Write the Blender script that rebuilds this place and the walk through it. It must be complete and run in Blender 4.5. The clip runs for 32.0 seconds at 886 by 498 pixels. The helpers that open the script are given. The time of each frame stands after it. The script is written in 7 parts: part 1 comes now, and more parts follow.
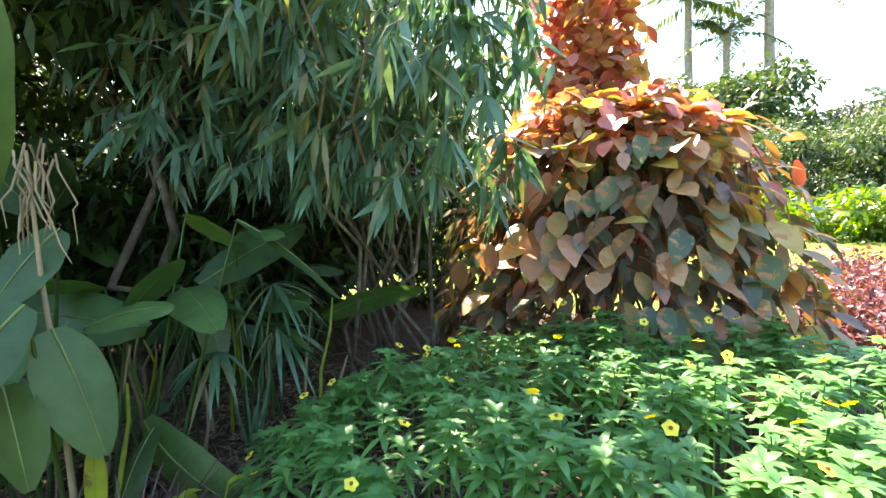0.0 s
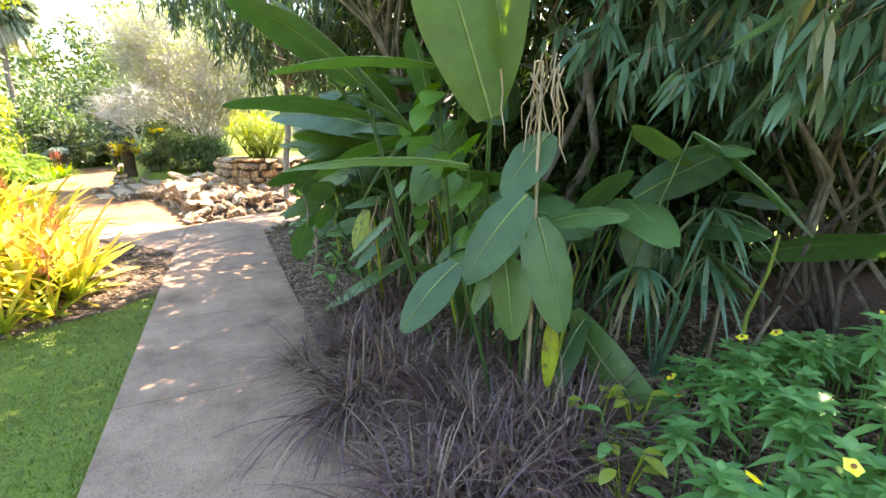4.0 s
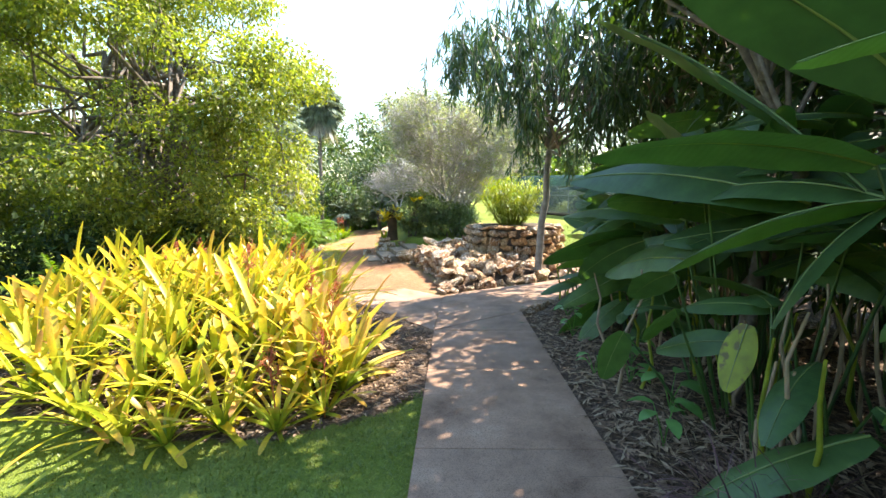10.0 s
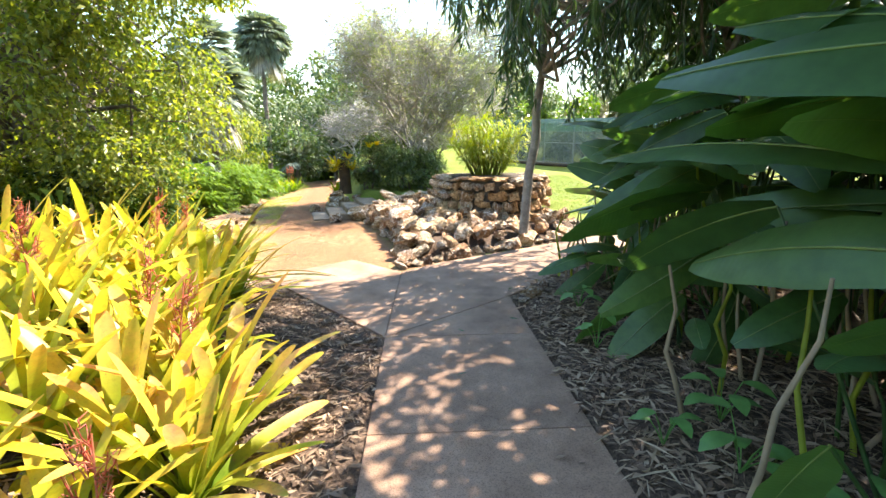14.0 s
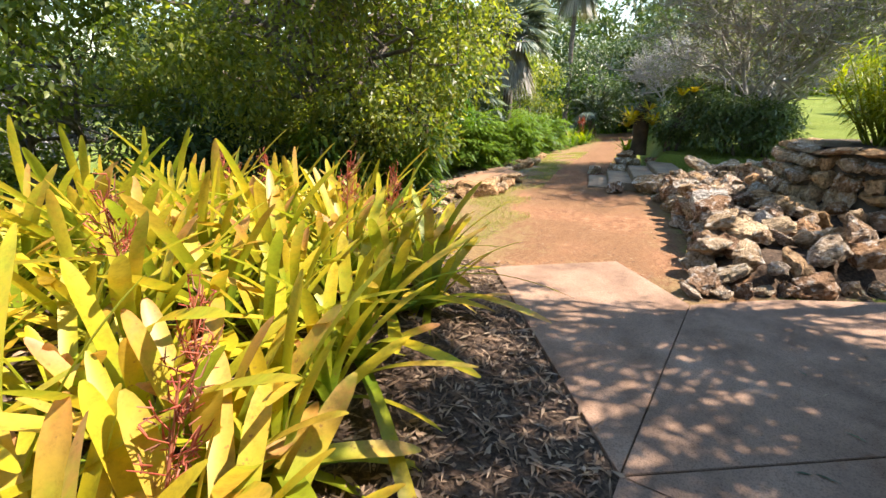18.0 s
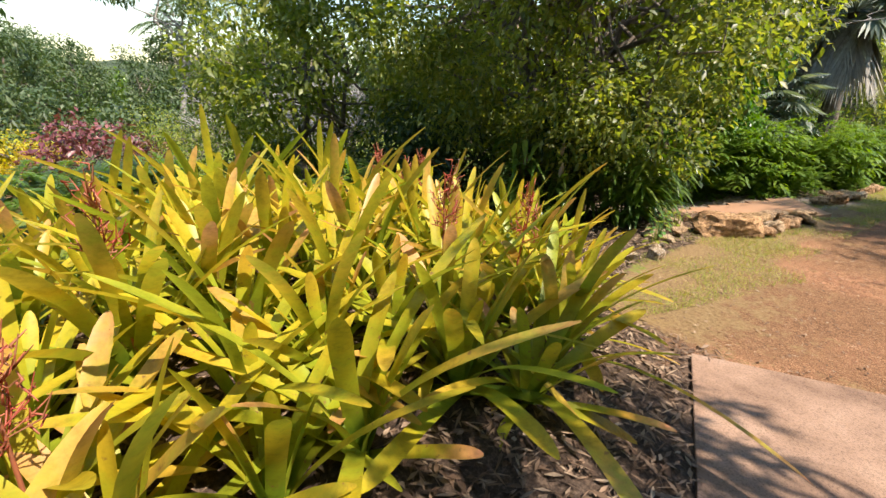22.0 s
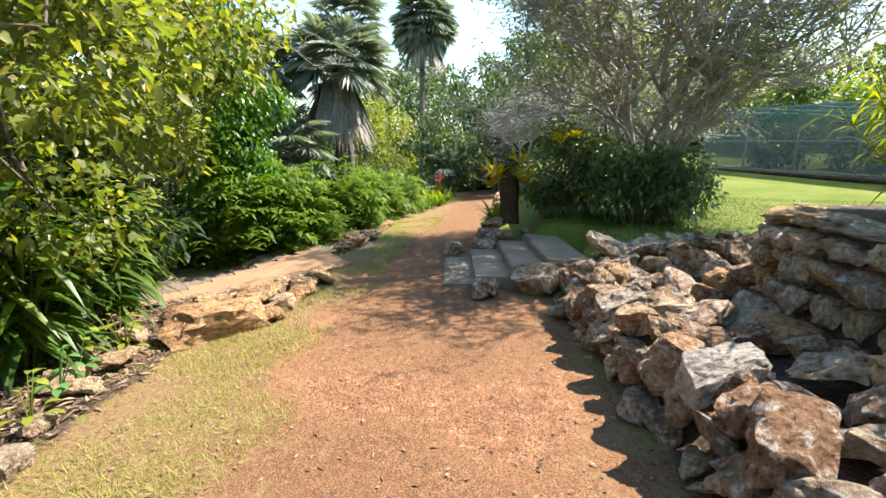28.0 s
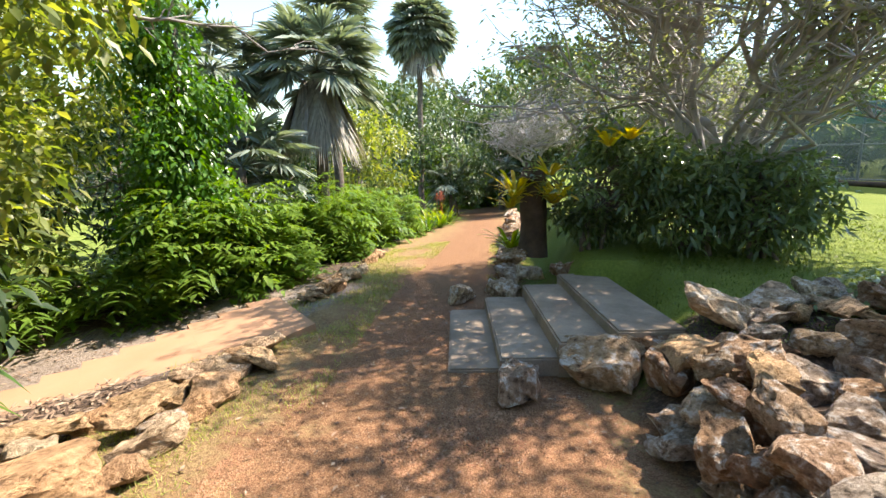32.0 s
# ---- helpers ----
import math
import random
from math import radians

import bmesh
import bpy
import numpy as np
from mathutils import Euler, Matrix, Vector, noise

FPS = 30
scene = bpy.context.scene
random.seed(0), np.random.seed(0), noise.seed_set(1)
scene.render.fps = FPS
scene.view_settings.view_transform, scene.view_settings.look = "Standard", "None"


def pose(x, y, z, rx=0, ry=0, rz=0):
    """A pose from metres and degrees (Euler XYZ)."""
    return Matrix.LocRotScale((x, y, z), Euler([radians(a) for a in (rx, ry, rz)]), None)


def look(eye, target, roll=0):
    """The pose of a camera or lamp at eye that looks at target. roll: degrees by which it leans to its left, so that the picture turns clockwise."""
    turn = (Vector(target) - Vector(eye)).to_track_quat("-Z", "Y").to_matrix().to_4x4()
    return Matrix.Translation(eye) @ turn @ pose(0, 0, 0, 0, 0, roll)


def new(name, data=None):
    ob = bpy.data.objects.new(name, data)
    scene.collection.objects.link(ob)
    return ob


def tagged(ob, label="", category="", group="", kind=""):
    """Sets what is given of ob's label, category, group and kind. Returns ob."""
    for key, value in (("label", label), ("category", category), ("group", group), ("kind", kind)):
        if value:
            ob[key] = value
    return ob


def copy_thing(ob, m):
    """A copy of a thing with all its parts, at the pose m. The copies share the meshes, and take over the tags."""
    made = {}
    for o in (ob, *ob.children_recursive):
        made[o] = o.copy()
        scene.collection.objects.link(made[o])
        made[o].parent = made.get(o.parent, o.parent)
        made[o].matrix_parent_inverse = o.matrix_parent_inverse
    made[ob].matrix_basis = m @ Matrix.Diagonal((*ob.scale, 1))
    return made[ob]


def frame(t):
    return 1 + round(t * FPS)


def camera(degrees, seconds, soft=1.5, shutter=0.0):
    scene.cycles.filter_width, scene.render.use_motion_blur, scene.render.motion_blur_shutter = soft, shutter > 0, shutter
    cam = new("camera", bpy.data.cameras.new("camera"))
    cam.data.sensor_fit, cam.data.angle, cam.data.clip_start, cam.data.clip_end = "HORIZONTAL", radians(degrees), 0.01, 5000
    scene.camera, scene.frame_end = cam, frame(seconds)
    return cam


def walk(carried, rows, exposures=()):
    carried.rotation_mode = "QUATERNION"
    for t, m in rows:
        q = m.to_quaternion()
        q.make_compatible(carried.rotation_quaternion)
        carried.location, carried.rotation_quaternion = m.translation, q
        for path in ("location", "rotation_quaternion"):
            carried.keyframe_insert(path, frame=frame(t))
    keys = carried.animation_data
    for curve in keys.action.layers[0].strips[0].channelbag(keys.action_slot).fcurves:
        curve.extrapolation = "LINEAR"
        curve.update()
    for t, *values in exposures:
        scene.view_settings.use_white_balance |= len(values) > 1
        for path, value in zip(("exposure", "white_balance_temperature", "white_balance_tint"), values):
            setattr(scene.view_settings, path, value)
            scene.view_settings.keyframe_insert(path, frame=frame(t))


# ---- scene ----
cam = camera(90.1, 32.0)
PATH = [
    (0, (0.648, -1.267, 1.579), (2.515, -0.571, 1.411), -1.90),
    (0.5, (0.684, -1.234, 1.582), (2.461, -0.332, 1.412), -1.70),
    (1, (0.722, -1.197, 1.587), (2.382, -0.100, 1.374), -1.50),
    (1.5, (0.750, -1.144, 1.569), (2.276, 0.119, 1.297), -1.27),
    (2, (0.755, -1.088, 1.548), (2.147, 0.308, 1.210), -0.91),
    (2.5, (0.726, -1.039, 1.523), (1.993, 0.459, 1.136), -0.74),
    (3, (0.627, -0.967, 1.515), (1.786, 0.605, 1.085), -0.40),
    (3.5, (0.502, -0.905, 1.512), (1.540, 0.742, 1.054), 0.01),
    (4, (0.403, -0.870, 1.518), (1.262, 0.872, 1.044), 0.50),
    (4.5, (0.345, -0.810, 1.514), (0.960, 1.035, 1.051), 1.17),
    (6.5, (0.345, -0.482, 1.477), (0.231, 1.472, 1.064), -0.72),
    (7, (0.231, -0.416, 1.509), (0.101, 1.545, 1.137), -0.67),
    (7.5, (0.124, -0.341, 1.531), (0.004, 1.629, 1.208), -0.75),
    (8, (0.090, -0.186, 1.552), (-0.027, 1.791, 1.277), -0.75),
    (8.5, (0.074, 0.031, 1.572), (-0.027, 2.013, 1.325), -0.52),
    (9, (0.021, 0.237, 1.571), (-0.040, 2.222, 1.337), -0.55),
    (9.5, (-0.050, 0.448, 1.575), (-0.092, 2.436, 1.362), -0.42),
    (10, (-0.044, 0.657, 1.561), (-0.094, 2.646, 1.362), -0.44),
    (10.5, (-0.017, 0.865, 1.544), (-0.052, 2.854, 1.337), -0.23),
    (11, (-0.043, 1.093, 1.519), (-0.032, 3.078, 1.279), -0.30),
    (11.5, (-0.068, 1.326, 1.493), (-0.027, 3.307, 1.226), -0.44),
    (12, (-0.031, 1.561, 1.484), (0.041, 3.536, 1.178), -0.83),
    (12.5, (-0.019, 1.820, 1.467), (0.107, 3.787, 1.125), -0.87),
    (13, (-0.065, 2.097, 1.471), (0.088, 4.057, 1.102), -0.86),
    (13.5, (-0.037, 2.367, 1.467), (0.092, 4.324, 1.072), -0.48),
    (15.5, (0.068, 3.272, 1.539), (0.025, 5.212, 1.057), -0.71),
    (16, (-0.006, 3.547, 1.541), (-0.179, 5.475, 1.041), -0.32),
    (16.5, (-0.047, 3.779, 1.542), (-0.447, 5.668, 1.023), 0.09),
    (17, (-0.021, 4.012, 1.508), (-0.663, 5.825, 0.960), 0.56),
    (17.5, (-0.062, 4.197, 1.508), (-0.892, 5.916, 0.910), 0.47),
    (18, (-0.116, 4.370, 1.514), (-1.164, 5.952, 0.882), 0.36),
    (18.5, (-0.104, 4.521, 1.500), (-1.384, 5.916, 0.856), 0.60),
    (19, (-0.126, 4.629, 1.492), (-1.609, 5.808, 0.853), 1.20),
    (19.5, (-0.191, 4.713, 1.484), (-1.856, 5.626, 0.857), 1.24),
    (20, (-0.194, 4.814, 1.474), (-1.979, 5.467, 0.853), 1.42),
    (20.5, (-0.172, 4.952, 1.485), (-2.010, 5.405, 0.839), 1.19),
    (21, (-0.221, 5.098, 1.480), (-2.042, 5.577, 0.805), 0.85),
    (21.5, (-0.305, 5.292, 1.463), (-2.102, 5.871, 0.803), 0.80),
    (22, (-0.304, 5.553, 1.457), (-2.046, 6.312, 0.833), 1.29),
    (22.5, (-0.326, 5.810, 1.455), (-1.961, 6.803, 0.874), 1.66),
    (23, (-0.408, 6.060, 1.452), (-1.924, 7.248, 0.913), 1.40),
    (23.5, (-0.437, 6.281, 1.456), (-1.814, 7.647, 0.971), 1.36),
    (24, (-0.437, 6.520, 1.451), (-1.626, 8.077, 1.048), 1.24),
    (24.5, (-0.552, 6.732, 1.450), (-1.558, 8.430, 1.125), 0.70),
    (25, (-0.660, 6.914, 1.482), (-1.529, 8.695, 1.216), 0.08),
    (25.5, (-0.665, 7.099, 1.485), (-1.459, 8.918, 1.234), 0.19),
    (27.5, (-0.921, 7.952, 1.387), (-1.602, 9.797, 1.028), 0.21),
    (28, (-1.007, 8.158, 1.378), (-1.581, 10.035, 0.991), 0.52),
    (28.5, (-1.089, 8.355, 1.383), (-1.566, 10.256, 0.986), 0.62),
    (29, (-1.125, 8.575, 1.389), (-1.545, 10.489, 0.988), 0.62),
    (29.5, (-1.198, 8.773, 1.395), (-1.565, 10.698, 0.995), 0.21),
    (30, (-1.329, 8.962, 1.373), (-1.691, 10.888, 0.971), -0.25),
    (30.5, (-1.387, 9.196, 1.365), (-1.806, 11.109, 0.962), -0.55),
    (31, (-1.418, 9.424, 1.380), (-1.913, 11.323, 0.994), -0.84),
    (31.5, (-1.493, 9.665, 1.368), (-2.045, 11.553, 1.009), -0.81),
    (32, (-1.554, 9.926, 1.362), (-2.143, 11.811, 1.046), -0.73),
]
EXPOSURES = [(0, 3.0, 7300, 14), (1, 4.2, 7300, 15), (2.5, 4.15, 7600, 17), (4, 3.5, 7800, 17), (6.5, 2.85, 7000, 13), (9, 2.5, 6900, 12), (13, 2.75, 6900, 12), (16, 2.15, 6900, 14),
             (19, 1.6, 6900, 15), (20, 1.35, 6900, 15), (22, 1.4, 6900, 15), (24, 1.55, 6900, 13), (25, 0.95, 6700, 14), (25.5, 1.0, 6700, 14), (26.3, 1.35, 6600, 14), (27.5, 1.65, 6600, 13), (28.5, 1.95, 6700, 13), (30, 1.95, 6700, 13), (31, 1.8, 6700, 14), (32, 2.0, 6800, 15)]
walk(cam, [(t, look(eye, target, roll)) for t, eye, target, roll in PATH], EXPOSURES)

# ---- light ----
SUN_TO = Vector((0.76, 0.48, 1.32)).normalized()
world = bpy.data.worlds.new("sky")
scene.world = world
world.use_nodes = True
wn = world.node_tree.nodes
sky = wn.new("ShaderNodeTexSky")
sky.sky_type = "NISHITA"
sky.sun_disc = False
sky.sun_elevation = math.asin(SUN_TO.z)
sky.sun_rotation = math.atan2(SUN_TO.x, SUN_TO.y)
sky.altitude = 300
sky.air_density, sky.dust_density, sky.ozone_density = 2.2, 0.0, 5.0
wn["Background"].inputs["Strength"].default_value = 0.095
tint = wn.new("ShaderNodeMix")
tint.data_type, tint.blend_type = "RGBA", "MULTIPLY"
tint.inputs[0].default_value, tint.inputs[7].default_value = 1.0, (0.93, 0.98, 1.05, 1)
world.node_tree.links.new(sky.outputs[0], tint.inputs[6])
world.node_tree.links.new(tint.outputs[2], wn["Background"].inputs["Color"])
sun = new("sun", bpy.data.lights.new("sun", "SUN"))
sun.data.energy, sun.data.angle, sun.data.color = 4.3, radians(0.6), (1.0, 0.93, 0.82)
sun.matrix_world = look(SUN_TO * 50, (0, 0, 0))

rng = np.random.default_rng(7)


# ---- materials ----
def nodes_of(name):
    m = bpy.data.materials.new(name)
    m.use_nodes = True
    nt = m.node_tree
    return m, nt, nt.nodes, nt.links, nt.nodes["Principled BSDF"]


def noise_node(nt, scale, detail=4.0, rough=0.6, coord="Object"):
    tc = nt.nodes.new("ShaderNodeTexCoord")
    nz = nt.nodes.new("ShaderNodeTexNoise")
    nz.inputs["Scale"].default_value, nz.inputs["Detail"].default_value, nz.inputs["Roughness"].default_value = scale, detail, rough
    nt.links.new(tc.outputs[coord], nz.inputs["Vector"])
    return nz


def ramp_node(nt, fac, stops):
    rp = nt.nodes.new("ShaderNodeValToRGB")
    el = rp.color_ramp.elements
    while len(el) < len(stops):
        el.new(0.5)
    for e, (p, c) in zip(el, stops):
        e.position, e.color = p, (*c, 1)
    nt.links.new(fac, rp.inputs[0])
    return rp


def mix_node(nt, fac, a, b, mode="MIX"):
    mx = nt.nodes.new("ShaderNodeMix")
    mx.data_type, mx.blend_type = "RGBA", mode
    for sock, val in ((mx.inputs[0], fac), (mx.inputs[6], a), (mx.inputs[7], b)):
        if isinstance(val, (int, float)):
            sock.default_value = val
        elif isinstance(val, tuple):
            sock.default_value = (*val, 1)
        else:
            nt.links.new(val, sock)
    return mx.outputs[2]


def bump(nt, bsdf, height, strength, dist=0.01):
    b = nt.nodes.new("ShaderNodeBump")
    b.inputs["Strength"].default_value, b.inputs["Distance"].default_value = strength, dist
    nt.links.new(height, b.inputs["Height"])
    nt.links.new(b.outputs[0], bsdf.inputs["Normal"])


def leaf_mat(name, stops, rough=0.45, trans=0.4, island=True, mottle=0.35, spots=None, gloss=0.5, veins=0.0):
    """A leaf: its colour varies from leaf to leaf and in blotches, and light shines through it."""
    m, nt, nd, lk, bs = nodes_of(name)
    if island:
        src = nd.new("ShaderNodeNewGeometry").outputs["Random Per Island"]
    else:
        src = nd.new("ShaderNodeObjectInfo").outputs["Random"]
    col = ramp_node(nt, src, stops).outputs[0]
    nz = noise_node(nt, 9.0, 3.0)
    tone = ramp_node(nt, nz.outputs[0], [(0.3, (1 - mottle,) * 3), (0.7, (1.0, 1.0, 1.0))]).outputs[0]
    col = mix_node(nt, 1.0, col, tone, "MULTIPLY")
    if spots:
        n2 = noise_node(nt, spots[1], 2.0)
        k = ramp_node(nt, n2.outputs[0], [(0.56, (0, 0, 0)), (0.63, (1, 1, 1))]).outputs[0]
        col = mix_node(nt, k, col, spots[0])
    lk.new(col, bs.inputs["Base Color"])
    bs.inputs["Roughness"].default_value = rough
    bs.inputs["Specular IOR Level"].default_value = gloss
    if veins:
        at_ = nd.new("ShaderNodeAttribute")
        at_.attribute_name = "along"
        sn, mu = nd.new("ShaderNodeMath"), nd.new("ShaderNodeMath")
        mu.operation, sn.operation = "MULTIPLY", "SINE"
        mu.inputs[1].default_value = 210.0
        lk.new(at_.outputs["Fac"], mu.inputs[0])
        lk.new(mu.outputs[0], sn.inputs[0])
        bump(nt, bs, sn.outputs[0], veins, 0.004)
    tr = nd.new("ShaderNodeBsdfTranslucent")
    bright = mix_node(nt, 1.0, col, (1.0, 1.0, 0.55), "MULTIPLY")
    hs = nd.new("ShaderNodeHueSaturation")
    hs.inputs["Saturation"].default_value, hs.inputs["Value"].default_value = 1.1, 1.5
    lk.new(bright, hs.inputs["Color"])
    lk.new(hs.outputs[0], tr.inputs["Color"])
    ms = nd.new("ShaderNodeMixShader")
    ms.inputs[0].default_value = trans
    lk.new(bs.outputs[0], ms.inputs[1])
    lk.new(tr.outputs[0], ms.inputs[2])
    lk.new(ms.outputs[0], nd["Material Output"].inputs[0])
    return m


def solid_mat(name, stops, scale=6.0, rough=0.85, bump_scale=40.0, bump_k=0.4, spread=0.0, coord="Object", fine=None, dist=0.01):
    """A stone, bark, soil or concrete surface with two scales of colour and a fine relief."""
    m, nt, nd, lk, bs = nodes_of(name)
    nz = noise_node(nt, scale, 6.0, 0.65, coord)
    col = ramp_node(nt, nz.outputs[0], stops).outputs[0]
    if spread:
        rnd = nd.new("ShaderNodeObjectInfo").outputs["Random"]
        tone = ramp_node(nt, rnd, [(0, (1 - spread,) * 3), (1, (1.0, 1.0 - spread * 0.15, 1.0 - spread * 0.35))]).outputs[0]
        col = mix_node(nt, 1.0, col, tone, "MULTIPLY")
    n2 = noise_node(nt, bump_scale, 5.0, 0.7, coord)
    if fine:
        k = ramp_node(nt, n2.outputs[0], [(0.36, (fine,) * 3), (0.52, (1.0, 1.0, 1.0))]).outputs[0]
        col = mix_node(nt, 1.0, col, k, "MULTIPLY")
    lk.new(col, bs.inputs["Base Color"])
    bs.inputs["Roughness"].default_value = rough
    bs.inputs["Specular IOR Level"].default_value = 0.3
    bump(nt, bs, n2.outputs[0], bump_k, dist)
    return m


def paint_mat(name, rgb, rough=0.5, metal=0.0):
    m, nt, nd, lk, bs = nodes_of(name)
    nz = noise_node(nt, 14.0)
    col = ramp_node(nt, nz.outputs[0], [(0.3, tuple(c * 0.8 for c in rgb)), (0.7, rgb)]).outputs[0]
    lk.new(col, bs.inputs["Base Color"])
    bs.inputs["Roughness"].default_value, bs.inputs["Metallic"].default_value = rough, metal
    return m


CONCRETE = solid_mat("concrete", [(0.3, (0.15, 0.09, 0.06)), (0.42, (0.235, 0.147, 0.10)), (0.58, (0.31, 0.20, 0.14)), (0.75, (0.39, 0.275, 0.20))], 2.2, 0.85, 110.0, 0.6, 0.14, "Object", 0.55, 0.008)
STEP_STONE = solid_mat("step_stone", [(0.3, (0.17, 0.125, 0.088)), (0.6, (0.31, 0.235, 0.168))], 3.0, 0.9, 90.0, 0.35, 0.1, "Object", 0.8, 0.004)


def rock_mat(name, tints, lichen=0.62, dark=0.34):
    """Field stone: each rock has its own tint, with paler lichen crusts, dark weathered hollows and a rough grain."""
    m, nt, nd, lk, bs = nodes_of(name)
    rnd = nd.new("ShaderNodeObjectInfo").outputs["Random"]
    col = ramp_node(nt, rnd, G(*tints)).outputs[0]
    broad, patch, grain = noise_node(nt, 3.2, 6.0, 0.65), noise_node(nt, 5.5, 7.0, 0.7), noise_node(nt, 11.0, 8.0, 0.72)
    col = mix_node(nt, 1.0, col, ramp_node(nt, broad.outputs[0], [(0.3, (0.45, 0.40, 0.36)), (0.5, (0.85, 0.82, 0.78)), (0.68, (1.15, 1.12, 1.08))]).outputs[0], "MULTIPLY")
    col = mix_node(nt, ramp_node(nt, patch.outputs[0], [(lichen - 0.06, (0, 0, 0)), (lichen + 0.03, (0.8, 0.8, 0.8))]).outputs[0], col, (0.58, 0.54, 0.48))
    col = mix_node(nt, ramp_node(nt, patch.outputs[0], [(dark - 0.04, (0.9, 0.9, 0.9)), (dark + 0.06, (0, 0, 0))]).outputs[0], col, (0.035, 0.03, 0.028))
    col = mix_node(nt, 1.0, col, ramp_node(nt, grain.outputs[0], [(0.34, (0.26, 0.23, 0.20)), (0.45, (0.78, 0.75, 0.72)), (0.58, (1.1, 1.1, 1.1))]).outputs[0], "MULTIPLY")
    lk.new(col, bs.inputs["Base Color"])
    bs.inputs["Roughness"].default_value = 0.92
    bs.inputs["Specular IOR Level"].default_value = 0.25
    bump(nt, bs, grain.outputs[0], 1.0, 0.07)
    return m


G = lambda *c: [(i / max(1, len(c) - 1), v) for i, v in enumerate(c)]
ROCK = rock_mat("rock", ((0.46, 0.29, 0.17), (0.62, 0.45, 0.28), (0.54, 0.43, 0.33), (0.36, 0.20, 0.11), (0.66, 0.54, 0.39), (0.55, 0.32, 0.17), (0.47, 0.40, 0.33), (0.68, 0.53, 0.35)), 0.58, 0.34)
ROCK_PALE = rock_mat("pale_rock", ((0.62, 0.41, 0.22), (0.68, 0.47, 0.27), (0.56, 0.34, 0.18), (0.70, 0.55, 0.37), (0.62, 0.43, 0.27)), 0.70, 0.30)
ROCK_WHITE = rock_mat("white_rock", ((0.62, 0.57, 0.52), (0.70, 0.66, 0.61)), 0.55, 0.36)
MORTAR = solid_mat("mortar", [(0.3, (0.06, 0.05, 0.045)), (0.7, (0.20, 0.16, 0.13))], 8.0, 0.95, 60.0, 0.6)
BARK = solid_mat("bark", [(0.3, (0.06, 0.045, 0.035)), (0.55, (0.15, 0.12, 0.095)), (0.75, (0.26, 0.23, 0.19))], 9.0, 0.9, 50.0, 0.7)
BARK_GREY = solid_mat("grey_bark", [(0.3, (0.16, 0.14, 0.125)), (0.6, (0.30, 0.275, 0.25)), (0.8, (0.42, 0.39, 0.36))], 9.0, 0.9, 50.0, 0.6)
ORANGE_STEP = solid_mat("orange_step", [(0.3, (0.34, 0.188, 0.105)), (0.7, (0.39, 0.22, 0.127))], 1.6, 0.9, 160.0, 0.2, 0.0, "Object", 0.93, 0.003)
DARK_WOOD = solid_mat("dark_wood", [(0.3, (0.04, 0.028, 0.02)), (0.7, (0.11, 0.075, 0.05))], 6.0, 0.9, 60.0, 0.5)
SOIL = solid_mat("soil", [(0.3, (0.035, 0.024, 0.018)), (0.7, (0.10, 0.07, 0.05))], 5.0, 0.95, 40.0, 0.8)
STEEL = paint_mat("steel", (0.42, 0.44, 0.44), 0.45, 0.7)

L_TREE = leaf_mat("tree_leaf", G((0.105, 0.15, 0.045), (0.17, 0.215, 0.055), (0.25, 0.29, 0.07), (0.34, 0.34, 0.10)), 0.42, 0.56)
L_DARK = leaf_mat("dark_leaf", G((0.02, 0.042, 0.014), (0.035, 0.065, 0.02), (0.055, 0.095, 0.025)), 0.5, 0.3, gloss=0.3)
L_WILLOW = leaf_mat("willow_leaf", G((0.035, 0.075, 0.04), (0.06, 0.11, 0.055), (0.09, 0.15, 0.065)), 0.4, 0.35)
L_BAMBOO = leaf_mat("bamboo_leaf", G((0.07, 0.15, 0.09), (0.10, 0.20, 0.12), (0.14, 0.25, 0.15), (0.10, 0.21, 0.125), (0.08, 0.165, 0.10), (0.26, 0.23, 0.11)), 0.33, 0.35)
L_HELI = leaf_mat("banana_leaf", G((0.046, 0.10, 0.036), (0.066, 0.14, 0.045), (0.10, 0.185, 0.055)), 0.38, 0.4, False, 0.3, gloss=0.45, veins=0.05)
L_YELLOWING = leaf_mat("yellowing_leaf", G((0.30, 0.36, 0.02), (0.38, 0.40, 0.03)), 0.4, 0.45, False, 0.4, ((0.15, 0.13, 0.03), 14.0))
L_RIB = leaf_mat("leaf_rib", G((0.14, 0.22, 0.06), (0.20, 0.27, 0.08)), 0.45, 0.2)
# Lit copy of the banana leaf: sunshine is put into the yellower, brighter colour.
L_HELI_LIT = leaf_mat("sunlit_banana_leaf", G((0.07, 0.13, 0.02), (0.10, 0.165, 0.025)), 0.45, 0.42, False, 0.25, veins=0.05)
L_GINGER = leaf_mat("ginger_leaf", G((0.05, 0.11, 0.018), (0.095, 0.17, 0.026), (0.19, 0.26, 0.04)), 0.34, 0.42)
L_FERN = leaf_mat("fern_leaf", G((0.085, 0.16, 0.025), (0.13, 0.23, 0.035), (0.20, 0.29, 0.05)), 0.34, 0.5)
L_HEDGE = leaf_mat("hedge_leaf", G((0.095, 0.175, 0.03), (0.155, 0.255, 0.042), (0.24, 0.335, 0.065)), 0.32, 0.45)
L_SHRUB = leaf_mat("shrub_leaf", G((0.09, 0.14, 0.065), (0.14, 0.20, 0.09), (0.22, 0.28, 0.13)), 0.3, 0.45)
L_LIME = leaf_mat("lime_leaf", G((0.16, 0.24, 0.03), (0.27, 0.33, 0.045), (0.36, 0.36, 0.06)), 0.4, 0.48)
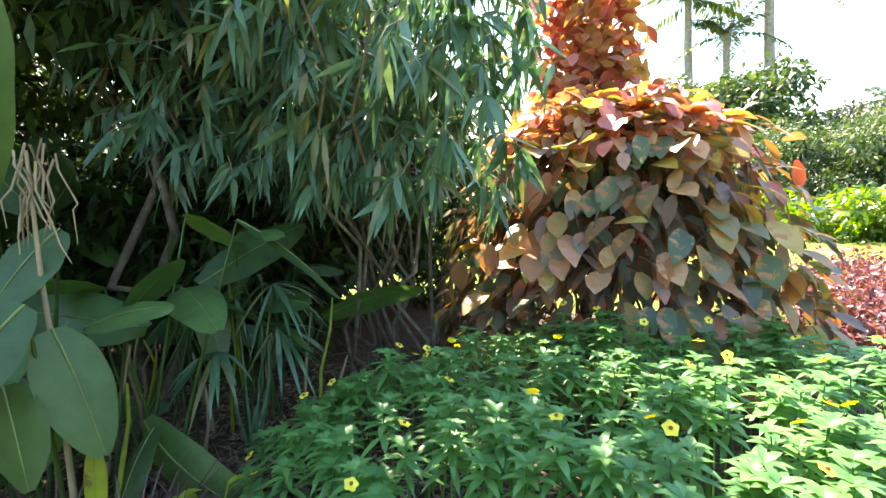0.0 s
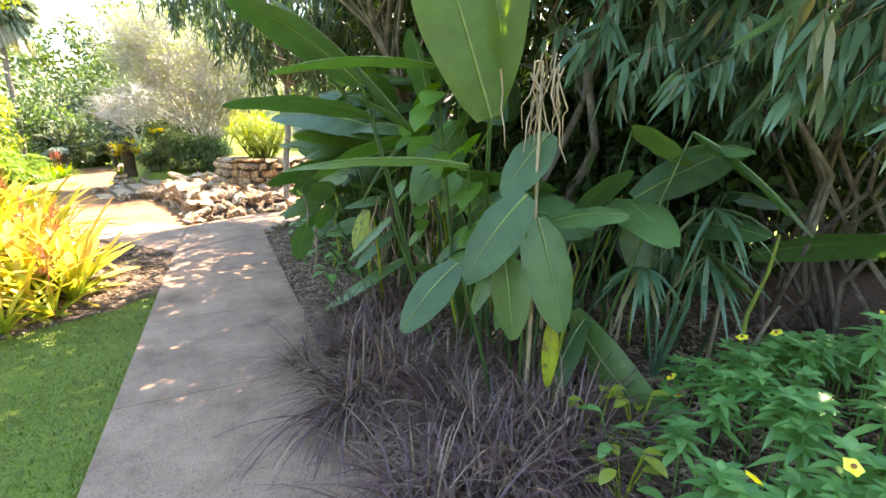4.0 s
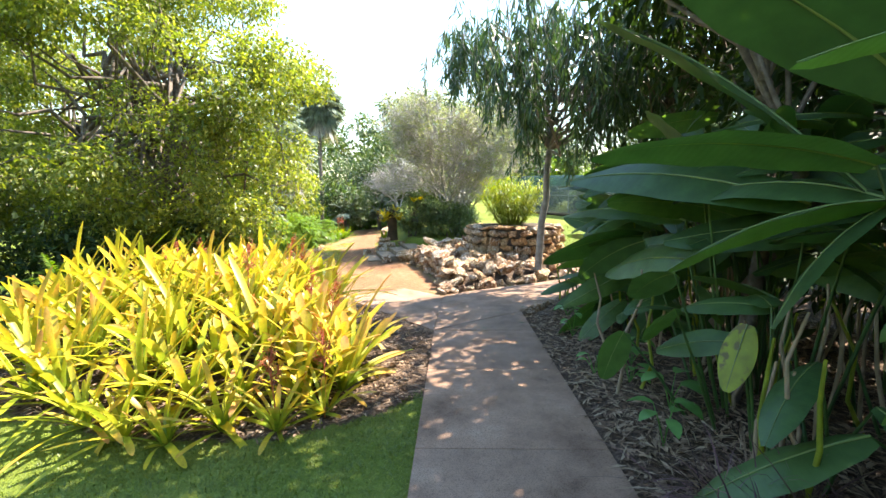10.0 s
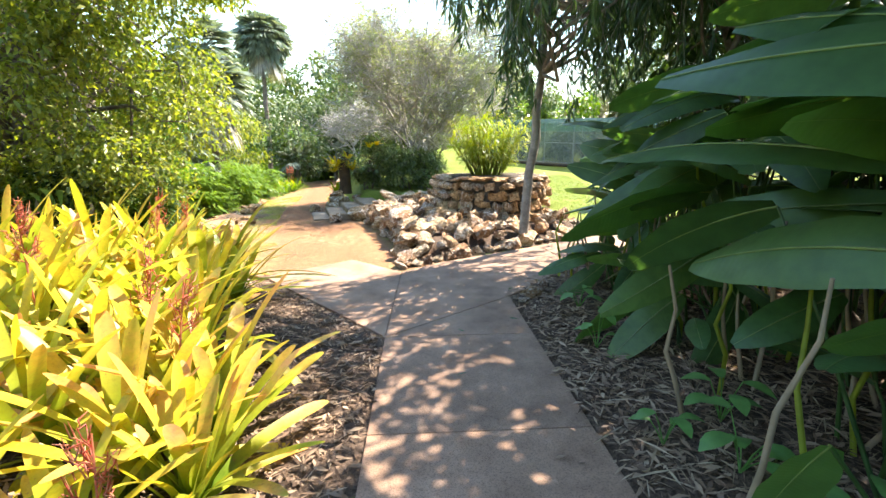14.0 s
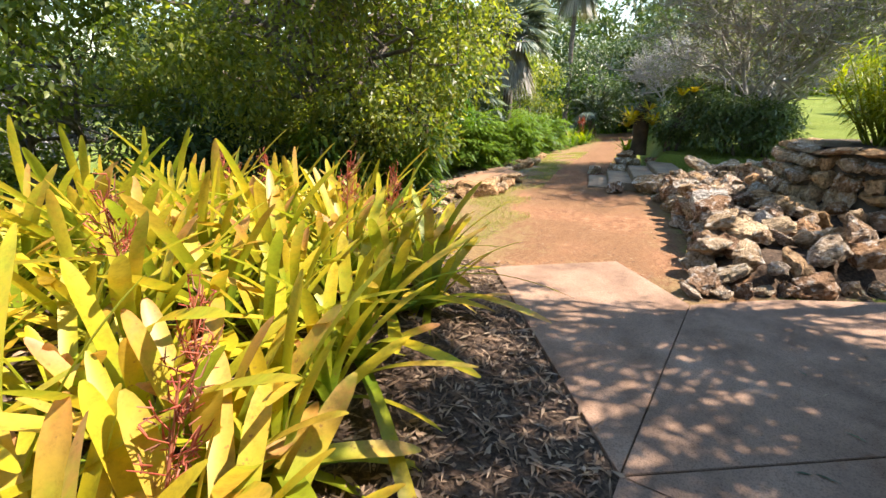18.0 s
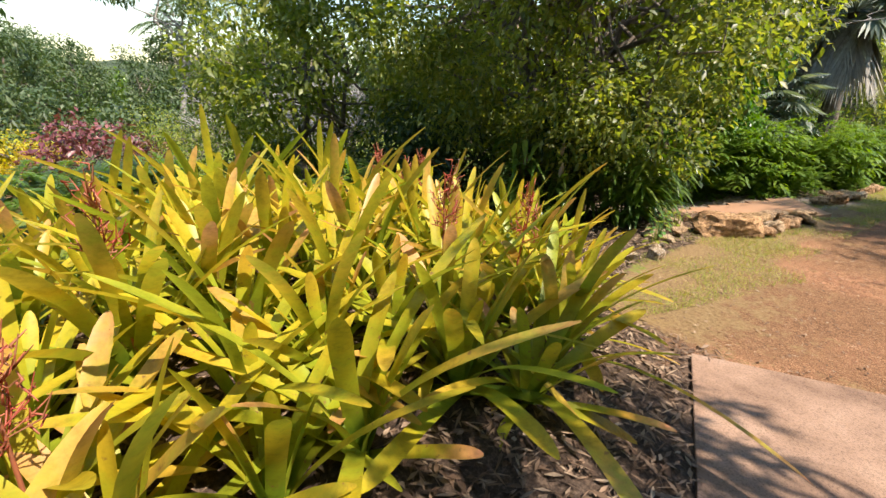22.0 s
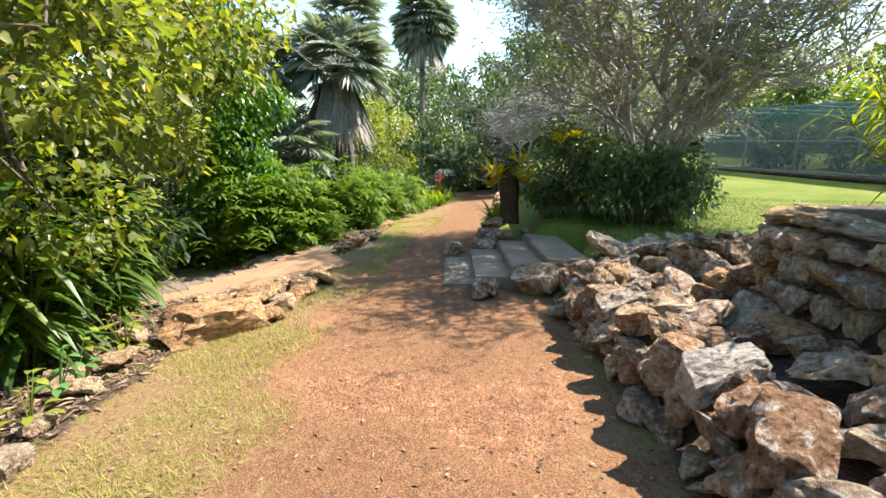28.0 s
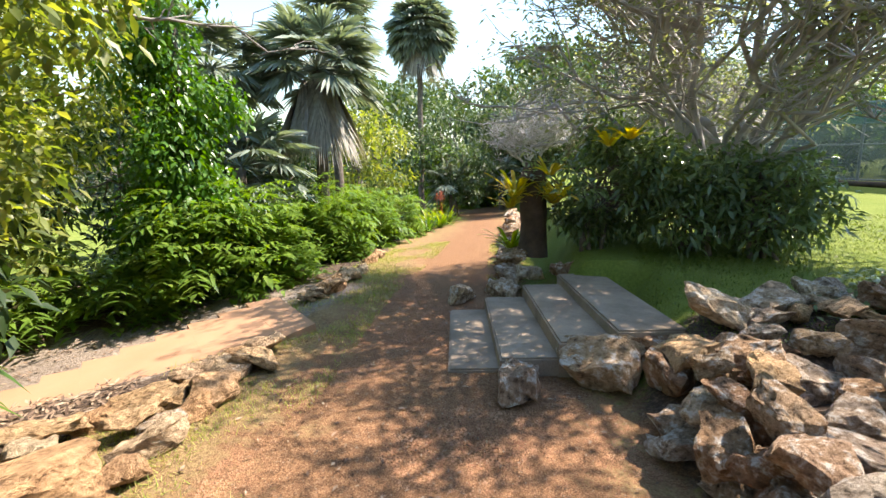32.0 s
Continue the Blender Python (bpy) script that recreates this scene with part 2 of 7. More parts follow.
L_FAN = leaf_mat("fan_palm_leaf", G((0.13, 0.17, 0.13), (0.21, 0.26, 0.20), (0.30, 0.34, 0.28)), 0.5, 0.25)
L_FANDRY = leaf_mat("dry_fan_leaf", G((0.22, 0.20, 0.17), (0.34, 0.31, 0.26), (0.44, 0.40, 0.34)), 0.7, 0.15)
L_GREY = leaf_mat("grey_leaf", G((0.17, 0.20, 0.12), (0.26, 0.29, 0.18), (0.38, 0.40, 0.26)), 0.5, 0.5)
BARK_TWIG = solid_mat("pale_twig_bark", [(0.3, (0.26, 0.24, 0.235)), (0.6, (0.42, 0.39, 0.38)), (0.8, (0.54, 0.51, 0.50))], 9.0, 0.85, 50.0, 0.5)
L_FAR = leaf_mat("far_leaf", G((0.05, 0.09, 0.04), (0.08, 0.13, 0.05), (0.13, 0.17, 0.06)), 0.55, 0.3)
L_FARGREY = leaf_mat("far_grey_leaf", G((0.12, 0.12, 0.09), (0.18, 0.18, 0.13), (0.24, 0.23, 0.17)), 0.6, 0.25)
L_VINE = leaf_mat("vine_leaf", G((0.05, 0.14, 0.02), (0.09, 0.20, 0.03), (0.14, 0.26, 0.04)), 0.35, 0.42)
L_HERB = leaf_mat("herb_leaf", G((0.085, 0.24, 0.07), (0.13, 0.30, 0.085), (0.18, 0.37, 0.11)), 0.42, 0.45)
L_PURPLE = leaf_mat("purple_grass", G((0.04, 0.02, 0.021), (0.10, 0.05, 0.055), (0.20, 0.105, 0.115), (0.12, 0.065, 0.05), (0.32, 0.23, 0.16), (0.06, 0.03, 0.03)), 0.45, 0.3)
L_STRAW = leaf_mat("straw", G((0.16, 0.11, 0.065), (0.30, 0.22, 0.14), (0.42, 0.33, 0.23)), 0.75, 0.15)
L_LITTER = leaf_mat("leaf_litter", G((0.06, 0.034, 0.021), (0.15, 0.09, 0.055), (0.24, 0.155, 0.10), (0.30, 0.205, 0.135), (0.42, 0.31, 0.21)), 0.85, 0.1)
L_GRASS = leaf_mat("grass_blade", G((0.07, 0.11, 0.014), (0.12, 0.17, 0.024), (0.18, 0.225, 0.04)), 0.5, 0.4)
L_DRYGRASS = leaf_mat("dry_grass_blade", G((0.17, 0.25, 0.03), (0.26, 0.33, 0.045), (0.36, 0.37, 0.07), (0.45, 0.40, 0.15), (0.40, 0.28, 0.14)), 0.6, 0.4)
L_RED = leaf_mat("burgundy_leaf", G((0.10, 0.03, 0.04), (0.20, 0.06, 0.07), (0.32, 0.13, 0.12)), 0.4, 0.3)
L_YELLOW = leaf_mat("yellow_leaf", G((0.42, 0.30, 0.02), (0.62, 0.48, 0.03), (0.55, 0.55, 0.06)), 0.4, 0.45)
L_CROTON = leaf_mat("copper_leaf", G((0.10, 0.16, 0.08), (0.15, 0.20, 0.11), (0.09, 0.13, 0.08), (0.58, 0.27, 0.15), (0.60, 0.28, 0.20), (0.52, 0.45, 0.10), (0.66, 0.36, 0.24), (0.20, 0.22, 0.13), (0.30, 0.17, 0.12), (0.60, 0.36, 0.13), (0.13, 0.18, 0.10)), 0.38, 0.42, False, 0.25, ((0.50, 0.23, 0.10), 11.0))
# Inner copperleaf foliage: the shade inside the shrub is put into this darker colour.
L_CROTON_SHADED = leaf_mat("shaded_copper_leaf", G((0.10, 0.13, 0.09), (0.19, 0.16, 0.12), (0.30, 0.17, 0.15)), 0.38, 0.3, True, 0.3, ((0.40, 0.15, 0.09), 6.0))
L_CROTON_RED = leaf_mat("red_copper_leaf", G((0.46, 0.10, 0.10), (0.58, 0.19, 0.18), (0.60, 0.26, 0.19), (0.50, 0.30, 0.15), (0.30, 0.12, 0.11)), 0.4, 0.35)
PETAL = leaf_mat("yellow_petal", G((0.92, 0.72, 0.03), (0.94, 0.80, 0.10)), 0.5, 0.4, True, 0.1)
RED_FLOWER = leaf_mat("red_flower", G((0.52, 0.10, 0.07), (0.58, 0.19, 0.11), (0.55, 0.28, 0.17)), 0.5, 0.4)
PINK_EYE = paint_mat("flower_eye", (0.22, 0.08, 0.02), 0.6)


def net_mat(name, rgb, cover):
    """Woven shade cloth: fine threads that let part of the light straight through."""
    m, nt, nd, lk, bs = nodes_of(name)
    nz = noise_node(nt, 2.0, 4.0)
    lk.new(ramp_node(nt, nz.outputs[0], [(0.3, tuple(c * 0.7 for c in rgb)), (0.7, rgb)]).outputs[0], bs.inputs["Base Color"])
    bs.inputs["Roughness"].default_value = 0.7
    tp, ms = nd.new("ShaderNodeBsdfTransparent"), nd.new("ShaderNodeMixShader")
    weave = noise_node(nt, 60.0, 2.0)
    lk.new(ramp_node(nt, weave.outputs[0], [(0.35, (cover - 0.2,) * 3), (0.65, (min(1.0, cover + 0.2),) * 3)]).outputs[0], ms.inputs[0])
    lk.new(tp.outputs[0], ms.inputs[1])
    lk.new(bs.outputs[0], ms.inputs[2])
    lk.new(ms.outputs[0], nd["Material Output"].inputs[0])
    return m


NET = net_mat("shade_net", (0.17, 0.20, 0.195), 0.6)
NET_TOP = net_mat("shade_net_roof", (0.09, 0.19, 0.175), 0.7)


def brom_mat(name, mids, tips):
    """Strap leaf, green at the base, through yellow to an orange or rosy tip."""
    m, nt, nd, lk, bs = nodes_of(name)
    rnd = nd.new("ShaderNodeObjectInfo").outputs["Random"]
    at_ = nd.new("ShaderNodeAttribute")
    at_.attribute_name = "along"
    base = ramp_node(nt, rnd, G((0.11, 0.19, 0.014), (0.18, 0.27, 0.018), (0.28, 0.34, 0.022), (0.40, 0.38, 0.03))).outputs[0]
    mid = ramp_node(nt, rnd, G(*mids)).outputs[0]
    tip = ramp_node(nt, rnd, G(*tips)).outputs[0]
    k1 = ramp_node(nt, at_.outputs["Fac"], [(0.22, (0, 0, 0)), (0.7, (1, 1, 1))]).outputs[0]
    k2 = ramp_node(nt, at_.outputs["Fac"], [(0.6, (0, 0, 0)), (0.97, (1, 1, 1))]).outputs[0]
    col = mix_node(nt, k2, mix_node(nt, k1, base, mid), tip)
    patch = noise_node(nt, 4.5, 4.0, 0.7)
    col = mix_node(nt, ramp_node(nt, patch.outputs[0], [(0.46, (0, 0, 0)), (0.64, (0.6, 0.6, 0.6))]).outputs[0], col, (0.30, 0.40, 0.025))
    nz = noise_node(nt, 16.0, 5.0, 0.75)
    tone = ramp_node(nt, nz.outputs[0], [(0.3, (0.66, 0.66, 0.58)), (0.48, (0.96, 0.95, 0.92)), (0.68, (1.12, 1.12, 1.1))]).outputs[0]
    col = mix_node(nt, 1.0, col, tone, "MULTIPLY")
    spot = noise_node(nt, 26.0, 3.0)
    col = mix_node(nt, ramp_node(nt, spot.outputs[0], [(0.66, (0, 0, 0)), (0.72, (0.8, 0.8, 0.8))]).outputs[0], col, (0.28, 0.14, 0.05))
    lk.new(col, bs.inputs["Base Color"])
    bs.inputs["Roughness"].default_value = 0.46
    tr = nd.new("ShaderNodeBsdfTranslucent")
    lk.new(col, tr.inputs["Color"])
    ms = nd.new("ShaderNodeMixShader")
    ms.inputs[0].default_value = 0.45
    lk.new(bs.outputs[0], ms.inputs[1])
    lk.new(tr.outputs[0], ms.inputs[2])
    lk.new(ms.outputs[0], nd["Material Output"].inputs[0])
    return m


STRAP = brom_mat("strap_leaf", ((0.56, 0.45, 0.02), (0.30, 0.36, 0.02), (0.66, 0.44, 0.025), (0.42, 0.42, 0.02), (0.64, 0.39, 0.03), (0.58, 0.46, 0.02), (0.22, 0.30, 0.02), (0.60, 0.45, 0.03)),
                 ((0.66, 0.46, 0.02), (0.62, 0.29, 0.05), (0.55, 0.48, 0.025), (0.66, 0.42, 0.03), (0.62, 0.27, 0.14), (0.64, 0.42, 0.04), (0.42, 0.44, 0.025), (0.64, 0.37, 0.04)))
STRAP_WARM = brom_mat("warm_strap_leaf", ((0.50, 0.47, 0.04), (0.66, 0.46, 0.06), (0.40, 0.44, 0.04), (0.68, 0.40, 0.07), (0.56, 0.46, 0.05)),
                      ((0.68, 0.34, 0.08), (0.66, 0.26, 0.12), (0.70, 0.44, 0.07), (0.64, 0.24, 0.16), (0.60, 0.44, 0.06), (0.66, 0.40, 0.07)))


def ground_mat():
    """Lawn, sparse grass, mulch and laterite gravel, blended by the zones stored on the ground."""
    m, nt, nd, lk, bs = nodes_of("ground")

    def zone(name):
        a = nd.new("ShaderNodeAttribute")
        a.attribute_name = name
        nz = noise_node(nt, 4.0, 8.0, 0.8)
        mt = nd.new("ShaderNodeMath")
        mt.operation = "MULTIPLY_ADD"
        lk.new(nz.outputs[0], mt.inputs[0])
        mt.inputs[1].default_value = 0.65
        lk.new(a.outputs["Fac"], mt.inputs[2])
        return ramp_node(nt, mt.outputs[0], [(0.54, (0, 0, 0)), (0.61, (1, 1, 1))]).outputs[0]

    big = noise_node(nt, 0.7, 5.0)
    fin = noise_node(nt, 38.0, 6.0, 0.75)
    grain = noise_node(nt, 110.0, 4.0, 0.8)
    lawn = ramp_node(nt, fin.outputs[0], [(0.3, (0.07, 0.10, 0.014)), (0.5, (0.12, 0.16, 0.024)), (0.7, (0.18, 0.215, 0.04))]).outputs[0]
    lawn = mix_node(nt, ramp_node(nt, big.outputs[0], [(0.45, (0, 0, 0)), (0.75, (0.6, 0.6, 0.6))]).outputs[0], lawn, (0.24, 0.26, 0.07))
    mulch = ramp_node(nt, fin.outputs[0], [(0.3, (0.025, 0.017, 0.012)), (0.5, (0.08, 0.055, 0.04)), (0.7, (0.20, 0.14, 0.10))]).outputs[0]
    gravel = ramp_node(nt, grain.outputs[0], [(0.34, (0.045, 0.021, 0.012)), (0.46, (0.19, 0.094, 0.048)), (0.58, (0.31, 0.17, 0.09)), (0.7, (0.50, 0.34, 0.22))]).outputs[0]
    gravel = mix_node(nt, ramp_node(nt, big.outputs[0], [(0.4, (0, 0, 0)), (0.7, (0.3, 0.3, 0.3))]).outputs[0], gravel, (0.29, 0.16, 0.085))
    mid = noise_node(nt, 24.0, 6.0, 0.75)
    gravel = mix_node(nt, 1.0, gravel, ramp_node(nt, mid.outputs[0], [(0.36, (0.62, 0.61, 0.60)), (0.5, (0.86, 0.86, 0.84)), (0.62, (1.0, 1.0, 0.98))]).outputs[0], "MULTIPLY")
    dry = ramp_node(nt, fin.outputs[0], [(0.32, (0.10, 0.06, 0.03)), (0.5, (0.24, 0.155, 0.075)), (0.68, (0.30, 0.22, 0.10))]).outputs[0]
    col = mix_node(nt, zone("dry"), lawn, dry)
    col = mix_node(nt, zone("mulch"), col, mulch)
    bare = ramp_node(nt, fin.outputs[0], [(0.3, (0.10, 0.075, 0.055)), (0.5, (0.24, 0.19, 0.15)), (0.7, (0.36, 0.30, 0.24))]).outputs[0]
    col = mix_node(nt, zone("bare"), col, bare)
    col = mix_node(nt, zone("gravel"), col, gravel)
    lk.new(col, bs.inputs["Base Color"])
    bs.inputs["Roughness"].default_value = 0.95
    bs.inputs["Specular IOR Level"].default_value = 0.15
    add = nd.new("ShaderNodeMath")
    lk.new(fin.outputs[0], add.inputs[0])
    lk.new(grain.outputs[0], add.inputs[1])
    bump(nt, bs, add.outputs[0], 0.7, 0.02)
    return m


GROUND = ground_mat()


# ---- mesh tools ----
def mesh_of(name, V, F, mat, smooth=False):
    """A mesh from arrays: V (n, 3), F (m, 3) or (m, 4)."""
    V, F = np.asarray(V, np.float32), np.asarray(F, np.int32)
    me = bpy.data.meshes.new(name)
    k = F.shape[1]
    me.vertices.add(len(V))
    me.vertices.foreach_set("co", V.ravel())
    me.loops.add(F.size)
    me.loops.foreach_set("vertex_index", F.ravel())
    me.polygons.add(len(F))
    me.polygons.foreach_set("loop_start", np.arange(len(F), dtype=np.int32) * k)
    me.update(calc_edges=True)
    if smooth:
        me.polygons.foreach_set("use_smooth", np.ones(len(F), bool))
    me.materials.append(mat)
    return me


def part_of(name, me, parent=None, label="", m=None, kind=""):
    """One mesh object, under a thing or a part."""
    ob = new(name, me)
    if parent:
        ob.parent = parent
    if m is not None:
        ob.matrix_basis = m
    return tagged(ob, label, "", "", kind)


def part(name, bm, material, parent, label="", smooth=False):
    me = bpy.data.meshes.new(name)
    bm.to_mesh(me)
    bm.free()
    me.materials.append(material)
    if smooth:
        me.polygons.foreach_set("use_smooth", np.ones(len(me.polygons), bool))
    return part_of(name, me, parent, label)


def thing(name, x, y, z, label, category, group="", kind="", rz=0.0):
    e = new(name)
    e.matrix_basis = pose(x, y, z, 0, 0, rz)
    e.empty_display_size = 0.1
    return tagged(e, label, category, group, kind)


def join(*pairs):
    """Several (V, F) of one face size as one."""
    Vs, Fs, n = [], [], 0
    for V, F in pairs:
        Vs.append(V), Fs.append(F + n)
        n += len(V)
    return np.concatenate(Vs), np.concatenate(Fs)


def unit(a):
    return a / np.maximum(np.linalg.norm(a, axis=-1, keepdims=True), 1e-9)


def prof(kind, seg):
    s = np.linspace(0, 1, seg + 1)
    if kind == "lance":
        w = np.sin(np.pi * np.clip(s, 0, 1) ** 0.7) + 0.04
    elif kind == "strap":
        s = 1 - (1 - s) ** 1.6
        w = (0.86 + 0.16 * np.minimum(s, 0.8)) * np.clip(1.0 - ((s - 0.82).clip(0) / 0.185) ** 2.2, 0.02, 1) ** 0.6
    elif kind == "blade":
        w = (1 - s) ** 0.6 + 0.03
    elif kind == "oval":
        w = np.sin(np.pi * (0.06 + 0.92 * s)) ** 0.6
    elif kind == "heart":
        w = np.sin(np.pi * (0.12 + 0.87 * s) ** 1.25) ** 0.8
    else:
        w = np.ones(seg + 1)
    return s, w


def ribbons(P, D, L, W, droop=0.3, kind="lance", seg=3, fold=0.15, roll=None, wave=0.0):
    """Many leaves at once: from P along D, length L and width W, bending down by droop, folded along the midrib."""
    n = len(P)
    P, D = np.asarray(P, float), unit(np.asarray(D, float))
    L, W, droop = (np.broadcast_to(np.asarray(a, float), (n,)) for a in (L, W, droop))
    up = np.array([0, 0, 1.0])
    S = unit(np.cross(D, up) + 1e-4)
    N = unit(np.cross(S, D))
    if roll is not None:
        r = np.asarray(roll)[:, None]
        S, N = S * np.cos(r) + N * np.sin(r), N * np.cos(r) - S * np.sin(r)
    s, w = prof(kind, seg)
    C = P[:, None] + D[:, None] * (L[:, None] * s)[..., None] - up * (droop[:, None] * L[:, None] * s * s)[..., None]
    half = (W[:, None] * 0.5 * w)[..., None]
    rip = wave * W[:, None, None] * np.sin(s * 19.0)[None, :, None]
    A = C + S[:, None] * half + N[:, None] * (half * fold + rip)
    B = C - S[:, None] * half + N[:, None] * (half * fold - rip)
    k = seg + 1
    if fold:
        V = np.stack([A, C, B], 2).reshape(n, k * 3, 3)
        i = np.arange(seg)[:, None] * 3
        q = np.concatenate([i + [0, 1, 4, 3], i + [1, 2, 5, 4]])
        per = 3 * k
    else:
        V = np.stack([A, B], 2).reshape(n, k * 2, 3)
        q = np.arange(seg)[:, None] * 2 + [0, 1, 3, 2]
        per = 2 * k
    F = (q[None] + (np.arange(n) * per)[:, None, None]).reshape(-1, 4)
    return V.reshape(-1, 3), F


def tube(pts, radii, sides=7, cap=True):
    """A tapered limb along points."""
    pts, radii = np.asarray(pts, float), np.asarray(radii, float)
    d = unit(np.gradient(pts, axis=0))
    a = unit(np.cross(d, [0.31, 0.17, 0.93] if abs(d[0, 2]) < 0.9 else [1, 0.2, 0]))
    b = np.cross(d, a)
    th = np.linspace(0, 2 * np.pi, sides, endpoint=False)
    V = pts[:, None] + radii[:, None, None] * (np.cos(th)[None, :, None] * a[:, None] + np.sin(th)[None, :, None] * b[:, None])
    n = len(pts)
    i, j = np.meshgrid(np.arange(n - 1), np.arange(sides), indexing="ij")
    F = np.stack([i * sides + j, i * sides + (j + 1) % sides, (i + 1) * sides + (j + 1) % sides, (i + 1) * sides + j], -1).reshape(-1, 4)
    return V.reshape(-1, 3), F


def rand_dirs(n, r, zmin=-1.0, zmax=1.0):
    z = r.uniform(zmin, zmax, n)
    a = r.uniform(0, 2 * np.pi, n)
    q = np.sqrt(np.maximum(0, 1 - z * z))
    return np.stack([q * np.cos(a), q * np.sin(a), z], 1)


def limb(r, start, end, wob=0.12, n=6):
    s = np.linspace(0, 1, n)[:, None]
    p = np.asarray(start) * (1 - s) + np.asarray(end) * s
    ln = np.linalg.norm(np.asarray(end) - np.asarray(start))
    p[1:-1] += r.normal(0, wob * ln * 0.25, (n - 2, 3))
    return p


def crown_points(r, n, clumps, spread):
    """Leaf places in clumps, denser towards each clump's rim; clumps: rows of x, y, z, radius."""
    clumps = np.asarray(clumps, float)
    wgt = clumps[:, 3] ** 2
    idx = r.choice(len(clumps), n, p=wgt / wgt.sum())
    d = rand_dirs(n, r)
    rad = clumps[idx, 3] * r.uniform(0.35, 1.0, n) ** 0.6
    p = clumps[idx, :3] + d * rad[:, None] * [1, 1, 0.8]
    return p + r.normal(0, spread, (n, 3)), d


# ---- ground ----
def poly_dist(px, py, poly):
    """Signed distance to a polygon, positive inside."""
    poly = np.asarray(poly, float)
    inside = np.zeros(px.shape, bool)
    dist = np.full(px.shape, 1e9)
    for (x0, y0), (x1, y1) in zip(poly, np.roll(poly, -1, 0)):
        cross = (y0 > py) != (y1 > py)
        with np.errstate(divide="ignore", invalid="ignore"):
            xi = x0 + (py - y0) * (x1 - x0) / (y1 - y0 if y1 != y0 else 1e-9)
        inside ^= cross & (px < xi)
        dx, dy = x1 - x0, y1 - y0
        u = np.clip(((px - x0) * dx + (py - y0) * dy) / (dx * dx + dy * dy), 0, 1)
        dist = np.minimum(dist, np.hypot(px - x0 - u * dx, py - y0 - u * dy))
    return np.where(inside, dist, -dist)


GRAVEL = [(-1.95, 7.9), (-2.05, 8.8), (-2.45, 9.6), (-3.0, 10.6), (-3.4, 12.4), (-3.9, 14.6), (-4.1, 16.5), (-5.4, 25), (-7.2, 33), (-5.6, 33),
          (-4.2, 25.6), (-3.2, 19.6), (-2.55, 16), (-2.2, 14.6), (-1.3, 12.5), (-1.0, 11.6), (-0.45, 9.4), (0.2, 8.4), (-0.97, 8.5)]
DRY = [(-1.9, 7.4), (-2.9, 7.8), (-3.4, 9.0), (-3.9, 10.2), (-4.3, 11.6), (-4.6, 13.1), (-4.9, 15.0), (-5.4, 18), (-6.6, 26), (-8.3, 33),
       (-5.2, 33), (-4.0, 25.6), (-3.0, 19.6), (-2.4, 16), (-1.0, 12.5), (-0.6, 11.6), (-0.2, 9.4), (0.6, 8.4), (-0.5, 7.6)]
BED_RIGHT = [(0.7, -0.2), (0.7, 6.2), (0.8, 7.2), (1.4, 8.0), (2.0, 8.6), (3.3, 9.8), (6.5, 11), (7.6, 8), (7.6, 1), (7.2, -2.2), (5.2, -3.8), (1.4, -3.2)]
BED_BROM = [(-0.1, 6.0), (-0.16, 4.3), (-0.6, 3.85), (-1.2, 3.45), (-2.2, 3.4), (-3.4, 3.65), (-4.4, 4.2), (-5.0, 5.2), (-5.0, 7.4), (-6.8, 9.4), (-6.9, 12), (-5.6, 13.2), (-4.2, 11.8), (-3.7, 10.4), (-3.3, 8.9), (-2.7, 7.9), (-1.75, 8.12)]
BED_HEDGE = [(-4.1, 11.6), (-4.3, 13.4), (-4.6, 15.6), (-5.4, 18.4), (-6.4, 25), (-8.5, 33), (-16, 33), (-12, 14), (-8, 11), (-5.6, 11.2)]
PILE = [(-0.22, 8.2), (0.33, 8.62), (1.12, 9.1), (2.4, 9.95), (3.2, 10.5), (2.9, 11.8), (2.2, 12.9), (1.5, 13.7), (0.6, 14.2), (-0.3, 13.75), (-0.95, 13.1), (-1.2, 12.55), (-1.1, 12.0), (-0.85, 11.4), (-0.38, 9.7)]
BARE = [(-4.15, 14.9), (-5.0, 15.6), (-6.4, 14.4), (-7.6, 12.4), (-6.7, 10.6), (-5.3, 11.0), (-4.3, 12.4)]
FAR_PATH = [(-9.0, -1.5), (-9.4, 2.4), (-11, 3.2), (-16, 4), (-30, 2), (-30, -3), (-14, -2)]


def smooth01(a):
    a = np.clip(a, 0, 1)
    return a * a * (3 - 2 * a)


